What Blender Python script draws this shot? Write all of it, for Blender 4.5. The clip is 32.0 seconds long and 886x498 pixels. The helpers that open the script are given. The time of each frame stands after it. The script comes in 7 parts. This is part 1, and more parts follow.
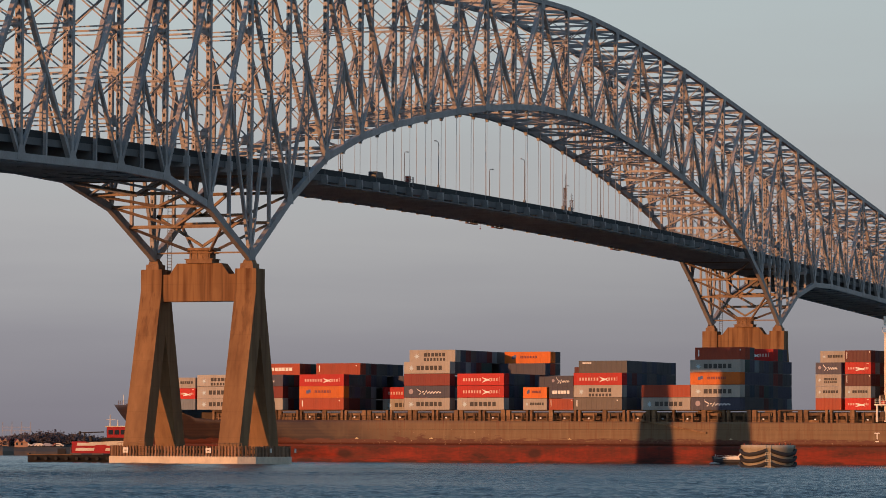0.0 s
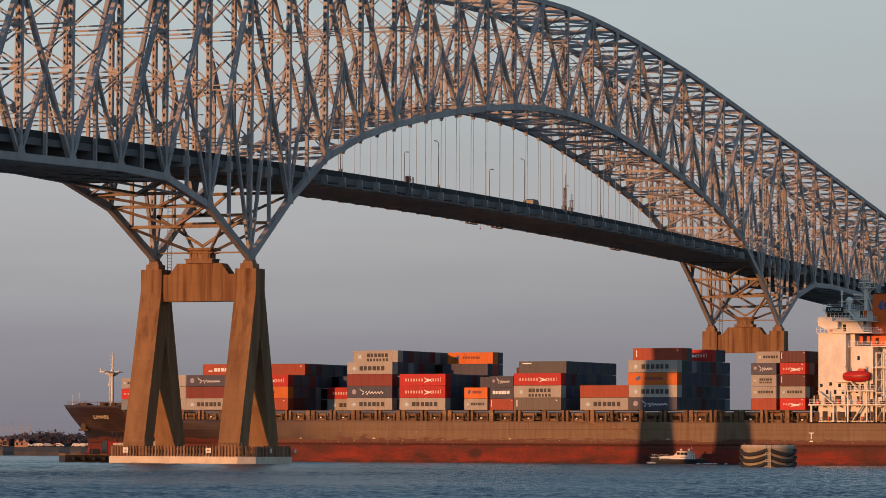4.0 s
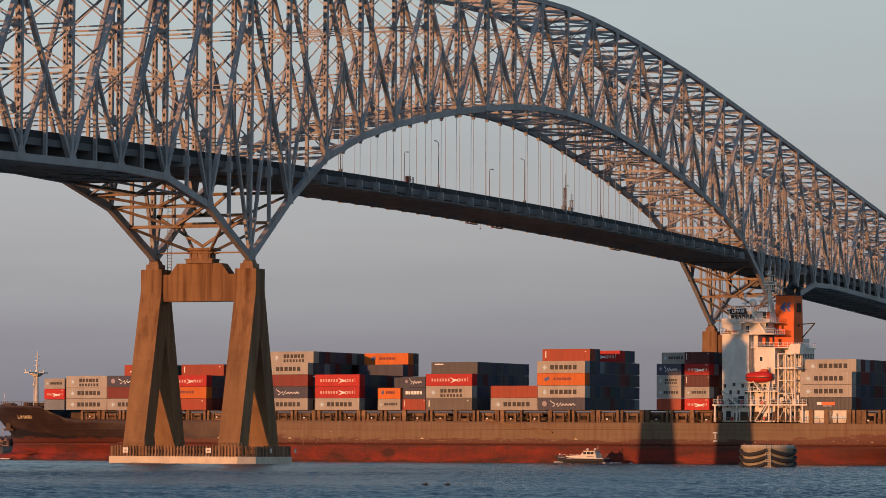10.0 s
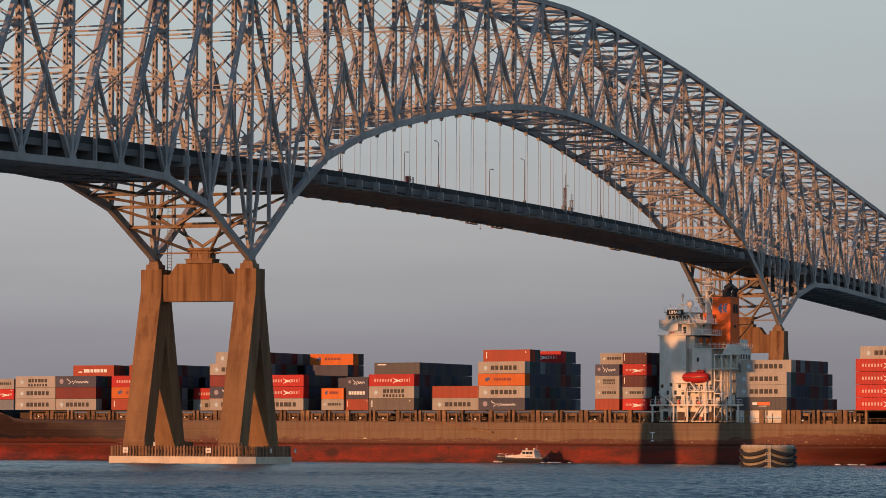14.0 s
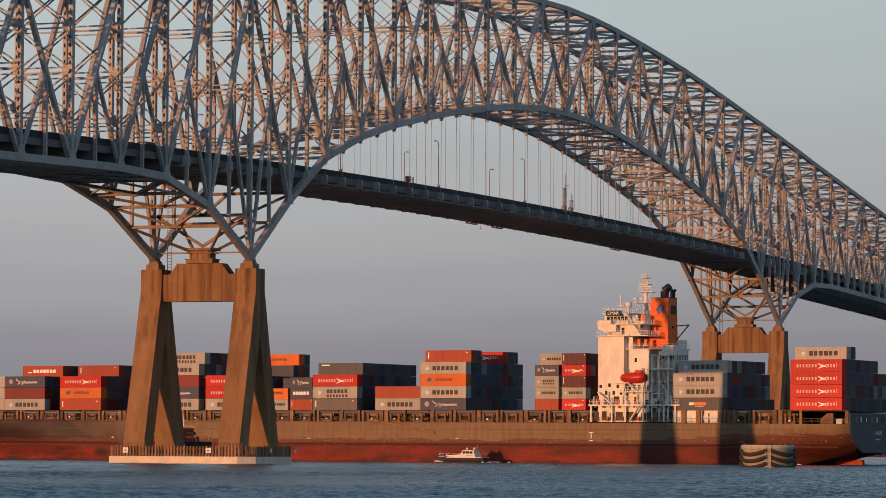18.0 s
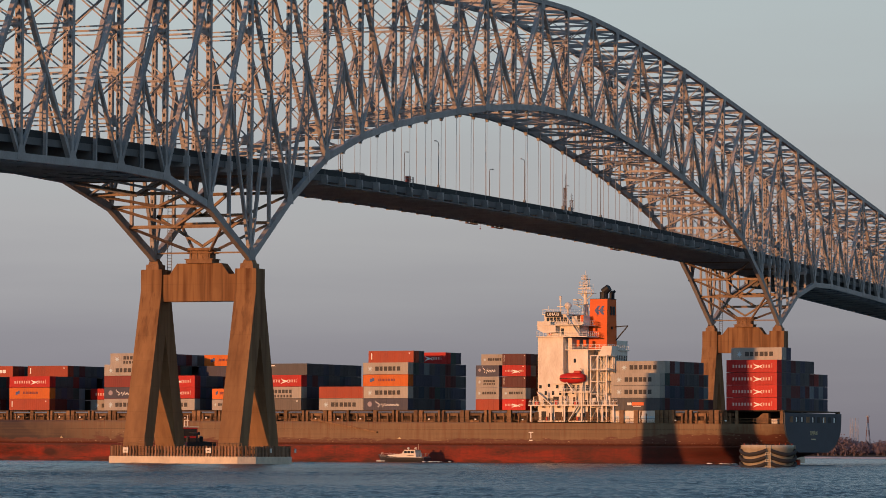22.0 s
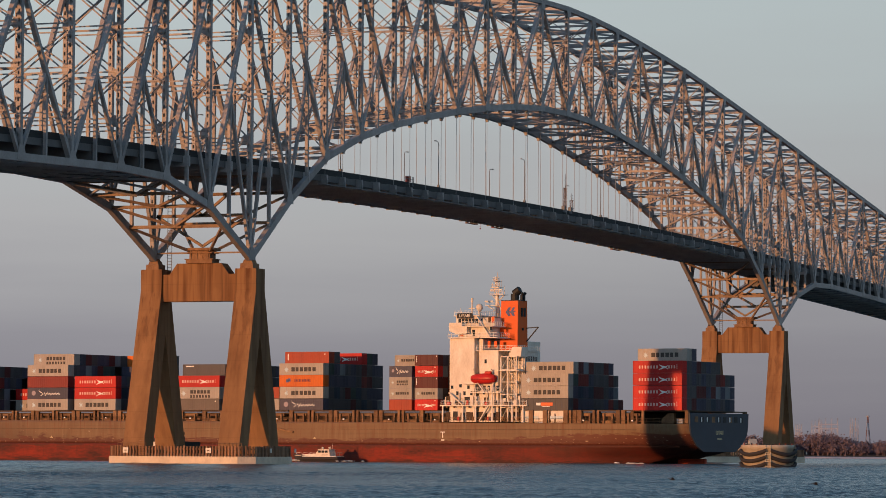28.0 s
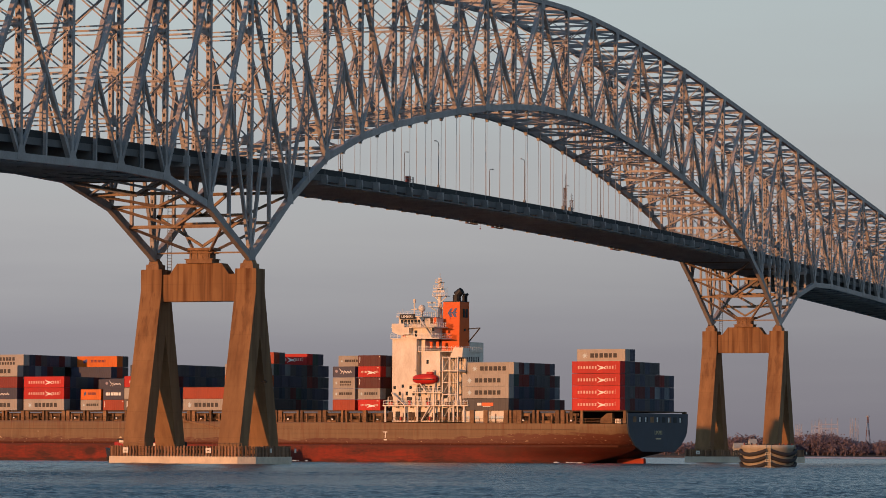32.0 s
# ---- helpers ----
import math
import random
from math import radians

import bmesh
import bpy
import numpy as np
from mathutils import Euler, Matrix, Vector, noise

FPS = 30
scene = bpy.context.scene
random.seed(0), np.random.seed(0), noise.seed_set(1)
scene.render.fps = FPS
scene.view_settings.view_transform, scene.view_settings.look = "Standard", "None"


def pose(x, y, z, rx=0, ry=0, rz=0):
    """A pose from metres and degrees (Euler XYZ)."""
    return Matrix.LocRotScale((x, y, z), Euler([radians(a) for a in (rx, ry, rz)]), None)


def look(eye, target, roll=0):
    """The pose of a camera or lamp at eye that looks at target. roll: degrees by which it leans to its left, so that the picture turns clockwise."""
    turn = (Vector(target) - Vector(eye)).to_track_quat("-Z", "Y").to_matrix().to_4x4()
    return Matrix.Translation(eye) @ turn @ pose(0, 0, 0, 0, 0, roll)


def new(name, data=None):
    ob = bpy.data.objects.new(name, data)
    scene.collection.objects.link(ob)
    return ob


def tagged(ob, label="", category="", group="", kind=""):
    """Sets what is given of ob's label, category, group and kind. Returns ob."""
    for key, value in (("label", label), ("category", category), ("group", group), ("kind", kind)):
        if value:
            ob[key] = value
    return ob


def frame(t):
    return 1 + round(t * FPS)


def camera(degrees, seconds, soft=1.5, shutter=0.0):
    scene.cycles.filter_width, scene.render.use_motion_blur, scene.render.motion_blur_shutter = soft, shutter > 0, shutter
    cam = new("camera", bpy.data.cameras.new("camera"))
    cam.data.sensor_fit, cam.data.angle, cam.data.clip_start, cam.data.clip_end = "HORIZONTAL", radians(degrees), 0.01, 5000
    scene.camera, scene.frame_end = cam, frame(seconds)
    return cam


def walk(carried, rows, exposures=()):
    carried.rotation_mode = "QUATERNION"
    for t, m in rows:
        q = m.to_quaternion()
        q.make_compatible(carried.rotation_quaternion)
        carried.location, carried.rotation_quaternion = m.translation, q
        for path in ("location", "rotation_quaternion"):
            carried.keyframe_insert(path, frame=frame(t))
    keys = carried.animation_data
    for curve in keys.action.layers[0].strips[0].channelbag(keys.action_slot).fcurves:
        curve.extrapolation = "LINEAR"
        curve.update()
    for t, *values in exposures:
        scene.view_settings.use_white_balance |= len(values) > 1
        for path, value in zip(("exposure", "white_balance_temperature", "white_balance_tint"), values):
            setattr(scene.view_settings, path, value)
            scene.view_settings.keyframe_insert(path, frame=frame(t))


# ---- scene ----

# ------------------------------------------------------------------ camera
cam = camera(13.967, 32.0, soft=0.65)
EYE = Vector((-628.44, -284.84, 2.82))
YAW, PITCH, ROLL = radians(21.276), radians(3.181), 0.31
AIM = EYE + Vector((math.cos(PITCH) * math.cos(YAW), math.cos(PITCH) * math.sin(YAW), math.sin(PITCH)))
walk(cam, [(0.0, look(EYE, AIM, ROLL)), (32.0, look(EYE, AIM, ROLL))])

# ------------------------------------------------------------------ world, sun, exposure
SUN_EL = radians(4.1)
SUN_TO = Vector((math.cos(radians(-22.45)) * math.cos(SUN_EL), math.sin(radians(-22.45)) * math.cos(SUN_EL), -math.sin(SUN_EL)))


def make_world():
    """A clear evening sky: the sky model, veiled by pale haze that thickens towards the horizon opposite the sun."""
    world = bpy.data.worlds.new("evening_sky")
    scene.world = world
    world.use_nodes = True
    nt = world.node_tree
    sky = nt.nodes.new("ShaderNodeTexSky")
    sky.sky_type, sky.sun_disc = "NISHITA", False
    sky.sun_elevation = SUN_EL
    sky.sun_rotation = math.atan2(-SUN_TO.x, -SUN_TO.y)
    sky.air_density, sky.dust_density, sky.ozone_density = 1.0, 0.5, 4.0
    co = nt.nodes.new("ShaderNodeTexCoord")
    sep = nt.nodes.new("ShaderNodeSeparateXYZ")
    nt.links.new(co.outputs["Generated"], sep.inputs[0])
    ramp = nt.nodes.new("ShaderNodeValToRGB")
    stops = [(0.0, (0.205, 0.193, 0.235)), (0.033, (0.292, 0.280, 0.314)), (0.065, (0.43, 0.42, 0.43)), (0.12, (0.495, 0.545, 0.545)), (0.26, (0.24, 0.375, 0.48)), (0.5, (0.14, 0.26, 0.41)), (1.0, (0.09, 0.18, 0.32))]
    el = ramp.color_ramp.elements
    while len(el) < len(stops):
        el.new(0.5)
    for e, (p, c) in zip(el, stops):
        e.position, e.color = p, (*c, 1)
    # faint streaks of high cloud
    mp = nt.nodes.new("ShaderNodeMapping")
    mp.inputs["Scale"].default_value = (6, 6, 60)
    nt.links.new(co.outputs["Generated"], mp.inputs[0])
    cl = nt.nodes.new("ShaderNodeTexNoise")
    cl.inputs["Scale"].default_value, cl.inputs["Detail"].default_value = 1.0, 4.0
    nt.links.new(mp.outputs[0], cl.inputs["Vector"])
    off = nt.nodes.new("ShaderNodeMath")
    off.operation = "MULTIPLY_ADD"
    off.inputs[1].default_value = 0.03
    nt.links.new(cl.outputs["Fac"], off.inputs[0])
    sub = nt.nodes.new("ShaderNodeMath")
    sub.operation = "SUBTRACT"
    sub.inputs[1].default_value = 0.015
    nt.links.new(sep.outputs["Z"], sub.inputs[0])
    nt.links.new(sub.outputs[0], off.inputs[2])
    nt.links.new(off.outputs[0], ramp.inputs[0])
    tone = nt.nodes.new("ShaderNodeMix")
    tone.data_type, tone.blend_type = "RGBA", "MULTIPLY"
    tone.inputs[0].default_value = 1.0
    nt.links.new(sky.outputs[0], tone.inputs[6])
    tone.inputs[7].default_value = (0.10, 0.10, 0.10, 1)
    mix = nt.nodes.new("ShaderNodeMix")
    mix.data_type = "RGBA"
    # the veil thins towards the sunset
    dot = nt.nodes.new("ShaderNodeVectorMath")
    dot.operation = "DOT_PRODUCT"
    nt.links.new(co.outputs["Generated"], dot.inputs[0])
    dot.inputs[1].default_value = tuple(-SUN_TO)
    veil = nt.nodes.new("ShaderNodeMapRange")
    for key, v in (("From Min", 0.0), ("From Max", 0.9), ("To Min", 0.86), ("To Max", 0.7)):
        veil.inputs[key].default_value = v
    nt.links.new(dot.outputs["Value"], veil.inputs["Value"])
    nt.links.new(veil.outputs[0], mix.inputs[0])
    nt.links.new(tone.outputs[2], mix.inputs[6])
    # the western sky, round the low sun, is the brighter half
    west = nt.nodes.new("ShaderNodeMapRange")
    for key, v in (("From Min", -0.82), ("From Max", 1.0), ("To Min", 1.0), ("To Max", 2.1)):
        west.inputs[key].default_value = v
    nt.links.new(dot.outputs["Value"], west.inputs["Value"])
    gain = nt.nodes.new("ShaderNodeVectorMath")
    gain.operation = "SCALE"
    nt.links.new(ramp.outputs[0], gain.inputs[0])
    nt.links.new(west.outputs[0], gain.inputs["Scale"])
    nt.links.new(gain.outputs[0], mix.inputs[7])
    nt.links.new(mix.outputs[2], nt.nodes["Background"].inputs[0])
    nt.nodes["Background"].inputs[1].default_value = 1.0
    lamp = bpy.data.lights.new("sun", "SUN")
    lamp.energy, lamp.angle, lamp.color = 4.15, radians(0.6), (1.0, 0.45, 0.175)
    ob = new("sun", lamp)
    ob.matrix_world = look((0, 0, 0), SUN_TO)


make_world()
scene.view_settings.exposure = 0.0

# ------------------------------------------------------------------ materials


def mat(name, color, rough=0.6, metal=0.0, spec=0.3):
    m = bpy.data.materials.new(name)
    m.use_nodes = True
    b = m.node_tree.nodes["Principled BSDF"]
    b.inputs["Base Color"].default_value = (*color, 1)
    b.inputs["Roughness"].default_value = rough
    b.inputs["Metallic"].default_value = metal
    b.inputs["Specular IOR Level"].default_value = spec
    return m


def weathered(name, color, dark, scale=1.0, rough=0.7, streak=0.0, bump=0.0, amount=0.6, vary=0.0, fine=8.0, lift=0.0):
    """Paint or concrete with stains at two scales; streak stretches the stains downwards; vary shifts the tone from piece to piece."""
    m = mat(name, color, rough, 0.0, 0.22)
    nt = m.node_tree
    b = nt.nodes["Principled BSDF"]
    co = nt.nodes.new("ShaderNodeTexCoord")
    mp = nt.nodes.new("ShaderNodeMapping")
    mp.inputs["Scale"].default_value = (scale, scale, scale * (1 - 0.85 * streak))
    nt.links.new(co.outputs["Object"], mp.inputs[0])
    n1 = nt.nodes.new("ShaderNodeTexNoise")
    n1.inputs["Scale"].default_value, n1.inputs["Detail"].default_value = 1.0, 6.0
    n2 = nt.nodes.new("ShaderNodeTexNoise")
    n2.inputs["Scale"].default_value, n2.inputs["Detail"].default_value = fine, 4.0
    nt.links.new(mp.outputs[0], n1.inputs["Vector"])
    nt.links.new(mp.outputs[0], n2.inputs["Vector"])
    mul = nt.nodes.new("ShaderNodeMath")
    mul.operation = "MULTIPLY_ADD"
    mul.inputs[1].default_value, mul.inputs[2].default_value = 0.45, 0.0
    nt.links.new(n2.outputs["Fac"], mul.inputs[0])
    add = nt.nodes.new("ShaderNodeMath")
    add.operation = "ADD"
    nt.links.new(n1.outputs["Fac"], add.inputs[0])
    nt.links.new(mul.outputs[0], add.inputs[1])
    ramp = nt.nodes.new("ShaderNodeMapRange")
    ramp.inputs["From Min"].default_value, ramp.inputs["From Max"].default_value = 0.45, 1.0
    ramp.inputs["To Max"].default_value = amount
    nt.links.new(add.outputs[0], ramp.inputs["Value"])
    mix = nt.nodes.new("ShaderNodeMix")
    mix.data_type = "RGBA"
    mix.inputs[6].default_value, mix.inputs[7].default_value = (*color, 1), (*dark, 1)
    nt.links.new(ramp.outputs[0], mix.inputs[0])
    out = mix.outputs[2]
    if lift:
        # casting joints at every lift of the formwork
        sep = nt.nodes.new("ShaderNodeSeparateXYZ")
        nt.links.new(co.outputs["Object"], sep.inputs[0])
        mod = nt.nodes.new("ShaderNodeMath")
        mod.operation = "PINGPONG"
        mod.inputs[1].default_value = lift / 2
        nt.links.new(sep.outputs["Z"], mod.inputs[0])
        line = nt.nodes.new("ShaderNodeMapRange")
        line.inputs["From Min"].default_value, line.inputs["From Max"].default_value = 0.02, 0.12
        line.inputs["To Min"].default_value, line.inputs["To Max"].default_value = 0.9, 1.0
        nt.links.new(mod.outputs[0], line.inputs["Value"])
        dim = nt.nodes.new("ShaderNodeMix")
        dim.data_type, dim.blend_type = "RGBA", "MULTIPLY"
        dim.inputs[0].default_value = 1.0
        nt.links.new(out, dim.inputs[6])
        nt.links.new(line.outputs[0], dim.inputs[7])
        out = dim.outputs[2]
    if vary:
        info = nt.nodes.new("ShaderNodeObjectInfo")
        hsv = nt.nodes.new("ShaderNodeHueSaturation")
        mr = nt.nodes.new("ShaderNodeMapRange")
        mr.inputs["To Min"].default_value, mr.inputs["To Max"].default_value = 1 - vary, 1 + vary
        nt.links.new(info.outputs["Random"], mr.inputs["Value"])
        nt.links.new(mr.outputs[0], hsv.inputs["Value"])
        nt.links.new(out, hsv.inputs["Color"])
        out = hsv.outputs[0]
    nt.links.new(out, b.inputs["Base Color"])
    if bump:
        bp = nt.nodes.new("ShaderNodeBump")
        bp.inputs["Strength"].default_value, bp.inputs["Distance"].default_value = bump, 0.05
        nt.links.new(add.outputs[0], bp.inputs["Height"])
        nt.links.new(bp.outputs[0], b.inputs["Normal"])
    return m


STEEL = weathered("bridge_steel_paint", (0.335, 0.300, 0.282), (0.18, 0.155, 0.140), 0.35, 0.5, amount=0.65, vary=0.16)
# lightened in the base colour for the bounce light missing under the deck
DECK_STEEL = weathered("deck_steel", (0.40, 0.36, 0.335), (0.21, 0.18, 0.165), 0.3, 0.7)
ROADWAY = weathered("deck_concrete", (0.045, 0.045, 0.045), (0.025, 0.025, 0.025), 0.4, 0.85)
CONCRETE = weathered("pier_concrete", (0.268, 0.144, 0.066), (0.138, 0.072, 0.036), 0.22, 0.9, streak=1.12, bump=0.2, amount=0.8, lift=4.9, fine=4.0)


def rust_runs(m):
    """Brown runs of rust water down the concrete, heaviest below the bearings, and paler rubbed patches."""
    nt = m.node_tree
    b = nt.nodes["Principled BSDF"]
    out = b.inputs["Base Color"].links[0].from_socket
    co = nt.nodes.new("ShaderNodeTexCoord")
    sep = nt.nodes.new("ShaderNodeSeparateXYZ")
    nt.links.new(co.outputs["Object"], sep.inputs[0])
    for scale, lo, hi, z0, z1, most, tone in (((0.5, 0.5, 0.035), 0.48, 0.64, 8.0, 36.0, 0.78, (0.075, 0.027, 0.012)), ((1.9, 1.9, 0.06), 0.54, 0.70, 16.0, 35.0, 0.55, (0.055, 0.022, 0.012)), ((0.35, 0.35, 0.22), 0.56, 0.72, 40.0, 6.0, 0.35, (0.36, 0.21, 0.10))):
        mp = nt.nodes.new("ShaderNodeMapping")
        mp.inputs["Scale"].default_value = scale
        nt.links.new(co.outputs["Object"], mp.inputs[0])
        n = nt.nodes.new("ShaderNodeTexNoise")
        n.inputs["Scale"].default_value, n.inputs["Detail"].default_value = 1.0, 5.0
        nt.links.new(mp.outputs[0], n.inputs["Vector"])
        r = nt.nodes.new("ShaderNodeMapRange")
        r.inputs["From Min"].default_value, r.inputs["From Max"].default_value = lo, hi
        nt.links.new(n.outputs["Fac"], r.inputs["Value"])
        up = nt.nodes.new("ShaderNodeMapRange")
        for key, v in (("From Min", z0), ("From Max", z1), ("To Min", 0.12), ("To Max", most)):
            up.inputs[key].default_value = v
        nt.links.new(sep.outputs["Z"], up.inputs["Value"])
        f = nt.nodes.new("ShaderNodeMath")
        f.operation = "MULTIPLY"
        nt.links.new(r.outputs[0], f.inputs[0])
        nt.links.new(up.outputs[0], f.inputs[1])
        mix = nt.nodes.new("ShaderNodeMix")
        mix.data_type = "RGBA"
        nt.links.new(f.outputs[0], mix.inputs[0])
        nt.links.new(out, mix.inputs[6])
        mix.inputs[7].default_value = (*tone, 1)
        out = mix.outputs[2]
    nt.links.new(out, b.inputs["Base Color"])


rust_runs(CONCRETE)
# deck steel darkened for the shade along the deck's edge and between brackets
SHADED_STEEL = weathered("shaded_steel", (0.135, 0.127, 0.122), (0.075, 0.067, 0.062), 0.3, 0.7, streak=0.5)
PORTAL_STEEL = weathered("rust_tinged_steel", (0.285, 0.200, 0.138), (0.130, 0.078, 0.048), 0.4, 0.65, amount=0.85, vary=0.2)
RUSTY_STEEL = weathered("rust_stained_steel", (0.27, 0.155, 0.085), (0.11, 0.055, 0.03), 0.6, 0.75, streak=0.5, amount=0.9)
BRACKET = weathered("bracket_steel", (0.23, 0.215, 0.205), (0.12, 0.105, 0.097), 0.5, 0.65, streak=0.4, vary=0.3)
CAP = weathered("footing_concrete", (0.72, 0.59, 0.44), (0.34, 0.26, 0.19), 0.5, 0.85, streak=0.5, bump=0.2)
TIMBER = weathered("fender_timber", (0.26, 0.14, 0.08), (0.06, 0.035, 0.025), 1.0, 0.85, streak=0.8, vary=0.5)
SIGNPALE = mat("sign_pale", (0.65, 0.60, 0.52), 0.6)


# ------------------------------------------------------------------ mesh helpers


def part(name, bm, material, parent=None, label="", at=None):
    me = bpy.data.meshes.new(name)
    bm.to_mesh(me)
    bm.free()
    me.materials.append(material)
    ob = new(name, me)
    if at is not None:
        ob.matrix_basis = at
    if parent is not None:
        ob.parent = parent
    if label:
        ob["label"] = label
    return ob


def shared(name, me, parent, at):
    """Another object on a mesh that exists already."""
    ob = new(name, me)
    ob.matrix_basis = at
    if parent is not None:
        ob.parent = parent
    return ob


def thing(name, label, category, group="", kind="", at=None):
    ob = new(name)
    if at is not None:
        ob.matrix_basis = at
    return tagged(ob, label, category, group, kind)


def box(bm, x0, x1, y0, y1, z0, z1):
    vs = [bm.verts.new((x, y, z)) for z in (z0, z1) for y in (y0, y1) for x in (x0, x1)]
    for a, b, c, d in ((0, 2, 3, 1), (4, 5, 7, 6), (0, 1, 5, 4), (2, 6, 7, 3), (0, 4, 6, 2), (1, 3, 7, 5)):
        bm.faces.new((vs[a], vs[b], vs[c], vs[d]))


def beam(bm, a, b, w, h, up=(0, 0, 1)):
    """A box from a to b, w wide and h deep (h along up)."""
    a, b = Vector(a), Vector(b)
    d = (b - a).normalized()
    s = d.cross(Vector(up))
    if s.length < 1e-4:
        s = Vector((0, 1, 0)) if abs(d.y) < 0.9 else Vector((1, 0, 0))
    s.normalize()
    u = s.cross(d).normalized()
    vs = []
    for p in (a, b):
        for i, j in ((-1, -1), (1, -1), (1, 1), (-1, 1)):
            vs.append(bm.verts.new(p + s * (i * w / 2) + u * (j * h / 2)))
    for f in ((0, 3, 2, 1), (4, 5, 6, 7), (0, 1, 5, 4), (1, 2, 6, 5), (2, 3, 7, 6), (3, 0, 4, 7)):
        bm.faces.new([vs[i] for i in f])


def loft(bm, rings, cap=True):
    """Closed rings of equally many points, skinned one to the next."""
    rows = [[bm.verts.new(p) for p in r] for r in rings]
    n = len(rows[0])
    for r0, r1 in zip(rows, rows[1:]):
        for i in range(n):
            bm.faces.new((r0[i], r0[(i + 1) % n], r1[(i + 1) % n], r1[i]))
    if cap:
        bm.faces.new(rows[0][::-1])
        bm.faces.new(rows[-1])


def tube(bm, a, b, r0, r1=None, n=8):
    a, b = Vector(a), Vector(b)
    r1 = r0 if r1 is None else r1
    d = (b - a).normalized()
    s = d.orthogonal().normalized()
    u = d.cross(s)
    ang = [2 * math.pi * i / n for i in range(n)]
    loft(bm, [[a + (s * math.cos(t) + u * math.sin(t)) * r0 for t in ang], [b + (s * math.cos(t) + u * math.sin(t)) * r1 for t in ang]])


# ------------------------------------------------------------------ bridge
PANEL, SIDE_PANEL, WIDE = 18.288, 18.65, 20.30
BRIDGE_Y = -0.40
BOTTOM = {-12: 47.6, -11: 48.2, -10: 48.8, -9: 49.3, -8: 49.8, -7: 50.3, -6: 50.8, -5: 51.3, -4: 51.8, -3: 52.3, -2: 52.0, -1: 48.0, 0: 39.25,
          1: 51.2, 2: 61.2, 3: 66.9, 4: 70.9, 5: 74.1, 6: 77.0, 7: 79.4, 8: 81.4, 9: 82.6, 10: 83.0}
TOP = {-12: 65.0, -11: 67.0, -10: 69.2, -9: 71.4, -8: 73.6, -7: 75.9, -6: 78.2, -5: 80.5, -4: 82.75, -3: 85.0, -2: 87.3, -1: 89.7, 0: 92.0,
       1: 94.1, 2: 96.2, 3: 98.3, 4: 100.4, 5: 102.3, 6: 103.9, 7: 105.3, 8: 106.5, 9: 107.35, 10: 107.7}


def level(table, k):
    k = 20 - k if k > 10 else k
    i = math.floor(k)
    if i == k:
        return table[i]
    return table[i] + (table[i + 1] - table[i]) * (k - i)


def along(k):
    """How far along the bridge the panel point k stands; the side spans have slightly longer panels."""
    if k < 0:
        return k * SIDE_PANEL
    return k * PANEL if k <= 20 else 20 * PANEL + (k - 20) * SIDE_PANEL


def deck_z(x):
    return 59.4 - 0.0175 * (x / PANEL - 10) ** 2


def node(k, side, top):
    shift = (0.45 if side == 0 else 0.9) if k in (0, 20) and not top else 0.0
    return Vector((along(k) + shift, side * WIDE, level(TOP if top else BOTTOM, k) + (0.45 if top else 0.0)))


def perforated(bm, a, b, w, d):
    """An upright box member, d wide across the bridge, whose fore and aft plates are pierced by a row of oval holes."""
    x, y = a.x, a.y
    z0, z1 = a.z, b.z
    t = 0.06
    n = max(2, int((z1 - z0) / 1.45))
    for xx in (x - w / 2, x + w / 2):
        for s in (-1, 1):
            box(bm, xx - t / 2, xx + t / 2, y + s * d / 2 - (0.3 * d if s > 0 else 0), y + s * d / 2 + (0.3 * d if s < 0 else 0), z0, z1)
        for i in range(n + 1):
            zc = z0 + (z1 - z0) * i / n
            box(bm, xx - t / 2, xx + t / 2, y - 0.2 * d, y + 0.2 * d, max(z0, zc - 0.4), min(z1, zc + 0.4))
    for s in (-1, 1):
        box(bm, x - w / 2 + t, x + w / 2 - t, y + s * d / 2 - t, y + s * d / 2, z0, z1)
    box(bm, x - 0.02, x + 0.02, y - d / 2 + t, y + d / 2 - t, z0, z1)


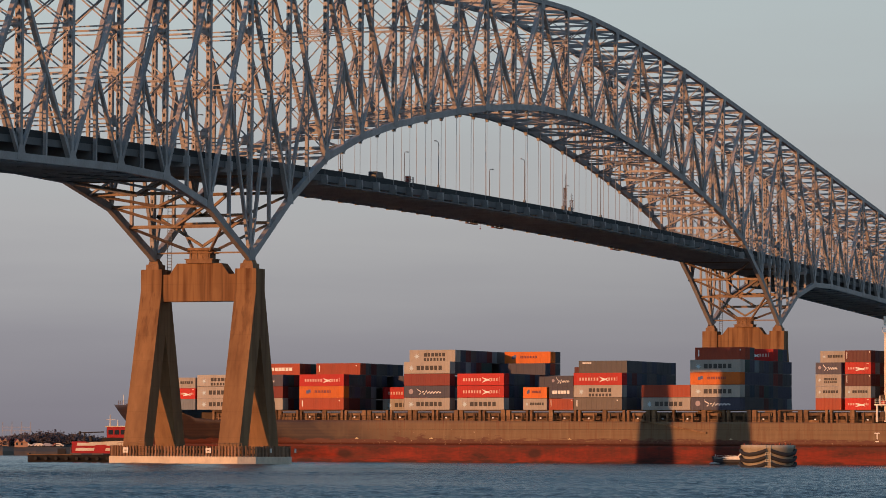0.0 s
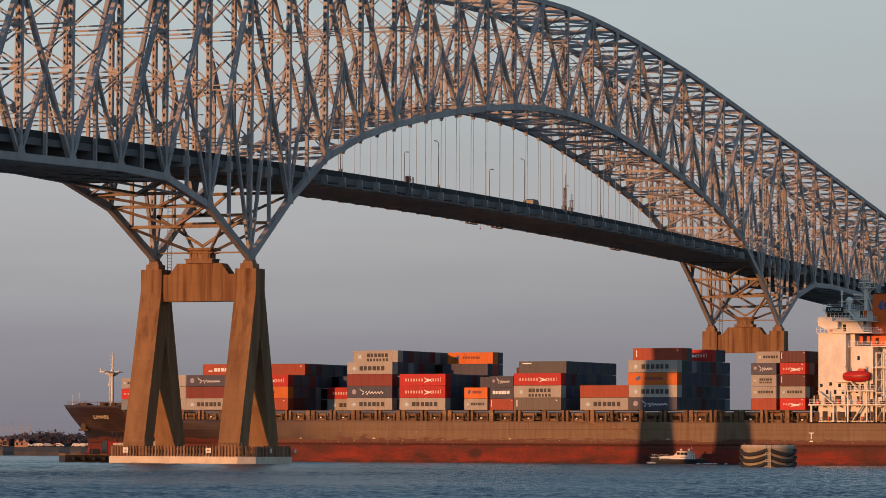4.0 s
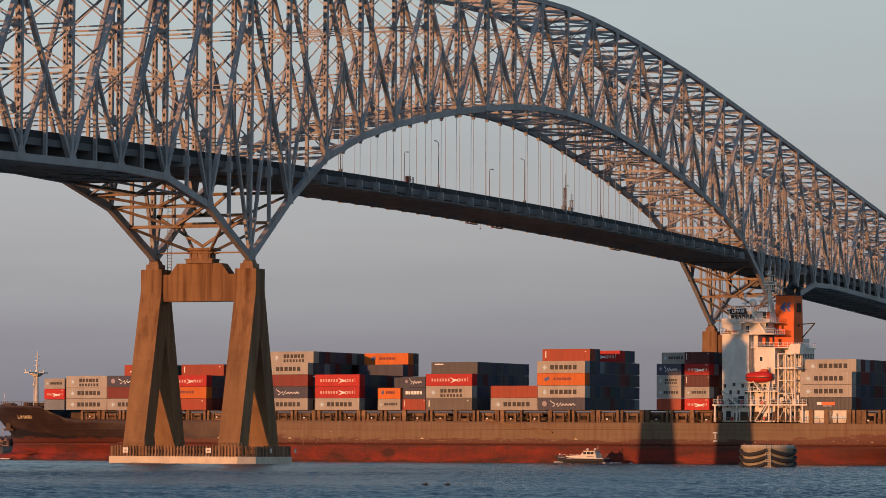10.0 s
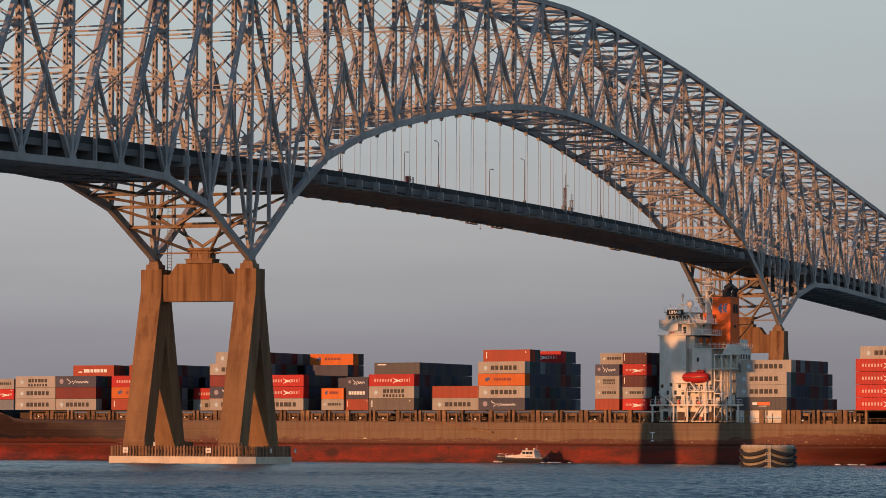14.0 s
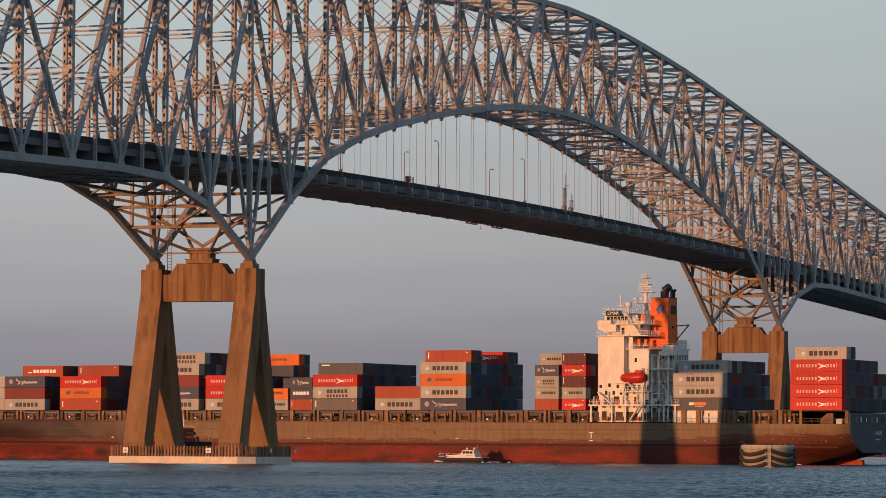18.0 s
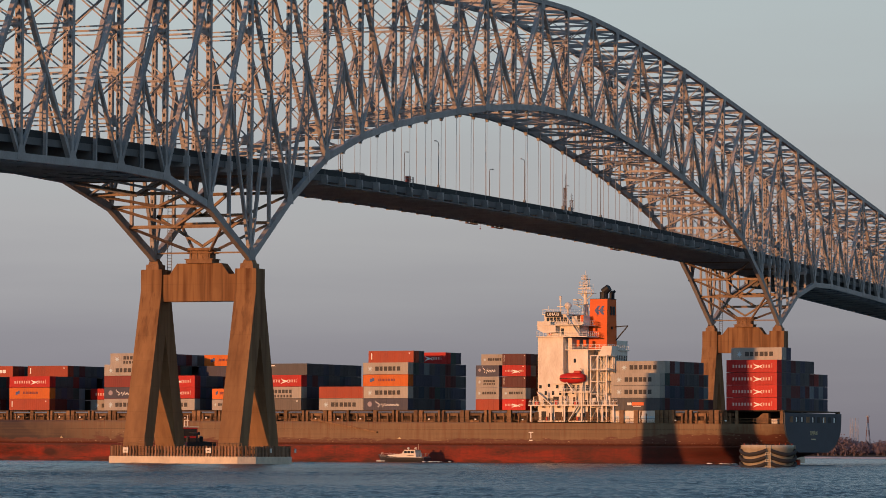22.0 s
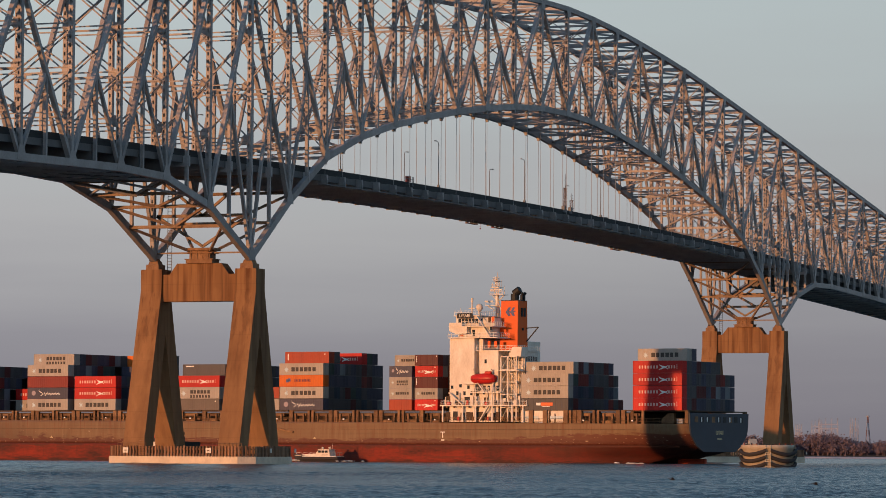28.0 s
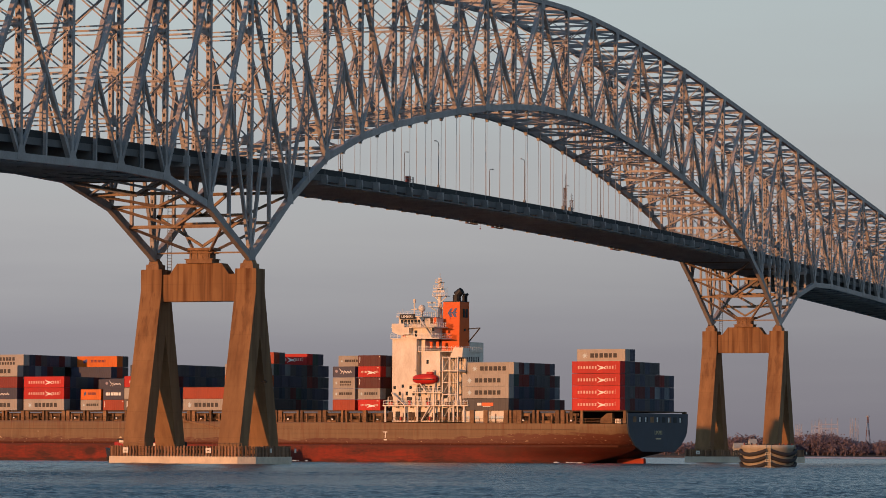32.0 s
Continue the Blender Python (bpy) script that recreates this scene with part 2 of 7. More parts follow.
def make_bridge():
    bridge = thing("truss_bridge", "blue-grey painted steel continuous through truss bridge on concrete piers", "bridge", at=pose(0, BRIDGE_Y, 0))

    def member(name, a, b, w, h, up=(0, 0, 1), material=None):
        bm = bmesh.new()
        beam(bm, a, b, w, h, up)
        return part(name, bm, material or STEEL, bridge)

    for side in (0, 1):
        for k in range(-12, 32):
            a, b = node(k, side, 0), node(k + 1, side, 0)
            member("bottom_chord", a, b, 1.0, 1.35)
            member("top_chord", node(k, side, 1), node(k + 1, side, 1), 0.95, 1.15)
        for k in range(-12, 33):
            bm = bmesh.new()
            perforated(bm, Vector((along(k), side * WIDE, level(BOTTOM, k))), node(k, side, 1), 0.95, 0.8)
            part("vertical", bm, STEEL, bridge)
        for k in range(-12, 32):
            j = k if k < 10 else 19 - k
            # does the diagonal of this panel rise to its upper right?
            rise = (j % 2 == 0) if j >= 4 else (j < 0 if j >= -4 else j % 2 == 0)
            if k >= 10:
                rise = not rise
            lo, hi = (k, k + 1) if rise else (k + 1, k)
            a, b = node(lo, side, 0), node(hi, side, 1)
            member("diagonal", a, b, 0.75, 0.85, (0, 1, 0))
            mid = (a + b) / 2
            mid.z = a.z + (b.z - a.z) * 0.5
            foot = Vector((mid.x, mid.y, level(BOTTOM, k + 0.5)))
            member("sub_vertical", mid, foot, 0.6, 0.6)
            member("sub_diagonal", mid, node(hi, side, 0), 0.6, 0.6, (0, 1, 0))
            # hangers
            for q in (k, k + 0.5):
                if 2 <= q <= 18:
                    bm = bmesh.new()
                    zt = level(BOTTOM, q) - 0.6
                    tube(bm, (q * PANEL, side * WIDE, zt), (q * PANEL, side * WIDE, deck_z(q * PANEL) - 2), 0.045, n=6)
                    part("hanger", bm, STEEL, bridge)
                    bm = bmesh.new()
                    xq, yq = q * PANEL, side * WIDE
                    loft(bm, [[(xq + sx * a, yq + sy * b, z) for sx, sy in ((-1, -1), (1, -1), (1, 1), (-1, 1))] for z, a, b in ((zt - 0.75, 0.28, 0.3), (zt - 0.25, 0.36, 0.34), (zt - 0.2, 0.55, 0.42), (zt + 0.3, 0.6, 0.45))])
                    part("hanger_socket", bm, STEEL, bridge)
    plate = bmesh.new()
    loft(plate, [[(-1.5, y, -0.45), (1.5, y, -0.45), (1.4, y, 0.6), (0.75, y, 2.0), (-0.75, y, 2.0), (-1.4, y, 0.6)] for y in (-0.02, 0.02)])
    bmesh.ops.recalc_face_normals(plate, faces=plate.faces)
    first = part("gusset_plate", plate, STEEL, bridge, at=Matrix.Translation(node(-12, 0, 0) + Vector((0, -0.515, 0))))
    for side in (0, 1):
        for k in range(-12, 33):
            for top in (0, 1):
                at = node(k, side, top)
                flip = pose(0, 0, 0, 180 if top else 0, 0, 0)
                shared("gusset_plate", first.data, bridge, Matrix.Translation(at + Vector((0, -0.515 if side == 0 else 0.515, 0))) @ flip)
    joint = bmesh.new()
    loft(joint, [[(x, 0.0, -0.95), (x, 0.75, -0.95), (x, 1.35, -0.45), (x, 1.35, 0.45), (x, 0.75, 0.95), (x, 0.0, 0.95)] for x in (-0.05, 0.05)])
    bmesh.ops.recalc_face_normals(joint, faces=joint.faces)
    first = part("joint_plate", joint, STEEL, bridge, at=Matrix.Translation((along(-12), 0.42, 70.0)))
    for k in range(-12, 33):
        z0, z1 = level(BOTTOM, k), level(TOP, k) + 0.45
        x = along(k)
        arch = 2 <= k <= 18
        low = max(z0 + 1.0, deck_z(x) + 4.2)
        n = 3
        tiers = [z1 - (z1 - low) * i / n for i in range(n + 1)]
        for i, z in enumerate(tiers[1:]):
            for d in (-0.42, 0.42):
                member("sway_strut", (x, 0.4, z + d), (x, WIDE - 0.4, z + d), 0.28, 0.24)
            if not arch or i < 2:
                shrink = Matrix.Diagonal((1, 0.55, 0.6, 1)) if arch else Matrix.Identity(4)
                shared("joint_plate", first.data, bridge, Matrix.Translation((x, 0.42, z)) @ shrink)
                shared("joint_plate", first.data, bridge, Matrix.Translation((x, WIDE - 0.42, z)) @ Matrix.Rotation(math.pi, 4, "Z") @ shrink)
        member("top_strut", (x, 0.4, z1), (x, WIDE - 0.4, z1), 0.5, 1.1)
        if arch:
            member("bottom_strut", (x, 0.4, z0), (x, WIDE - 0.4, z0), 0.4, 0.6)
        for i, (za, zb) in enumerate(zip(tiers, tiers[1:])):
            ym = WIDE / 2
            thin = 0.2 if arch else 0.25
            for y0, y1 in ((0.4, ym), (WIDE - 0.4, ym)):
                member("sway_brace", (x, y0, za - 0.5), (x, y1, zb + 0.4), thin, thin, (1, 0, 0))
                member("sway_brace", (x, y0, zb + 0.4), (x, y1, za - 0.5), thin, thin, (1, 0, 0))
        if k < 32:
            for tab, name in ((TOP, "top_lateral"), (BOTTOM, "bottom_lateral")):
                if tab is BOTTOM and not (2 <= k < 18):
                    continue
                za, zb = (level(tab, k) + (0.45 if tab is TOP else 0), level(tab, k + 1) + (0.45 if tab is TOP else 0))
                zm = (za + zb) / 2
                xa, xb = x, along(k + 1)
                xm = (xa + xb) / 2
                member(name, (xm, 0.4, zm), (xm, WIDE - 0.4, zm), 0.4, 0.55)
                for xs, zs in ((xa, za), (xb, zb)):
                    member(name, (xs, WIDE / 2, zs), (xm, 0.4, zm), 0.36, 0.46)
                    member(name, (xs, WIDE / 2, zs), (xm, WIDE - 0.4, zm), 0.36, 0.46)
    return bridge


BRIDGE = make_bridge()


def make_deck(bridge):
    for i in range(88):
        k = -12 + i / 2
        xa, xb = along(k), along(k + 0.5)
        za, zb = deck_z(xa), deck_z(xb)
        bm = bmesh.new()
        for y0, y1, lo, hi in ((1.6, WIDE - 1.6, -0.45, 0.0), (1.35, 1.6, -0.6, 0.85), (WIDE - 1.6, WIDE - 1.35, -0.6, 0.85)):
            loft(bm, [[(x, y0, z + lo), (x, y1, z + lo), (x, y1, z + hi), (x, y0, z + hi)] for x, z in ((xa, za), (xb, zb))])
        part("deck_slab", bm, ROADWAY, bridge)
        # outer stringers carry shade in their colour, darker than the inner ones
        for y in (0.9, 4.5, 8.1, 11.8, 15.4, 19.0):
            bm = bmesh.new()
            beam(bm, (xa, y, za - 1.1), (xb, y, zb - 1.1), 0.4, 1.25)
            part("stringer", bm, SHADED_STEEL if y in (0.9, 19.0) else DECK_STEEL, bridge)
        bm = bmesh.new()
        side_span = k < -1.9 or k > 21.9
        if side_span:
            box(bm, xa - 0.25, xa + 0.25, 0.55, WIDE - 0.55, level(BOTTOM, k) - 0.55, za - 0.5)
        else:
            box(bm, xa - 0.25, xa + 0.25, -0.6, WIDE + 0.6, za - 2.5, za - 0.5)
        part("floor_beam", bm, SHADED_STEEL if side_span else DECK_STEEL, bridge)
        if side_span:
            zc, zd = level(BOTTOM, k) - 0.2, level(BOTTOM, k + 0.5) - 0.2
            for y0, y1 in ((0.5, WIDE / 2), (WIDE / 2, WIDE - 0.5)):
                bm = bmesh.new()
                beam(bm, (xa, y0, zc), (xb, y1, zd), 0.4, 0.4)
                beam(bm, (xa, y1, zc - 0.42), (xb, y0, zd - 0.42), 0.4, 0.4)
                part("bottom_lateral", bm, DECK_STEEL, bridge)
        # an added deep plate along the far edge keeps low sun off the floor beams
        bm = bmesh.new()
        beam(bm, (xa, WIDE - 0.2, za - 1.45), (xb, WIDE - 0.2, zb - 1.45), 0.08, 2.1)
        part("fascia_girder", bm, DECK_STEEL, bridge)
        if not 1.9 < k < 18:
            continue
        bm = bmesh.new()
        loft(bm, [[(x, -0.62, za - 2.5), (x, 1.3, za - 2.5), (x, 1.3, za - 0.3), (x, -0.3, za - 0.5), (x, -0.62, za - 1.6)] for x in (xa - 0.28, xa + 0.28)])
        bmesh.ops.recalc_face_normals(bm, faces=bm.faces)
        part("deck_bracket", bm, BRACKET, bridge)
        # the beam's end dips below the far edge and catches the low sun
        bm = bmesh.new()
        box(bm, xa - 0.2, xa + 0.2, WIDE - 3.2, WIDE - 0.1, za - 2.82, za - 2.5)
        part("beam_end", bm, STEEL, bridge)
        # the near girder is coloured darker, as in shade, than the far one
        for y in (-0.15, WIDE + 0.15):
            bm = bmesh.new()
            beam(bm, (xa, y, za - 2.42), (xb, y, zb - 2.42), 0.4, 0.24)
            part("edge_girder", bm, SHADED_STEEL if y < 1 else DECK_STEEL, bridge)


make_deck(BRIDGE)


def make_portal_bracing(bridge):
    """Bracing between the two trusses where the lower chords dive to the piers."""
    mid = WIDE / 2

    def piece(name, a, b, w, h):
        bm = bmesh.new()
        beam(bm, a, b, w, h)
        part(name, bm, PORTAL_STEEL, bridge)

    for pier, sgn in ((0, -1), (0, 1), (20, -1), (20, 1)):
        x0 = pier * PANEL + 0.7

        def chord(q):
            """The point q panels out from the pier on the near lower chord."""
            k = pier + sgn * q
            z = level(BOTTOM, k)
            x = along(k) + (0.7 * (1 - q) if q < 1 else 0)
            return x, z
        hub = (x0 + sgn * 0.8, mid, 40.6)
        levels = [1.9, 1.45, 1.0, 0.62] if sgn < 0 else [1.2, 0.62]
        for q in levels:
            x, z = chord(q)
            piece("chord_strut", (x, 0.4, z), (x, WIDE - 0.4, z), 0.5, 0.6)
        for q0, q1 in zip(levels, levels[1:] + [None]):
            xa, za = chord(q0)
            if q1 is None:
                end = hub
            else:
                xb, zb = chord(q1)
                end = (xb, mid, zb)
            for y, d in ((0.4, -2.0), (WIDE - 0.4, 2.0)):
                tip = (end[0], end[1] + d, end[2]) if q1 is None else end
                piece("chord_lateral", (xa, y, za), tip, 0.45, 0.5)
            if q1 is not None:
                piece("node_plate", (end[0], mid - 1.5, end[2]), (end[0], mid + 1.5, end[2]), 1.3, 0.66)
    for pier in (0, 20):
        x0 = pier * PANEL + 0.9
        bm = bmesh.new()
        box(bm, x0 - 1.35, x0 + 1.35, mid - 2.15, mid + 2.15, 38.3, 41.0)
        bearing = part("wind_bearing", bm, RUSTY_STEEL, bridge, "rust-stained wind bearing")
        for z0, z1, hw in ((38.3, 38.95, 2.75), (38.95, 39.15, 2.95), (40.2, 40.42, 2.7), (40.75, 41.25, 3.0)):
            bm = bmesh.new()
            box(bm, x0 - 1.7 * hw / 2.75, x0 + 1.7 * hw / 2.75, mid - hw, mid + hw, z0, z1)
            part("bearing_plate", bm, RUSTY_STEEL, bearing)
        for y in (-1.8, -0.6, 0.6, 1.8):
            bm = bmesh.new()
            box(bm, x0 - 1.5, x0 - 1.35, mid + y - 0.12, mid + y + 0.12, 39.15, 40.75)
            part("stiffener", bm, RUSTY_STEEL, bearing)
        piece("pier_strut", (x0 - 1, 1.0, 40.3), (x0 - 1, WIDE - 1.0, 40.3), 0.3, 0.3)
        # vertical cross frame above the pier
        for zb, zt in ((41.6, 47.5), (47.5, 55.0)):
            piece("cross_strut", (x0, 0.4, zt), (x0, WIDE - 0.4, zt), 0.5, 0.6)
            for y in (0.4, WIDE - 0.4):
                piece("cross_brace", (x0, y, zt), (x0, mid, zb), 0.5, 0.5)
        # ladder from the pier top to the deck
        bm = bmesh.new()
        lx, ly = x0 + 1.6, WIDE - 2.4
        for d in (-0.45, 0.45):
            beam(bm, (lx, ly + d, 36.2), (lx, ly + d, 57.0), 0.09, 0.09, (1, 0, 0))
        for i in range(34):
            z = 36.5 + i * 0.6
            beam(bm, (lx, ly - 0.45, z), (lx, ly + 0.45, z), 0.07, 0.07)
        part("ladder", bm, SHADED_STEEL, bridge)


make_portal_bracing(BRIDGE)

# ------------------------------------------------------------------ piers


PIER_WIDE = 19.90


def make_pier(x0, label):
    pier = thing("bridge_pier", label, "bridge pier", "piers of the bridge", at=pose(x0, 0, 0))
    mid = PIER_WIDE / 2
    bm = bmesh.new()
    c = 2.6
    pts = [(-11 + c, -5.4), (11 - c, -5.4), (11, -5.4 + c), (11, PIER_WIDE + 5.4 - c), (11 - c, PIER_WIDE + 5.4), (-11 + c, PIER_WIDE + 5.4), (-11, PIER_WIDE + 5.4 - c), (-11, -5.4 + c)]
    loft(bm, [[(x, y, z) for x, y in pts] for z in (-3, 1.35)])
    part("footing", bm, CAP, pier, "pale concrete footing")
    for yc in (0.0, PIER_WIDE):
        # two raking legs that meet in one shaft
        h, top, ap = 2.2, 37.2, 24.6
        bm = bmesh.new()

        def half(z):
            return 2.05 + max(0.0, 33.0 - z) * 0.2385
        for s in (-1, 1):
            rings = []
            for z in (1.35, 14, ap, 27, 33, top):
                inner = max(0.0, half(z) - 4.05) if z <= ap else 0.0
                rings.append([(0.17 + s * inner, yc - h, z), (0.17 + s * half(z), yc - h, z), (0.17 + s * half(z), yc + h, z), (0.17 + s * inner, yc + h, z)])
            loft(bm, rings)
        bmesh.ops.recalc_face_normals(bm, faces=bm.faces)
        part("pier_leg", bm, CONCRETE, pier)
        bm = bmesh.new()
        loft(bm, [[(sx * a, yc + sy * a * 0.9, z) for sx, sy in ((-1, -1), (1, -1), (1, 1), (-1, 1))] for z, a in ((top, 1.5), (top + 1.0, 1.45), (top + 1.05, 1.1), (top + 1.5, 1.0), (top + 2.3, 0.4))])
        part("bearing", bm, RUSTY_STEEL, pier, "rust-stained bearing shoe")
    bm = bmesh.new()
    out = [(2.2, 31.0), (PIER_WIDE - 2.2, 31.0), (PIER_WIDE - 2.2, 36.2), (PIER_WIDE - 3.7, 36.2), (PIER_WIDE - 5.3, 38.3), (5.3, 38.3), (3.7, 36.2), (2.2, 36.2)]
    loft(bm, [[(x, y, z) for y, z in out] for x in (-1.5, 1.5)])
    bmesh.ops.recalc_face_normals(bm, faces=bm.faces)
    part("cross_beam", bm, CONCRETE, pier)
    # timber fender round the footing
    post = bmesh.new()
    box(post, -0.17, 0.17, -0.15, 0.15, 1.2, 3.35)
    bmesh.ops.bevel(post, geom=[e for e in post.edges if abs(e.verts[0].co.z - e.verts[1].co.z) > 1], offset=0.05, segments=1, affect="EDGES")
    me = None
    ring = [Vector((x * 0.985, mid + (y - mid) * 0.985, 0)) for x, y in pts]
    rnd = random.Random(3)
    for a, b in zip(ring, ring[1:] + ring[:1]):
        n = int((b - a).length / 0.66)
        turn = math.atan2(b.y - a.y, b.x - a.x)
        for i in range(n):
            p = a.lerp(b, (i + 0.5) / n)
            at = Matrix.Translation((p.x, p.y, rnd.uniform(-0.12, 0.06))) @ Matrix.Rotation(turn + rnd.uniform(-0.05, 0.05), 4, "Z")
            if me is None:
                ob = part("fender_timber", post, TIMBER, pier, at=at)
                me = ob.data
            else:
                shared("fender_timber", me, pier, at)
    bm = bmesh.new()
    for a, b in zip(ring, ring[1:] + ring[:1]):
        for z in (1.75, 2.75):
            c = Vector((0, mid, 0))
            beam(bm, a.lerp(c, 0.02) + Vector((0, 0, z)), b.lerp(c, 0.02) + Vector((0, 0, z)), 0.25, 0.3)
    part("fender_waler", bm, TIMBER, pier)
    bm = bmesh.new()
    loft(bm, [[(x * 0.9, mid + (y - mid) * 0.94, z) for x, y in pts] for z in (1.3, 1.5)])
    part("footing_top", bm, CAP, pier)
    for y in (PIER_WIDE + 0.6, 3.2):
        bm = bmesh.new()
        box(bm, -11.1, -10.95, y - 0.55, y + 0.55, 2.0, 3.0)
        sign = part("sign_plate", bm, SIGNPALE, pier, "small white notice board")
        bm = bmesh.new()
        box(bm, -11.13, -11.1, y - 0.25, y + 0.25, 2.4, 2.55)
        part("writing_bar", bm, TIMBER, sign)
    for y in (-1.5, 10.0):
        bm = bmesh.new()
        box(bm, y - 0.3, y + 0.3, -5.5, -5.35, 2.1, 2.9)
        part("sign_plate", bm, SIGNPALE, pier)
    for yc in (0.0, PIER_WIDE):
        for x in (-7.7, 8.2):
            bm = bmesh.new()
            box(bm, x - 1.6, x + 1.2, yc - 2.7, yc + 2.7, 1.4, 3.3)
            part("plinth", bm, CONCRETE, pier)
        bm = bmesh.new()
        for i in range(8):
            y = yc - 3 + i * 0.85
            beam(bm, (-9.6, y, 1.4), (-9.6, y, 3.95), 0.06, 0.06, (1, 0, 0))
        beam(bm, (-9.6, yc - 3, 3.9), (-9.6, yc + 3, 3.9), 0.06, 0.06)
        part("guard_rail", bm, RUSTY_STEEL, pier)
    bm = bmesh.new()
    tube(bm, (-9.5, PIER_WIDE - 2.6, 1.4), (-9.5, PIER_WIDE - 2.6, 5.4), 0.07)
    tube(bm, (-9.5, PIER_WIDE - 2.6, 5.0), (-9.5, PIER_WIDE - 2.6, 5.5), 0.2)
    part("navigation_light", bm, RUSTY_STEEL, pier)
    bm = bmesh.new()
    for z in np.arange(1.6, 4.6, 0.45):
        beam(bm, (-11.2, PIER_WIDE - 3.4, float(z)), (-11.2, PIER_WIDE - 2.4, float(z)), 0.12, 0.12)
    part("boarding_ladder", bm, TIMBER, pier)
    return pier


make_pier(1.3, "tall A-legged concrete bridge pier standing on a fendered footing")
make_pier(20 * PANEL + 1.3, "concrete bridge pier with a fendered footing beyond the channel")


# ------------------------------------------------------------------ water


def water_material():
    m = mat("river_water", (0.042, 0.074, 0.083), 0.24, 0.0, 0.5)
    nt = m.node_tree
    b = nt.nodes["Principled BSDF"]
    b.inputs["IOR"].default_value = 1.33
    co = nt.nodes.new("ShaderNodeTexCoord")
    bumps = None
    for sx, sy, dist, strength in ((1.6, 0.9, 0.075, 1.0), (4.0, 2.4, 0.038, 1.0)):
        mp = nt.nodes.new("ShaderNodeMapping")
        mp.inputs["Scale"].default_value = (sx, sy, 1)
        mp.inputs["Rotation"].default_value = (0, 0, radians(-15))
        nt.links.new(co.outputs["Object"], mp.inputs[0])
        n = nt.nodes.new("ShaderNodeTexNoise")
        n.inputs["Scale"].default_value, n.inputs["Detail"].default_value, n.inputs["Roughness"].default_value = 1.0, 4.0, 0.55
        nt.links.new(mp.outputs[0], n.inputs["Vector"])
        bp = nt.nodes.new("ShaderNodeBump")
        bp.inputs["Strength"].default_value, bp.inputs["Distance"].default_value = strength, dist
        nt.links.new(n.outputs["Fac"], bp.inputs["Height"])
        if bumps:
            nt.links.new(bumps.outputs[0], bp.inputs["Normal"])
        bumps = bp
    nt.links.new(bumps.outputs[0], b.inputs["Normal"])
    return m


def make_water():
    """One sheet to the horizon; the stretch before the bridge has real waves."""
    bm = bmesh.new()
    s = 4600
    vs = [bm.verts.new((x, y, -0.25)) for x, y in ((-s, -s), (s, -s), (s, s), (-s, s))]
    bm.faces.new(vs)
    m = water_material()
    sea = tagged(part("water", bm, m), "wind-rippled blue-grey river water", "water", kind="structure")
    # waves: a fan of rows seen from the camera's shore
    nx, ny = 380, 1300
    fw, rt = Vector((math.cos(YAW), math.sin(YAW))), Vector((math.sin(YAW), -math.cos(YAW)))
    co = []
    for j in range(ny):
        d = 185.0 * (820.0 / 185.0) ** (j / (ny - 1))
        for i in range(nx):
            u = (i / (nx - 1) - 0.5) * 0.275
            p = Vector((EYE.x, EYE.y)) + fw * d + rt * (u * d)
            a, b = p.x * 0.87 + p.y * 0.5, p.y * 0.87 - p.x * 0.5
            gust = 0.65 + 0.7 * noise.noise(Vector((a * 0.012, b * 0.02, 3)))
            h = noise.noise(Vector((a * 0.16, b * 0.075, 0))) * 0.22 + (0.5 - abs(noise.noise(Vector((a * 0.42, b * 0.24, 5))))) * 0.35 + (0.5 - abs(noise.noise(Vector((a * 1.35, b * 0.8, 9))))) * 0.36 - 0.28
            edge = min(1.0, i / 8, (nx - 1 - i) / 8, j / 8, (ny - 1 - j) / 8)
            co.append((p.x, p.y, h * gust * edge - 0.25 * (1 - edge) - 0.004))
    faces = [(j * nx + i, j * nx + i + 1, (j + 1) * nx + i + 1, (j + 1) * nx + i) for j in range(ny - 1) for i in range(nx - 1)]
    me = bpy.data.meshes.new("waves")
    me.from_pydata(co, [], faces)
    me.polygons.foreach_set("use_smooth", [True] * len(faces))
    me.materials.append(m)
    tagged(new("waves", me), "small wind waves on the river surface", "water", kind="stuff")
    return sea


make_water()

# ------------------------------------------------------------------ ship
HEAD = radians(81.53)
SHIP_V = (0.6222, 3.8223)
SHIP_P = (151.03, 38.20)
MOVERS = []


def ship_pose(t):
    """The ship's frame at t seconds: x runs aft, y to starboard from the port side, z up."""
    u = Vector((math.cos(HEAD), math.sin(HEAD), 0))
    st = Vector((u.y, -u.x, 0))
    return Matrix(((-u.x, st.x, 0, SHIP_P[0] + SHIP_V[0] * (t - 15)), (-u.y, st.y, 0, SHIP_P[1] + SHIP_V[1] * (t - 15)), (0, 0, 1, 0), (0, 0, 0, 1)))


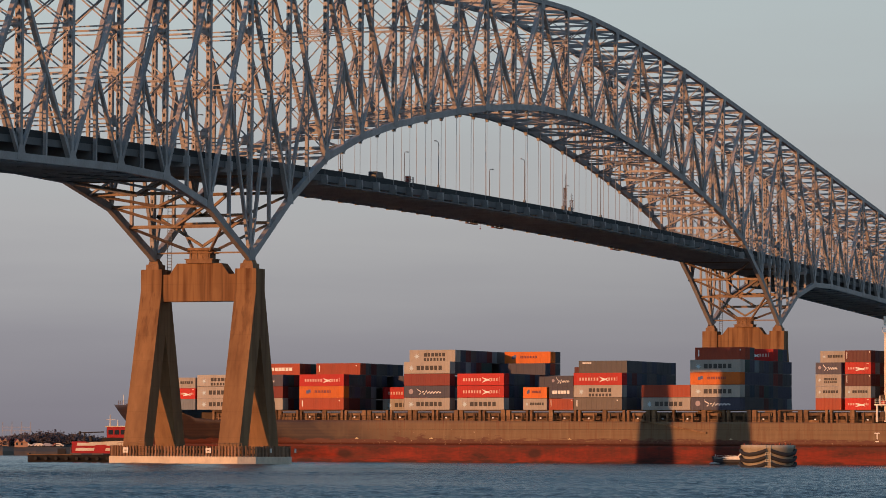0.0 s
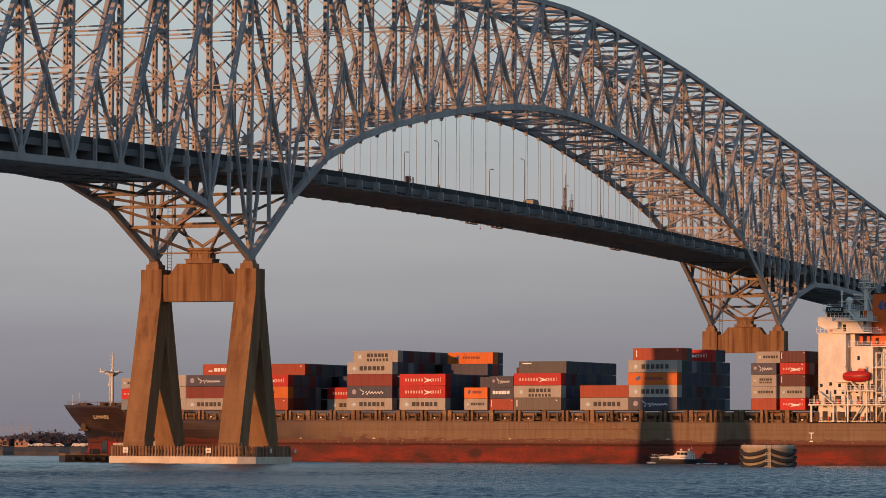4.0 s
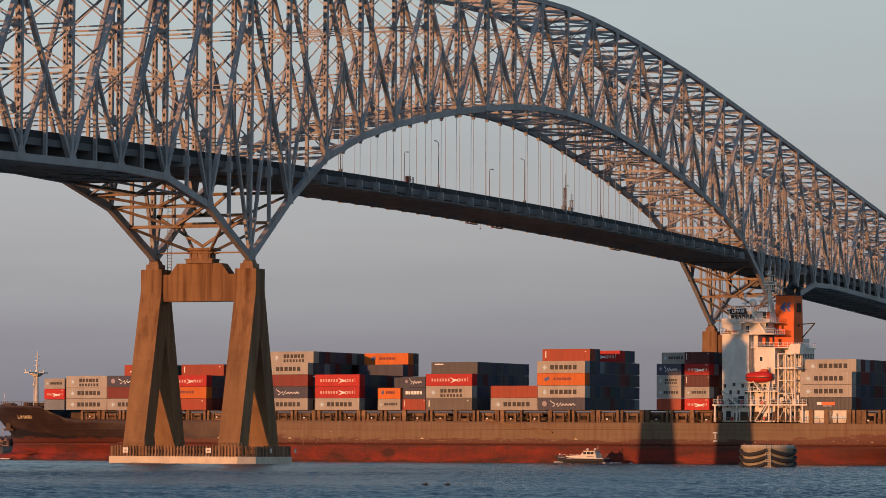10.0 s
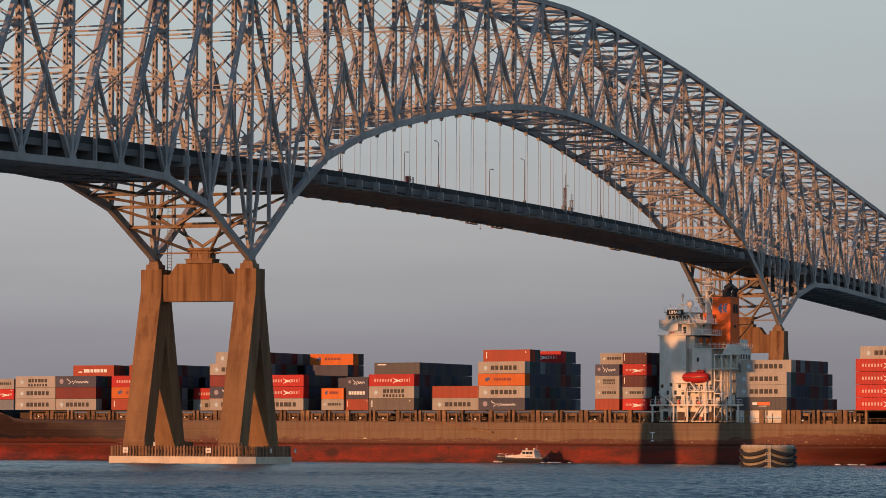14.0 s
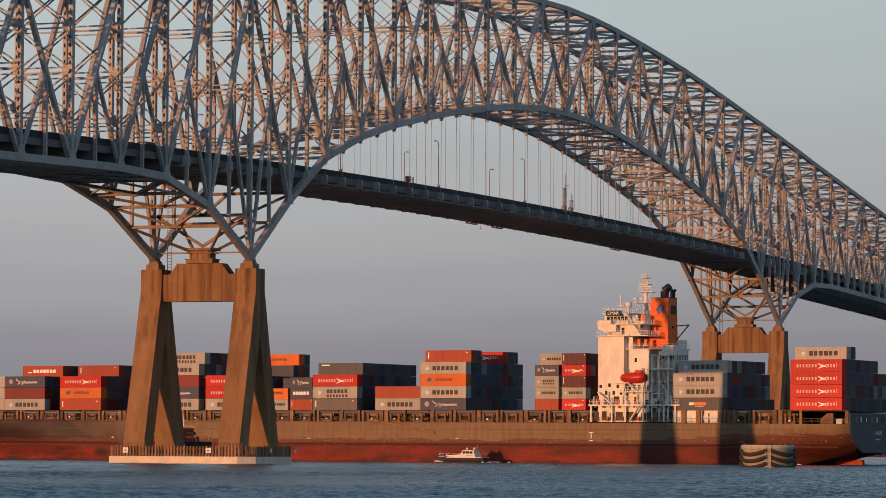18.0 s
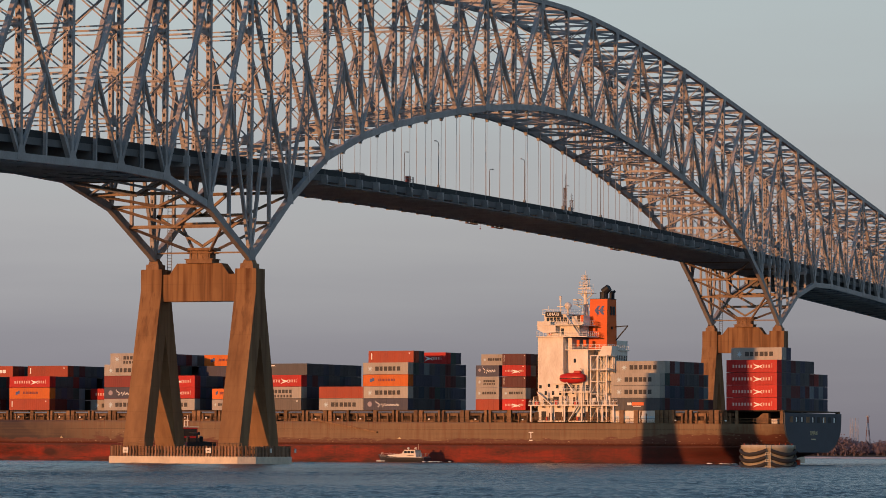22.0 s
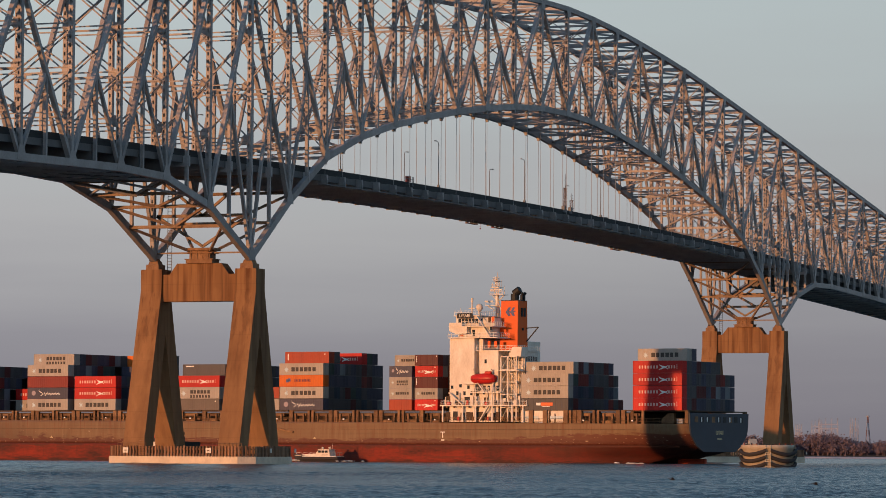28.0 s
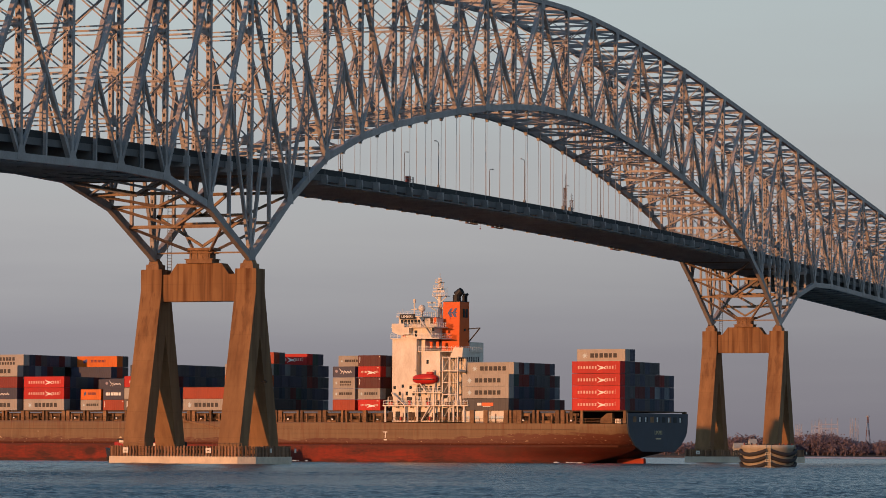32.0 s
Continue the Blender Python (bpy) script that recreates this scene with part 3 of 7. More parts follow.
def hull_material():
    """Faded brown topsides, darker towards the bow, with rust streaks and a scraped line above the boot top."""
    m = mat("hull_paint", (0.2, 0.14, 0.08), 0.6)
    nt = m.node_tree
    b = nt.nodes["Principled BSDF"]
    co = nt.nodes.new("ShaderNodeTexCoord")
    sep = nt.nodes.new("ShaderNodeSeparateXYZ")
    nt.links.new(co.outputs["Object"], sep.inputs[0])

    def noise_at(scale, detail=5.0):
        mp = nt.nodes.new("ShaderNodeMapping")
        mp.inputs["Scale"].default_value = scale
        nt.links.new(co.outputs["Object"], mp.inputs[0])
        n = nt.nodes.new("ShaderNodeTexNoise")
        n.inputs["Scale"].default_value, n.inputs["Detail"].default_value = 1.0, detail
        nt.links.new(mp.outputs[0], n.inputs["Vector"])
        return n.outputs["Fac"]

    def calc(op, a, c, third=None):
        n = nt.nodes.new("ShaderNodeMath")
        n.operation = op
        for i, v in enumerate((a, c, third)):
            if v is None:
                continue
            if isinstance(v, (int, float)):
                n.inputs[i].default_value = v
            else:
                nt.links.new(v, n.inputs[i])
        return n.outputs[0]

    def ramp(v, lo, hi):
        n = nt.nodes.new("ShaderNodeMapRange")
        n.inputs["From Min"].default_value, n.inputs["From Max"].default_value = lo, hi
        nt.links.new(v, n.inputs["Value"])
        return n.outputs[0]

    def blend(f, a, c):
        n = nt.nodes.new("ShaderNodeMix")
        n.data_type = "RGBA"
        nt.links.new(f, n.inputs[0])
        for i, v in ((6, a), (7, c)):
            if isinstance(v, tuple):
                n.inputs[i].default_value = (*v, 1)
            else:
                nt.links.new(v, n.inputs[i])
        return n.outputs[2]

    patch = noise_at((0.16, 0.16, 0.3))
    streak = noise_at((1.1, 1.1, 0.10))
    fine = noise_at((0.22, 0.22, 1.3), 8.0)
    fleck = noise_at((0.9, 0.9, 2.4), 6.0)
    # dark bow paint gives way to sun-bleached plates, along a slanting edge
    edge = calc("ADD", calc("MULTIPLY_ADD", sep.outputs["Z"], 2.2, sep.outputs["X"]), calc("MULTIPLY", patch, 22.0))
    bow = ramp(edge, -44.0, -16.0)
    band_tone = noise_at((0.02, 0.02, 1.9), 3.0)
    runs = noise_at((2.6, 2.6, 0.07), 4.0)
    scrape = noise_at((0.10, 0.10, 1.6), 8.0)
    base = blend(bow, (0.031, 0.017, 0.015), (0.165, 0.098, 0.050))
    base = blend(calc("MULTIPLY", ramp(band_tone, 0.45, 0.7), 0.35), base, (0.105, 0.058, 0.032))
    base = blend(calc("MULTIPLY", ramp(patch, 0.5, 0.75), 0.45), base, (0.10, 0.062, 0.034))
    base = blend(calc("MULTIPLY", calc("MULTIPLY", ramp(streak, 0.55, 0.72), bow), 0.6), base, (0.13, 0.045, 0.016))
    base = blend(calc("MULTIPLY", calc("MULTIPLY", ramp(streak, 0.46, 0.3), bow), 0.3), base, (0.23, 0.155, 0.085))
    # scraped belt just above the red
    aft = ramp(sep.outputs["X"], 84.0, 112.0)
    low = calc("ADD", calc("MULTIPLY_ADD", aft, -1.5, sep.outputs["Z"]), calc("MULTIPLY", fine, -3.2))
    # much darker low under the flare of the bow, with a curved upper edge
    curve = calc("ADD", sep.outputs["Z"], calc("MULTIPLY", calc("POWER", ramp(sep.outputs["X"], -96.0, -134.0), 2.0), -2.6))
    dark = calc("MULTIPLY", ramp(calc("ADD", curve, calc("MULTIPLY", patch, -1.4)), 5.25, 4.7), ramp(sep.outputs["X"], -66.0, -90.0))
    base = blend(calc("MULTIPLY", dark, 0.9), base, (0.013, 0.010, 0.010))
    base = blend(calc("MULTIPLY", ramp(low, 3.75, 3.45), 0.85), base, (0.10, 0.026, 0.015))
    # rust runs from the scuppers and a rusted, scraped belt over the boot top
    top = calc("MULTIPLY", ramp(sep.outputs["Z"], 5.2, 9.2), calc("MULTIPLY", ramp(runs, 0.56, 0.70), bow))
    base = blend(calc("MULTIPLY", top, 0.75), base, (0.14, 0.036, 0.012))
    belt = ramp(calc("ADD", sep.outputs["Z"], calc("MULTIPLY", scrape, -3.4)), 3.7, 3.2)
    base = blend(calc("MULTIPLY", belt, calc("MULTIPLY", ramp(fleck, 0.36, 0.52), 0.9)), base, (0.085, 0.022, 0.012))
    band = calc("MULTIPLY", calc("MULTIPLY", ramp(fleck, 0.64, 0.72), ramp(low, 4.0, 3.3)), ramp(sep.outputs["X"], -85.0, -50.0))
    base = blend(band, base, (0.36, 0.25, 0.16))
    # a stretch forward of midships where the paint has peeled to rust and pale primer
    peel = calc("MULTIPLY", ramp(sep.outputs["X"], -58.0, -44.0), ramp(sep.outputs["X"], -14.0, -28.0))
    blot = calc("ADD", noise_at((0.30, 0.30, 0.75), 7.0), calc("MULTIPLY_ADD", sep.outputs["Z"], -0.055, 0.26))
    base = blend(calc("MULTIPLY", calc("MULTIPLY", peel, ramp(blot, 0.48, 0.54)), 0.85), base, (0.080, 0.022, 0.013))
    chip = calc("ADD", noise_at((1.3, 1.3, 1.5), 3.0), calc("MULTIPLY_ADD", sep.outputs["Z"], -0.02, 0.12))
    base = blend(calc("MULTIPLY", calc("MULTIPLY", peel, ramp(chip, 0.66, 0.71)), 0.8), base, (0.36, 0.26, 0.18))
    nt.links.new(base, b.inputs["Base Color"])
    bp = nt.nodes.new("ShaderNodeBump")
    bp.inputs["Strength"].default_value, bp.inputs["Distance"].default_value = 0.3, 0.06
    nt.links.new(patch, bp.inputs["Height"])
    nt.links.new(bp.outputs[0], b.inputs["Normal"])
    return m


HULL = hull_material()
BOOT = weathered("antifouling_red", (0.26, 0.025, 0.010), (0.045, 0.013, 0.009), 0.10, 0.7, streak=-4.0, amount=1.1, fine=7, bump=0.3)


def soil_stern(m):
    """Brown grime over the red towards the stern, and sooty smears."""
    nt = m.node_tree
    b = nt.nodes["Principled BSDF"]
    was = b.inputs["Base Color"].links[0].from_socket
    co = nt.nodes.new("ShaderNodeTexCoord")
    sep = nt.nodes.new("ShaderNodeSeparateXYZ")
    nt.links.new(co.outputs["Object"], sep.inputs[0])
    ramp = nt.nodes.new("ShaderNodeMapRange")
    for key, v in (("From Min", 78.0), ("From Max", 112.0), ("To Max", 0.75)):
        ramp.inputs[key].default_value = v
    nt.links.new(sep.outputs["X"], ramp.inputs["Value"])
    mix = nt.nodes.new("ShaderNodeMix")
    mix.data_type = "RGBA"
    nt.links.new(ramp.outputs[0], mix.inputs[0])
    nt.links.new(was, mix.inputs[6])
    mix.inputs[7].default_value = (0.06, 0.016, 0.010, 1)
    out = mix.outputs[2]
    # rust and old paint show through below the edge of the topsides, weed along the water
    for scale, tilt, lo, hi, most, tone in (((0.045, 0.045, 0.5), 0.05, 0.63, 0.78, 0.7, (0.075, 0.024, 0.014)), ((0.22, 0.22, 1.7), 0.20, 1.12, 1.34, 0.9, (0.075, 0.024, 0.014)), ((1.2, 1.2, 0.14), 0.06, 0.60, 0.80, 0.35, (0.06, 0.018, 0.011)), ((0.45, 0.45, 2.2), 0.06, 0.88, 0.98, 0.4, (0.26, 0.15, 0.09)), ((0.3, 0.3, 2.0), -0.30, 0.30, 0.52, 0.8, (0.028, 0.013, 0.010))):
        mp = nt.nodes.new("ShaderNodeMapping")
        mp.inputs["Scale"].default_value = scale
        nt.links.new(co.outputs["Object"], mp.inputs[0])
        n = nt.nodes.new("ShaderNodeTexNoise")
        n.inputs["Scale"].default_value, n.inputs["Detail"].default_value = 1.0, 7.0
        nt.links.new(mp.outputs[0], n.inputs["Vector"])
        lift = nt.nodes.new("ShaderNodeMath")
        lift.operation = "MULTIPLY_ADD"
        nt.links.new(sep.outputs["Z"], lift.inputs[0])
        lift.inputs[1].default_value = tilt
        nt.links.new(n.outputs["Fac"], lift.inputs[2])
        f = nt.nodes.new("ShaderNodeMapRange")
        for key, v in (("From Min", lo), ("From Max", hi), ("To Max", most)):
            f.inputs[key].default_value = v
        nt.links.new(lift.outputs[0], f.inputs["Value"])
        mix = nt.nodes.new("ShaderNodeMix")
        mix.data_type = "RGBA"
        nt.links.new(f.outputs[0], mix.inputs[0])
        nt.links.new(out, mix.inputs[6])
        mix.inputs[7].default_value = (*tone, 1)
        out = mix.outputs[2]
    # sooty smears on the red
    for s, z, r in ((-63.0, 1.9, 2.6), (-12.6, 2.1, 2.2)):
        gap = nt.nodes.new("ShaderNodeVectorMath")
        gap.operation = "MULTIPLY_ADD"
        nt.links.new(co.outputs["Object"], gap.inputs[0])
        gap.inputs[1].default_value, gap.inputs[2].default_value = (1 / r, 0, 0.8), (-s / r, 0, -z * 0.8)
        far = nt.nodes.new("ShaderNodeVectorMath")
        far.operation = "LENGTH"
        nt.links.new(gap.outputs[0], far.inputs[0])
        soft = nt.nodes.new("ShaderNodeMapRange")
        for key, v in (("From Min", 1.15), ("From Max", 0.55), ("To Max", 0.85)):
            soft.inputs[key].default_value = v
        nt.links.new(far.outputs["Value"], soft.inputs["Value"])
        mix = nt.nodes.new("ShaderNodeMix")
        mix.data_type = "RGBA"
        nt.links.new(soft.outputs[0], mix.inputs[0])
        nt.links.new(out, mix.inputs[6])
        mix.inputs[7].default_value = (0.03, 0.012, 0.010, 1)
        out = mix.outputs[2]
    nt.links.new(out, b.inputs["Base Color"])


soil_stern(BOOT)
# dark blue for transom and breakwater, unlike the brown hull sides
NAVY = weathered("dark_blue_steel", (0.038, 0.050, 0.070), (0.025, 0.030, 0.038), 0.3, 0.5)
WHITE = weathered("ship_white", (0.74, 0.68, 0.59), (0.44, 0.345, 0.26), 0.5, 0.5, streak=0.7, amount=0.6)
TAN = weathered("deck_tan", (0.25, 0.145, 0.072), (0.085, 0.036, 0.018), 0.9, 0.7, vary=0.35, amount=0.9)
DARKBROWN = weathered("coaming_brown", (0.09, 0.055, 0.035), (0.04, 0.03, 0.02), 0.6, 0.8)
FUNNEL = weathered("funnel_orange", (0.66, 0.105, 0.014), (0.5, 0.08, 0.014), 0.4, 0.5, amount=0.4)
BLUE = mat("logo_blue", (0.05, 0.08, 0.2), 0.5)
BLACK = mat("soot_black", (0.015, 0.015, 0.016), 0.6)
GLASS = mat("dark_glass", (0.02, 0.025, 0.03), 0.08)
LIFERED = weathered("lifeboat_red", (0.48, 0.022, 0.016), (0.34, 0.02, 0.016), 0.8, 0.35)
RAIL = mat("rail_white", (0.72, 0.70, 0.66), 0.5)
STERN_RED = weathered("rudder_red", (0.34, 0.045, 0.02), (0.15, 0.03, 0.015), 0.8, 0.7)
FOAM = mat("foam", (0.62, 0.64, 0.66), 0.9)
SIGNWHITE = mat("lettering_white", (0.75, 0.73, 0.68), 0.6)
YELLOW = mat("lettering_cream", (0.62, 0.50, 0.28), 0.6)


def stem(z):
    """Where the stem stands at height z."""
    pts = ((-4, -133), (-1.5, -137.5), (-0.4, -139.5), (0.25, -139.2), (0.7, -138.4), (1.15, -136.6), (1.45, -132.6), (2.6, -131.8), (4.05, -131.8), (6.5, -132.6), (8.1, -134.3), (10, -136.4), (13.9, -139.6))
    for (z0, s0), (z1, s1) in zip(pts, pts[1:]):
        if z <= z1:
            return s0 + (s1 - s0) * (z - z0) / (z1 - z0)
    return pts[-1][1]


def stern_end(z):
    """Where the counter ends at height z: it rises out of the water over the rudder."""
    pts = ((-4, 112), (-0.4, 119.5), (0.4, 122), (1.6, 127), (2.7, 131.6), (3.5, 133.2), (4.05, 133.5))
    for (z0, s0), (z1, s1) in zip(pts, pts[1:]):
        if z <= z1:
            return s0 + (s1 - s0) * (z - z0) / (z1 - z0)
    return 133.5


def half_breadth(s, z):
    a = stem(z)
    q = max(0.0, min(1.0, z / 13.0))
    run = 78 + (34 - 78) * q
    if z < 1.6:
        run = 82
    t = max(0.0, min(1.0, (s - a) / run))
    b = 0.25 + 15.85 * (1 - (1 - t) ** (1.7 + 0.5 * q))
    if z < 1.7 and s < -124:
        b = min(b, 0.3 + 1.9 * min(1.0, (s - a) / 5))
    if s > 88:
        tz = [(-4, 0.3), (0.0, 0.4), (1.5, 3.0), (2.65, 8.0), (4.05, 11.8), (6.4, 14.5), (8, 15.3), (14, 15.5)]
        w = 15.5
        for (z0, w0), (z1, w1) in zip(tz, tz[1:]):
            if z0 <= z <= z1:
                w = w0 + (w1 - w0) * (z - z0) / (z1 - z0)
                break
        u = ((s - 88) / 45.5)
        b = min(b, 16.1 + (w - 16.1) * min(1.0, u) ** 2.6)
    return b


def deck_edge(s):
    if s < -112.3:
        return 13.1 + 0.5 * (-112.3 - s) / 27
    if s < -103.5:
        q = (s + 112.3) / 8.8
        return 13.1 + (9.85 - 13.1) * (1 - (1 - q) ** 1.6)
    return 9.45 - 0.0042 * s


def hull_strip(zs, last=133.5):
    """A skin between water lines zs (the last may be the deck edge)."""
    bm = bmesh.new()
    n = 84
    rings = []
    for i in range(n + 1):
        q = (i / n)
        q = q ** 1.15
        ring = []
        for z in zs:
            s = -139.6 + (last + 139.6) * q
            zz = min(z, deck_edge(s)) if z > 9 else z
            st = stem(zz)
            s2 = st + (min(last, stern_end(zz)) - st) * q
            zz = min(z, deck_edge(s2)) if z > 9 else z
            ring.append((s2, half_breadth(s2, zz), zz))
        rings.append(ring)
    port = [[(s, 16.1 - b, z) for s, b, z in r] + [(s, 16.1 + b, z) for s, b, z in r[::-1]] for r in rings]
    loft(bm, port, cap=False)
    bm.verts.ensure_lookup_table()
    m, tall = 2 * len(zs), len(zs)
    for row in (0, n * m):
        for j in range(tall - 1):
            bm.faces.new([bm.verts[row + k] for k in (j, j + 1, m - 2 - j, m - 1 - j)])
    bmesh.ops.remove_doubles(bm, verts=bm.verts, dist=0.0005)
    bmesh.ops.recalc_face_normals(bm, faces=bm.faces)
    for f in bm.faces:
        f.smooth = abs(f.normal.z) < 0.9 and abs(f.normal.x) < 0.9
    return bm


def letters(text, size, material, name, parent, at, label=""):
    cu = bpy.data.curves.new(name, "FONT")
    cu.body, cu.size, cu.extrude = text, size, 0.015
    cu.align_x = "CENTER"
    tmp = bpy.data.objects.new(name, cu)
    scene.collection.objects.link(tmp)
    me = bpy.data.meshes.new_from_object(tmp)
    bpy.data.objects.remove(tmp)
    me.materials.append(material)
    ob = shared(name, me, parent, at)
    if label:
        ob["label"] = label
    return ob


FACE_PORT = Matrix(((1, 0, 0, 0), (0, 0, -1, 0), (0, 1, 0, 0), (0, 0, 0, 1)))   # text reads along x, faces -y
FACE_AFT = Matrix(((0, 0, 1, 0), (1, 0, 0, 0), (0, 1, 0, 0), (0, 0, 0, 1)))     # text reads along y, faces +x


def railing(name, pts, parent, h=1.05, gap=1.5, material=None):
    bm = bmesh.new()
    for a, b in zip(pts, pts[1:]):
        a, b = Vector(a), Vector(b)
        for z in (0.35, 0.7, h):
            beam(bm, a + Vector((0, 0, z)), b + Vector((0, 0, z)), 0.05, 0.05)
        n = max(1, int((b - a).length / gap))
        for i in range(n + 1):
            p = a.lerp(b, i / n)
            beam(bm, p, p + Vector((0, 0, h)), 0.06, 0.06, (1, 0, 0))
    return part(name, bm, material or RAIL, parent)


def block(name, x0, x1, y0, y1, z0, z1, material, parent, label="", bevel=0.0):
    bm = bmesh.new()
    box(bm, x0, x1, y0, y1, z0, z1)
    if bevel:
        bmesh.ops.bevel(bm, geom=bm.edges[:], offset=bevel, segments=1, affect="EDGES")
    return part(name, bm, material, parent, label)


def make_ship():
    ship = thing("container_ship", "laden container ship with a rust-streaked brown hull and red boot top", "container ship", at=ship_pose(0))
    MOVERS.append(ship)
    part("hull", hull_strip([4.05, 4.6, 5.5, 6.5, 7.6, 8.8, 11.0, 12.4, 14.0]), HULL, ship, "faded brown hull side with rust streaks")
    part("boot_top", hull_strip([-4.0, -2.5, -1.2, -0.4, 0.4, 1.0, 1.6, 2.2, 2.9, 3.5, 4.05]), BOOT, ship, "scuffed red boot top and bulbous bow")
    # transom and mooring deck
    bm = bmesh.new()
    pts = [(16.1 - half_breadth(133.5, z), z) for z in (2.7, 3.4, 4.05, 5.2, 6.4, 7.4, 9.0)]
    ring = [(w + 0.02, z) for w, z in pts] + [(0.65, 11.4)] + [(31.55, 11.4)] + [(32.2 - w - 0.02, z) for w, z in pts[::-1]]
    loft(bm, [[(s, w, z) for w, z in ring] for s in (133.45, 133.8)])
    bmesh.ops.recalc_face_normals(bm, faces=bm.faces)
    transom = part("transom", bm, NAVY, ship, "dark blue transom with mooring ports")
    # black panels colour in the shade inside the mooring ports
    for i in range(9):
        w = 3.2 + i * 2.95
        block("mooring_port", 133.72, 133.84, w, w + 1.7, 9.3, 10.6, BLACK if i % 3 else TAN, transom)
        if i in (1, 2, 4, 6, 8):
            block("fairlead", 133.8, 133.9, w + 0.2, w + 0.7, 9.4, 10.5, SIGNWHITE, transom)
    letters("LIMARI", 1.3, YELLOW, "stern_name", transom, Matrix.Translation((133.83, 16.1, 6.6)) @ FACE_AFT)
    block("port_of_registry", 133.8, 133.83, 14.8, 17.4, 5.5, 5.75, YELLOW, transom)
    for s in (119.2, 132.7):
        block("stern_post", s, s + 0.75, 0.5, 1.5, 9.0, 11.95, TAN, ship)
        block("stern_post", s, s + 0.75, 30.6, 31.6, 9.0, 11.95, TAN, ship)
    block("mooring_deck_wall", 119.6, 120.0, 2, 30, 9.0, 11.9, DARKBROWN, ship)
    bm = bmesh.new()
    loft(bm, [[(126.5, w, 9.0), (129.5, w, 9.0), (129.5, w, 11.3), (128.2, w, 11.3), (126.5, w, 10.0)] for w in (1.4, 2.6)])
    part("winch_housing", bm, TAN, ship)
    block("winch", 130.2, 131.6, 1.5, 2.8, 9.0, 10.0, WHITE, ship)
    block("container_platform", 119.5, 133.4, 0.5, 31.7, 11.68, 11.92, DARKBROWN, ship)
    railing("stern_rail", [(120.2, 0.4, 9.05), (132.6, 0.5, 9.05)], ship, material=TAN)
    # names and marks
    bow_at = Matrix.Translation((-120.6, 16.1 - half_breadth(-120.6, 10.4) - 0.12, 9.8)) @ Matrix.Rotation(math.atan2(-(half_breadth(-117.5, 10.4) - half_breadth(-123.7, 10.4)), 6.2), 4, "Z") @ Matrix.Rotation(radians(22), 4, "X") @ FACE_PORT @ Matrix.Diagonal((1.05, 0.6, 1, 1)) @ Matrix.Translation((0, 0.3, 0))
    letters("LIMARI", 2.3, YELLOW, "bow_name", ship, bow_at)
    letters("T", 2.1, SIGNWHITE, "tug_mark", ship, Matrix.Translation((71.1, -0.04, 5.6)) @ FACE_PORT)
    block("tug_mark_bar", 70.7, 71.5, -0.03, -0.01, 5.0, 5.25, SIGNWHITE, ship)
    for s in (-60, -40, -4, 36):
        block("draught_mark", s, s + 0.9, -0.03, 0.0, 5.35, 5.45, YELLOW, ship)
        block("draught_mark", s + 0.35, s + 0.55, -0.03, 0.0, 5.45, 5.7, YELLOW, ship)
    for s in range(-95, 118, 12):
        block("weld_seam", s, s + 12, -0.02, 0.03, 7.55, 7.62, DARKBROWN, ship)
    # anchor in its pocket
    bm = bmesh.new()
    aw = 16.1 - half_breadth(-131.2, 8.1)
    box(bm, -132.0, -130.6, aw - 0.9, aw + 0.2, 7.4, 8.9)
    box(bm, -132.8, -129.8, aw - 0.8, aw - 0.3, 7.1, 7.6)
    beam(bm, (-131.3, aw - 0.6, 7.4), (-131.3, aw - 0.6, 10.0), 0.4, 0.4, (1, 0, 0))
    part("anchor", bm, DARKBROWN, ship, "dark rusty bow anchor")
    # forecastle gear
    bm = bmesh.new()
    tube(bm, (-124.1, 15, 13.2), (-124.1, 15, 22.2), 0.55, 0.42, 10)
    tube(bm, (-124.1, 15, 22.2), (-123.9, 15, 27.0), 0.2, 0.09, 8)
    for z in (23.4, 24.6, 25.6):
        box(bm, -124.5, -123.6, 14.6, 15.4, z, z + 0.12)
    tube(bm, (-124.3, 14.2, 13.2), (-124.3, 14.2, 21.4), 0.1)
    loft(bm, [[(-124.1 + sx * a, 15 + sy * a, z) for sx, sy in ((-1, -1), (1, -1), (1, 1), (-1, 1))] for z, a in ((20.6, 0.5), (21.3, 1.25), (21.5, 1.25))])
    box(bm, -124.6, -123.6, 11.0, 19.0, 21.5, 21.8)
    box(bm, -127.8, -121.8, 14.7, 15.3, 21.6, 21.8)
    for s, z in ((-127.6, 22.6), (-126, 22.3), (-122, 22.4)):
        tube(bm, (s, 15, 21.8), (s, 15, z), 0.16)
    beam(bm, (-125.2, 15, 18.2), (-124.2, 15, 20.9), 0.25, 0.25)
    part("foremast", bm, WHITE, ship, "white foremast with a crosstree")
    for s, w, hgt in ((-128, 9, 1.3), (-120, 6, 1.6), (-116, 5, 1.3), (-133, 14, 1.0), (-126, 7.5, 0.9), (-113.5, 4, 1.2)):
        bm = bmesh.new()
        tube(bm, (s, w - 0.8, 13.5), (s, w + 0.8, 13.5), 0.42, n=10)
        box(bm, s - 0.6, s + 0.6, w - 1.2, w - 0.9, 13.0, 13.1 + hgt * 0.6)
        box(bm, s - 0.6, s + 0.6, w + 0.9, w + 1.2, 13.0, 13.1 + hgt * 0.6)
        part("windlass", bm, DARKBROWN, ship)
    railing("bow_rail", [(-137.5, 15.0, 13.5), (-131, 10.4, 13.4), (-124, 5.6, 13.3), (-111, 1.2, 13.1)], ship, material=TAN)
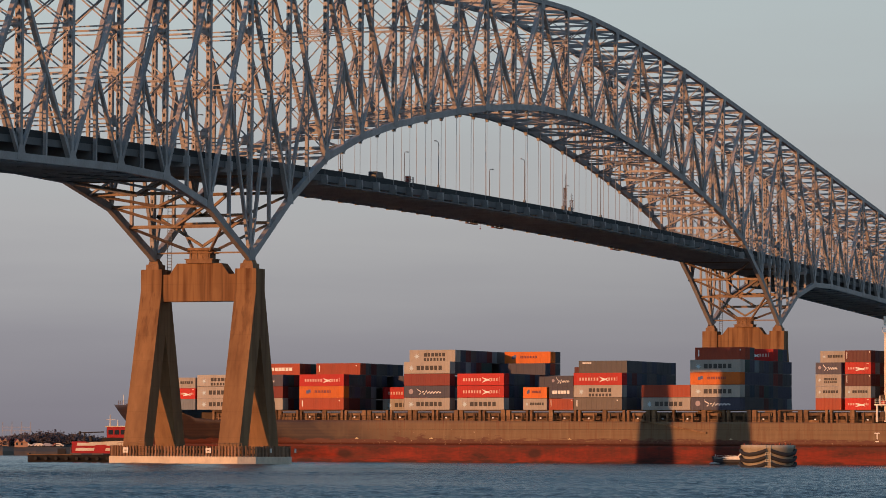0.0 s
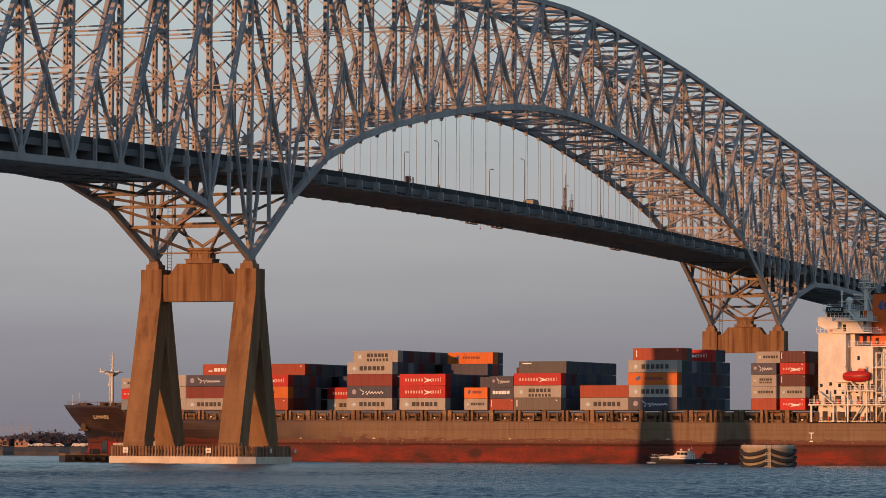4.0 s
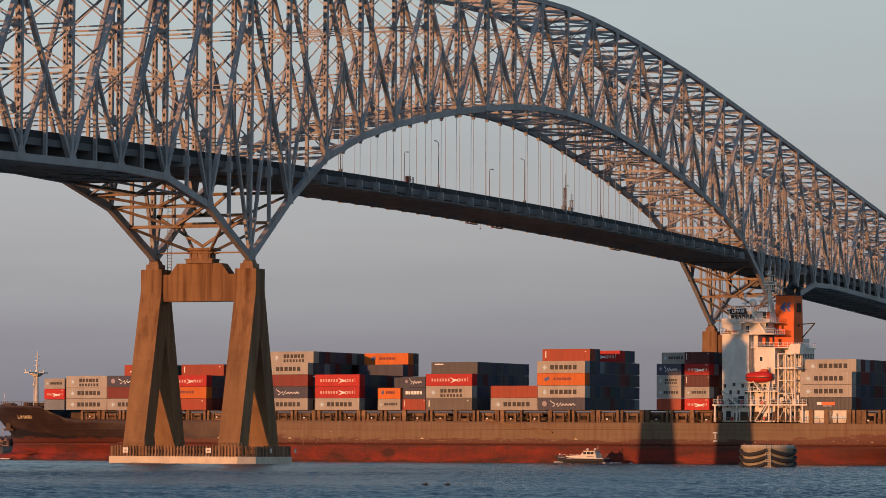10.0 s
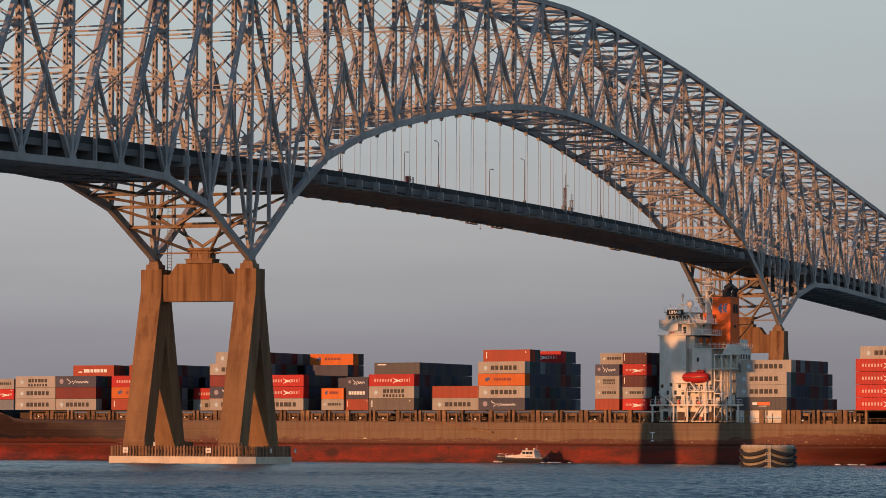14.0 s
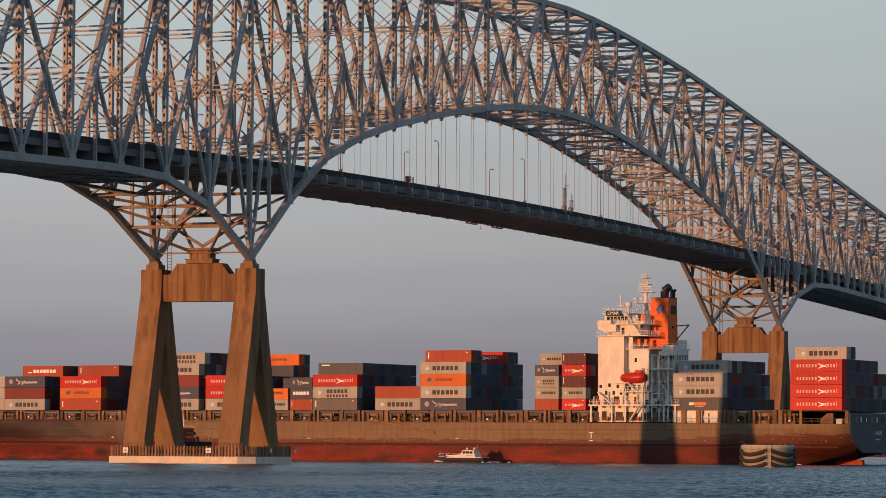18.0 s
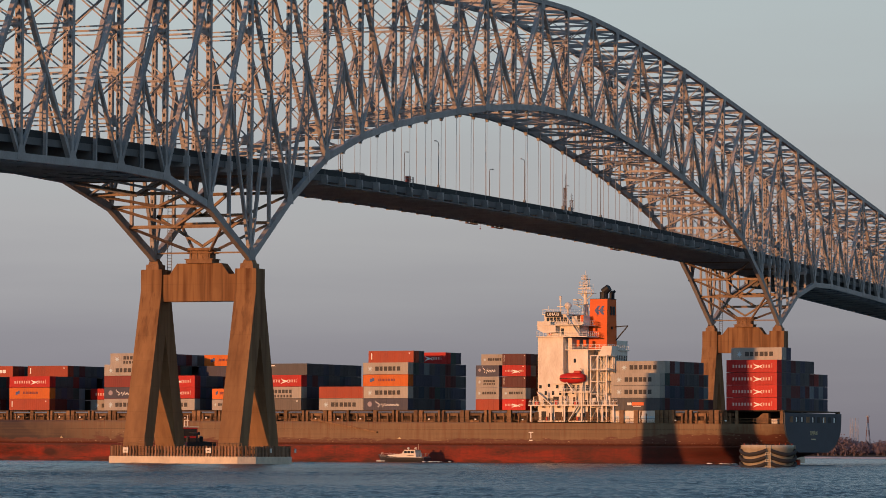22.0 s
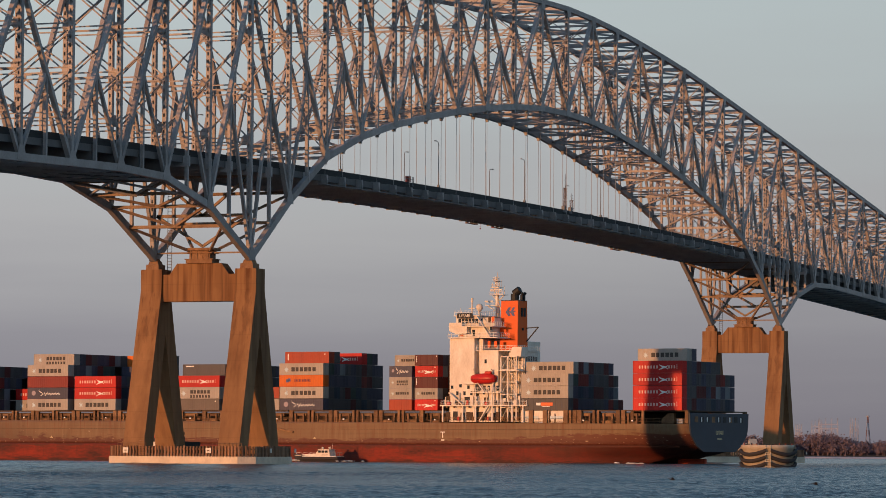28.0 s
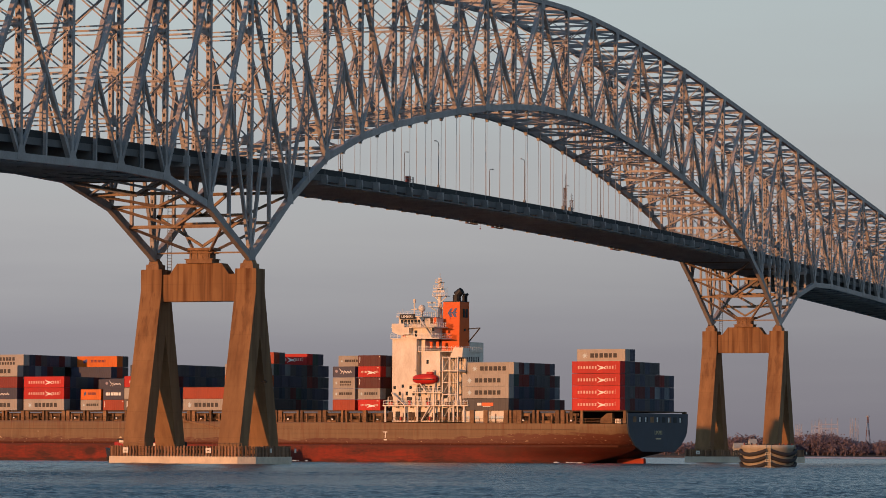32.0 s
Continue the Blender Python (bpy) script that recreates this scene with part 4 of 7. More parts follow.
    for s in (-135.6, -133.7):
        bm = bmesh.new()
        tube(bm, (s, 14.5, 13.4), (s, 14.5, 16.0 if s < -135 else 16.6), 0.07)
        part("flagstaff", bm, RAIL, ship)
    block("breakwater", -112.2, -111.9, 3, 29, 13.0, 14.9, NAVY, ship)
    # hatch coaming and container pedestals along the deck edge
    block("hatch_coaming", -105, 70, 3.2, 29, 8.8, 11.5, DARKBROWN, ship)
    block("hatch_coaming", 97, 119, 3.2, 29, 8.4, 11.5, DARKBROWN, ship)
    rnd = random.Random(7)
    stops = [s for s in np.arange(-100, 70, 6.15)] + [s for s in np.arange(98.5, 119, 6.15)]
    for i, s in enumerate(stops):
        s = float(s)
        zd = deck_edge(s)
        for a, wd, top in ((0.0, 1.0 if i % 2 else 0.6, 11.95), (1.5, 0.4, 11.2), (3.6 + rnd.random() * 0.5, 0.4, 11.2), (5.05 if i % 2 else 4.8, 0.6 if i % 2 else 1.0, 11.95)):
            if rnd.random() < 0.92:
                block("pedestal", s + a, s + a + wd, 0.3, 1.0, zd - 0.1, top, TAN, ship)
        block("pedestal_beam", s, s + 5.7, 0.35, 1.1, 11.66, 11.98, DARKBROWN, ship)
        block("hatch_cover_edge", s + 1.1, s + 4.5, 0.7, 1.6, 10.55 + rnd.random() * 0.2, 11.25, TAN, ship)
        block("pipe_run", s + 0.5, s + 5.2, 0.9, 1.3, zd + 0.35, zd + 0.5 + rnd.random() * 0.15, TAN, ship)
        block("bulwark_plate", s + 0.9 + rnd.random(), s + 3.4 + rnd.random() * 1.2, 0.5, 0.6, zd - 0.1, zd + 0.35 + rnd.random() * 0.3, TAN, ship)
        if i % 3 == 0:
            block("deck_locker", s + 1.6, s + 3.2, 1.4, 2.6, zd - 0.1, zd + 1.0 + rnd.random() * 0.4, DARKBROWN, ship)
        if rnd.random() < 0.55:
            block("deck_lamp", s + 2.6, s + 3.0, 0.1, 0.35, zd + 0.5, zd + 0.8, SIGNWHITE, ship)
    railing("deck_rail", [(-99, 0.15, deck_edge(-99)), (-20, 0.15, deck_edge(-20))], ship, gap=2.0, material=DARKBROWN)
    railing("deck_rail", [(-20, 0.15, deck_edge(-20)), (72, 0.15, deck_edge(72))], ship, gap=2.0, material=DARKBROWN)
    railing("deck_rail", [(94, 0.15, deck_edge(94)), (119, 0.15, deck_edge(119))], ship, gap=2.0, material=DARKBROWN)
    block("rudder", 123.6, 130.4, 15.5, 16.7, -2.0, 1.15, STERN_RED, ship, "orange-red rudder head above the water", bevel=0.15)
    # broken water at the stem and under the counter
    rnd = random.Random(12)
    for s0, s1, n in ((-137.5, -131.0, 4), (114.0, 120.0, 4)):
        for i in range(n):
            s = s0 + (s1 - s0) * (i + rnd.random()) / n
            w = 16.1 - half_breadth(s, 0.3) - rnd.uniform(0.2, 0.9)
            bm = bmesh.new()
            bmesh.ops.create_icosphere(bm, subdivisions=2, radius=1.0)
            for v in bm.verts:
                k = 1 + 0.35 * noise.noise(v.co * 2.3 + Vector((s, 0, 0)))
                v.co = Vector((v.co.x * k * rnd.uniform(0.9, 1.1), v.co.y * k * 0.5, v.co.z * k * 0.20))
            part("bow_wave" if s < 0 else "stern_wash", bm, FOAM, ship, at=Matrix.Translation((s, w, 0.02)) @ Matrix.Diagonal((rnd.uniform(0.5, 1.3), 1, rnd.uniform(0.6, 1.5), 1)))
    # stowed accommodation ladder
    bm = bmesh.new()
    beam(bm, (14.6, -0.25, 9.6), (30.6, -0.25, 6.9), 0.5, 0.35)
    part("gangway", bm, TAN, ship, "rusty accommodation ladder against the hull")
    return ship


SHIP = make_ship()


def make_house(ship):
    """The white accommodation block, funnel and masts."""
    bm = bmesh.new()
    box(bm, 72.5, 79.0, 0.6, 31.6, 9.3, 28.5)
    house = part("deckhouse", bm, WHITE, ship, "tall white deckhouse")
    block("deckhouse_wing", 80.3, 85.2, 0.8, 20.0, 9.3, 25.5, WHITE, house)
    block("upper_house", 74.2, 82.6, 1.6, 14, 28.5, 31.1, WHITE, house)
    block("engine_casing", 85.2, 90.2, 4.2, 10.6, 9.3, 25.6, WHITE, house)
    block("recess_wall", 78.9, 80.4, 2.2, 30, 9.3, 28.4, WHITE, house)
    # bridge wings and wheelhouse
    bm = bmesh.new()
    loft(bm, [[(72.55, w, 30.2), (74.5, w, 29.4), (77.2, w, 29.6), (77.2, w, 31.1), (72.55, w, 31.1)] for w in (0.2, 20.5)])
    part("bridge_wing", bm, WHITE, house)
    block("bridge_deck", 72.5, 80.4, 0.0, 20.6, 31.1, 31.3, WHITE, house)
    block("bridge_deck", 80.4, 84.2, -0.3, 13, 31.1, 31.3, WHITE, house)
    block("wing_deck", 72.4, 80.6, 0.0, 20.6, 28.5, 28.7, WHITE, house)
    block("wing_deck", 80.6, 85.2, 0.2, 13, 28.5, 28.7, WHITE, house)
    block("funnel_deck", 79.4, 90.5, 0.6, 11.0, 25.5, 25.7, WHITE, house)
    block("bridge_bulwark", 72.6, 76.0, 0.05, 0.2, 31.3, 32.1, WHITE, house)
    wheel = block("wheelhouse", 73.6, 79.6, 1.6, 19.8, 31.3, 33.6, WHITE, house)
    block("chart_room", 79.6, 83.0, 3.0, 13, 31.3, 33.3, WHITE, house)
    for i in range(6):
        s = 74.2 + i * 0.9
        block("window", s, s + 0.68, 1.52, 1.66, 32., 33., GLASS, wheel)
    for i in range(8):
        w = 2.2 + i * 2.15
        block("window", 79.55, 79.66, w, w + 1.6, 32., 33., GLASS, wheel)
        block("window", 73.54, 73.66, w, w + 1.6, 32., 33., GLASS, wheel)
    block("wheelhouse_roof", 73.2, 80.0, 1.2, 20.2, 33.6, 33.8, WHITE, house)
    board = block("name_board", 74.2, 78.2, 0.9, 1.05, 33.1, 34.3, BLACK, house, "black name board")
    letters("LIMARI", 0.98, SIGNWHITE, "board_name", board, Matrix.Translation((76.2, 0.87, 33.4)) @ FACE_PORT)
    for s, z, hgt in ((81.6, 22.7, 0.9), (81.6, 19.2, 0.9), (74.3, 15.4, 0.9), (76.2, 15.4, 0.9), (78.0, 15.4, 0.9), (81.2, 15.6, 0.8), (83.4, 15.6, 0.8), (76.5, 30.4, 0.8), (83, 30.3, 1.0)):
        block("porthole", s, s + 0.55, 0.5 if s < 79 else 0.72, 0.9, z, z + hgt, GLASS, house)
    for i in range(7):
        block("porthole", 90.15, 90.25, 4.7 + i * 0.85, 5.1 + i * 0.85, 23.3, 24.4, GLASS, house)
        block("porthole", 85.5 + i * 0.66, 85.85 + i * 0.66, 4.15, 4.25, 23.3, 24.5, GLASS, house)
    # open galleries at the foot of the house
    for z0, z1, s0, s1 in ((15.9, 16.15, 78.4, 86.4), (12.9, 13.2, 70.6, 93.4), (17.9, 18.1, 76.8, 80.4), (20.9, 21.05, 85.2, 91.2)):
        block("gallery_deck", s0, s1, -0.5, 3.0, z0, z1, WHITE, house)
    for i, s in enumerate((71.0, 76.2, 79.6, 84.0, 89.2, 92.0)):
        block("gallery_post", s, s + 0.35, -0.3, 0.05, 9.3, 12.9, WHITE, house)
        if 78 < s < 87:
            block("gallery_post", s, s + 0.3, -0.3, 0.0, 13.2, 15.9, WHITE, house)
        block("doorway", s + 0.8, s + 1.7, 0.45, 0.7, 9.7, 11.6, DARKBROWN, house)
    railing("house_rail", [(70.8, -0.4, 13.2), (93.2, -0.4, 13.2)], house, gap=0.9)
    railing("house_rail", [(78.6, -0.4, 16.15), (86.2, -0.4, 16.15)], house, gap=0.9)
    railing("house_rail", [(79.5, 0.7, 25.7), (90.4, 0.7, 25.7), (90.4, 10.9, 25.7)], house, gap=1.0)
    railing("house_rail", [(72.3, 0.1, 28.7), (85.1, 0.3, 28.7), (85.1, 12.8, 28.7)], house, gap=0.9)
    railing("house_rail", [(76.2, -0.4, 31.3), (84.0, -0.3, 31.3), (84.0, 12, 31.3)], house, gap=0.9)
    railing("house_rail", [(73.3, 1.3, 33.8), (79.9, 1.3, 33.8), (79.9, 20, 33.8)], house, gap=0.9)
    railing("house_rail", [(70.8, -0.2, 9.3), (93.2, -0.2, 9.3)], house, gap=0.8, material=TAN)
    bm = bmesh.new()
    for i in range(6):
        s = 71.4 + i * 3.6
        box(bm, s, s + 1.6, 0.6, 1.4, 13.2, 14.2 + 0.5 * (i % 3))
        tube(bm, (s + 0.3, 0.2, 13.2), (s + 0.3, 0.2, 15.0 + (i % 2)), 0.14)
    part("deck_gear", bm, WHITE, house)
    # doors and lockers behind the galleries; dark blocks stand in for shaded openings
    rnd = random.Random(44)
    for i in range(9):
        s = 71.2 + i * 2.5
        if rnd.random() < 0.75:
            block("doorway", s + 0.3, s + 0.3 + rnd.uniform(0.7, 1.6), 0.5 if s < 79 else 0.7, 0.9, 13.3, 13.3 + rnd.uniform(1.2, 2.0), rnd.choice([DARKBROWN, BLACK, GLASS]), house)
        block("deck_locker", s + 1.0, s + 1.0 + rnd.uniform(0.5, 1.2), -0.2, 0.5, 13.2, 13.2 + rnd.uniform(0.5, 1.1), rnd.choice([TAN, LIFERED, WHITE, DARKBROWN]), house)
    for s, z in ((72.9, 16.9), (75.1, 17.2), (77.2, 16.9)):
        block("porthole", s, s + 0.6, 0.5, 0.8, z, z + 0.75, GLASS, house)
    # dark blocks imitate the shade of openings between posts at the house's foot
    for i in range(11):
        s = 71.6 + i * 1.95
        block("bulkhead_opening", s, s + rnd.uniform(0.8, 1.35), 0.42 if s < 79 else 0.62, 0.9, 9.75, 11.2 + rnd.uniform(0, 0.5), rnd.choice([DARKBROWN, BLACK, DARKBROWN]), house)
        if i % 2:
            block("fire_box", s + 1.4, s + 1.8, -0.1, 0.3, 9.6, 10.5, rnd.choice([LIFERED, TAN]), house)
        block("light_fitting", s + 0.4, s + 0.75, -0.2, 0.1, 12.5, 12.85, TAN, house)
    for i in range(6):
        s = 79.0 + i * 1.15
        block("bulkhead_opening", s, s + 0.6, 0.7, 0.95, 16.35, 17.6, rnd.choice([DARKBROWN, GLASS]), house)
    for s, z in ((82.9, 26.4), (81.2, 26.4), (74.8, 29.0), (77.9, 29.0), (80.9, 29.1), (81.3, 32.0), (82.2, 32.0)):
        block("cabin_door", s, s + 0.7, 1.5 if s < 80 else 2.9, 3.2 if s > 80 else 1.75, z, z + 1.5, rnd.choice([DARKBROWN, FUNNEL, GLASS]), house)
    # stair flights
    for a, b in (((72.9, -0.25, 16.0), (76.5, -0.25, 13.2)), ((79.8, -0.2, 19.0), (82.2, -0.2, 16.2)), ((79.5, 0.9, 33.6), (83.2, 0.4, 29.0)), ((83.4, -0.2, 13.2), (81.0, -0.2, 9.6))):
        bm = bmesh.new()
        beam(bm, a, b, 0.7, 0.22)
        part("stair", bm, WHITE, house)
    # white lattice tower beside the casing
    bm = bmesh.new()
    for s in (86.2, 88.0, 90.2):
        for w in (0.3, 3.4):
            beam(bm, (s, w, 9.3), (s, w, 24.2), 0.28, 0.28, (1, 0, 0))
    zs = [9.8, 12.6, 15.6, 18.4, 21.2, 24.2]
    for z0, z1 in zip(zs, zs[1:]):
        for w in (0.3, 3.4):
            beam(bm, (86.2, w, z1), (90.2, w, z1), 0.16, 0.18)
            beam(bm, (86.2, w, z0), (88.0, w, z1), 0.1, 0.1, (0, 1, 0))
            beam(bm, (90.2, w, z0), (88.0, w, z1), 0.13, 0.13, (0, 1, 0))
        for s in (86.2, 90.2):
            beam(bm, (s, 0.3, z1), (s, 3.4, z1), 0.25, 0.3)
    part("lattice_tower", bm, WHITE, ship, "white lattice stair tower")
    bm = bmesh.new()
    loft(bm, [[(88.0, 0.5, 24.2), (91.2, 0.5, 24.2), (91.2, 3.5, 24.2), (88.0, 3.5, 24.2)], [(89.0, 0.5, 26.4), (91.4, 0.5, 26.4), (91.4, 3.5, 26.4), (89.0, 3.5, 26.4)]])
    part("vent_trunk", bm, WHITE, ship)
    # lifeboat on its davits
    boat = bmesh.new()
    rings = []
    for i in range(11):
        q = i / 10
        s = 78.7 + 6.1 * q
        k = math.sin(math.pi * min(1, max(0, 0.05 + q * 0.9))) ** 0.30
        top = 0.55 if 0.55 < q < 0.85 else 0.15
        rings.append([(s, 0.1 + 1.25 * k * math.cos(a), 19.2 + (1.25 * k * math.sin(a) if math.sin(a) < 0 else (1.12 * k + top * 0.5) * math.sin(a))) for a in [2 * math.pi * j / 14 for j in range(14)]])
    loft(boat, rings)
    for f in boat.faces:
        f.smooth = True
    lb = part("lifeboat", boat, LIFERED, ship, "enclosed red lifeboat in its davits")
    block("conning_hatch", 82.2, 83.9, -0.5, 0.7, 20.2, 20.85, LIFERED, lb, bevel=0.15)
    block("rubbing_strake", 79.0, 84.5, -1.12, -1.04, 19.0, 19.15, BLACK, lb)
    for s in (79.4, 84.1):
        bm = bmesh.new()
        beam(bm, (s, 0.8, 16.2), (s - 0.3, 0.2, 21.2), 0.25, 0.3, (1, 0, 0))
        beam(bm, (s - 0.3, 0.2, 21.2), (s - 0.3, -0.4, 21.3), 0.16, 0.18, (1, 0, 0))
        beam(bm, (s, -0.3, 16.2), (s, 0.5, 18.2), 0.3, 0.3, (1, 0, 0))
        part("davit", bm, WHITE, ship)
    # funnel
    bm = bmesh.new()
    w0, w1 = 6.0, 10.4
    loft(bm, [[(82.6, w0, 25.7), (87.3, w0, 25.7), (87.6, w1, 25.7), (82.6, w1, 25.7)], [(82.9, w0 + 0.2, 37.2), (87.3, w0 + 0.2, 37.2), (87.4, w1, 37.2), (82.9, w1, 37.2)]])
    bmesh.ops.recalc_face_normals(bm, faces=bm.faces)
    funnel = part("funnel", bm, FUNNEL, ship, "orange funnel with black uptakes")
    block("funnel_cap", 82.8, 87.45, 6.2, 10.45, 37.2, 37.35, BLACK, funnel)
    for s, w, r, z in ((85.5, 8.0, 1.0, 38.9), (86.8, 8.9, 0.36, 38.7), (86.8, 10.0, 0.36, 38.8)):
        bm = bmesh.new()
        tube(bm, (s, w, 37.2), (s, w, z), r, n=10)
        tube(bm, (s, w, z), (s + r * 1.3, w, z + r), r, r * 0.85, 10)
        part("uptake", bm, BLACK, funnel)
    for i in range(2):
        bm = bmesh.new()
        s = 84.1 + i * 1.15
        loft(bm, [[(s, w, 34.6), (s + 0.7, w, 33.7), (s + 1.3, w, 33.7), (s + 0.95, w, 34.5), (s + 1.5, w, 34.7), (s + 0.9, w, 34.9), (s + 1.35, w, 35.7), (s + 0.8, w, 35.7)] for w in (6.08, 6.25)])
        bmesh.ops.recalc_face_normals(bm, faces=bm.faces)
        part("emblem", bm, BLUE, funnel)
    for w in (7.6, 8.8):
        block("louvre", 87.2, 87.5, w, w + 0.8, 33.6, 35.6, BLACK, funnel)
    block("louvre", 87.3, 87.55, 8.0, 8.6, 30.4, 31.0, BLACK, funnel)
    bm = bmesh.new()
    beam(bm, (87.4, 10.0, 31.0), (90.6, 10.0, 31.2), 0.22, 0.22)
    beam(bm, (87.5, 10.0, 27.9), (90.6, 10.0, 31.2), 0.22, 0.22)
    part("provision_crane", bm, BLACK, ship)
    # radar mast: a braced post with side platforms, scanners and a lattice head
    bm = bmesh.new()
    tube(bm, (79.9, 10, 33.6), (79.7, 10, 39.0), 0.62, 0.4, 10)
    beam(bm, (81.4, 10, 33.6), (79.9, 10, 37.6), 0.25, 0.25, (0, 1, 0))
    for z, x0, x1 in ((36.2, 77.3, 80.3), (38.7, 78.4, 81.9), (40.4, 78.7, 80.9), (41.9, 79.2, 80.4)):
        box(bm, x0, x1, 8.8, 11.2, z, z + 0.14)
        for x in np.linspace(x0 + 0.05, x1 - 0.05, 4):
            beam(bm, (float(x), 8.85, z), (float(x), 8.85, z + 0.85), 0.06, 0.06, (1, 0, 0))
        for h in (0.45, 0.85):
            beam(bm, (x0, 8.85, z + h), (x1, 8.85, z + h), 0.05, 0.05)
    beam(bm, (77.4, 10, 36.2), (79.6, 10, 34.9), 0.16, 0.16, (0, 1, 0))
    beam(bm, (81.6, 10, 38.7), (79.9, 10, 37.2), 0.16, 0.16, (0, 1, 0))
    beam(bm, (78.5, 10, 38.7), (79.6, 10, 37.5), 0.16, 0.16, (0, 1, 0))
    for sx, sy in ((-1, -1), (1, -1), (1, 1), (-1, 1)):
        beam(bm, (79.8 + sx * 0.6, 10 + sy * 0.6, 38.8), (79.8 + sx * 0.2, 10 + sy * 0.2, 43.0), 0.1, 0.1, (1, 0, 0))
    for i in range(5):
        z, r = 38.9 + i * 0.8, 0.6 - i * 0.08
        beam(bm, (79.8 - r, 10 - r, z), (79.8 + r, 10 - r, z + 0.8), 0.07, 0.07, (0, 1, 0))
        beam(bm, (79.8 + r, 10 - r, z), (79.8 - r, 10 - r, z + 0.8), 0.07, 0.07, (0, 1, 0))
    beam(bm, (77.2, 8.7, 37.3), (79.4, 8.7, 37.3), 0.18, 0.3)
    beam(bm, (78.6, 8.7, 39.9), (81.8, 8.7, 39.9), 0.18, 0.26)
    tube(bm, (79.8, 10, 43.0), (79.8, 10, 44.1), 0.07, 0.04, 6)
    for x, z, h in ((78.5, 40.5, 1.2), (81.7, 38.9, 2.0), (80.8, 40.5, 1.7), (79.3, 42.0, 1.3)):
        tube(bm, (x, 10, z), (x, 10, z + h), 0.06, 0.04, 6)
    part("radar_mast", bm, WHITE, ship, "white radar mast")
    bm = bmesh.new()
    tube(bm, (77.0, 3, 33.8), (77.0, 3, 37.0), 0.2, 0.16)
    tube(bm, (77.0, 3, 37.0), (77.0, 3, 37.9), 0.3, 0.28)
    box(bm, 76.2, 77.8, 2.8, 3.2, 35.4, 35.6)
    part("signal_mast", bm, WHITE, ship)
    bm = bmesh.new()
    bmesh.ops.create_uvsphere(bm, u_segments=14, v_segments=9, radius=0.85, matrix=Matrix.Translation((78.4, 4, 35.7)))
    tube(bm, (78.4, 4, 33.8), (78.4, 4, 35.2), 0.3)
    part("radome", bm, WHITE, ship, "white satellite dome")
    for s, w in ((74.2, 2.5), (76.0, 8), (82, 5), (84.8, 8), (83.6, 1.2)):
        bm = bmesh.new()
        tube(bm, (s, w, 33.6), (s, w, 35.6), 0.05)
        part("aerial", bm, RAIL, ship)


make_house(SHIP)

# ------------------------------------------------------------------ containers
BOX_L40, BOX_L20, BOX_W, BOX_H, LOW_H = 12.19, 6.06, 2.44, 2.78, 2.58
PAINT = {
    "grey": (0.37, 0.325, 0.275), "red": (0.50, 0.016, 0.012), "orange": (0.64, 0.135, 0.014), "rust": (0.34, 0.05, 0.02), "brown": (0.19, 0.026, 0.02),
    "navy": (0.06, 0.058, 0.085), "stone": (0.155, 0.125, 0.105), "slate": (0.078, 0.072, 0.074), "blue": (0.032, 0.045, 0.068), "green": (0.040, 0.062, 0.056),
    "maroon": (0.095, 0.018, 0.018), "steel": (0.17, 0.185, 0.20)}
BOXMAT = {}
for key, col in PAINT.items():
    BOXMAT[key] = weathered("container_" + key, col, tuple(c * 0.62 + 0.012 for c in col), 0.35, 0.5, streak=0.7, amount=0.7, vary=0.12)
INK = mat("lettering_dark", (0.070, 0.062, 0.056), 0.7, spec=0.1)
SIGNPINK = mat("lettering_faded", (0.62, 0.40, 0.34), 0.6)
STAR = mat("emblem_pale_blue", (0.46, 0.56, 0.60), 0.5)
BOXLABEL = {
    "grey": "light grey steel shipping container", "red": "bright red steel shipping container", "orange": "orange steel shipping container",
    "rust": "orange-red steel shipping container", "brown": "brown-red steel shipping container", "navy": "dark blue steel shipping container",
    "stone": "grey-brown steel shipping container", "slate": "dark grey steel shipping container", "blue": "blue steel shipping container",
    "green": "green steel shipping container", "maroon": "dark maroon steel shipping container", "steel": "blue-grey steel shipping container"}


def prism(name, outline, z0, z1, material):
    """One closed skin on an outline in the ground plane."""
    bm = bmesh.new()
    loft(bm, [[(x, y, z) for x, y in outline] for z in (z0, z1)])
    bmesh.ops.recalc_face_normals(bm, faces=bm.faces)
    me = bpy.data.meshes.new(name)
    bm.to_mesh(me)
    bm.free()
    me.materials.append(material)
    return me


def body_mesh(length, paint):
    """A box with corner posts and ribbed side walls."""
    w, t = BOX_W, 0.034
    n = int(length / 0.62)
    p = (length - 0.3) / n
    side = [(0.0, 0.0), (0.15, 0.0)]
    for i in range(n):
        a = 0.15 + p * i
        side += [(a + 0.02, t), (a + p * 0.45, t), (a + p * 0.55, t * 0.35), (a + p * 0.95, t * 0.35)]
    side += [(length - 0.15, 0.0), (length, 0.0)]
    outline = side + [(x, w - y) for x, y in side[::-1]]
    return prism("shipping_container", outline, 0.0, (BOX_H if length > 8 else LOW_H) - 0.07, BOXMAT[paint])


def door_mesh(paint, tall):
    """A door leaf with two raised lock bars."""
    out = [(0, 0.0), (0.03, 0.0), (0.03, 0.3), (0.09, 0.31), (0.09, 0.37), (0.03, 0.38), (0.03, 0.74), (0.09, 0.75), (0.09, 0.81), (0.03, 0.82), (0.03, 1.06), (0, 1.06)]
    return prism("door_leaf", out, 0.14, tall - 0.2, BOXMAT[paint])


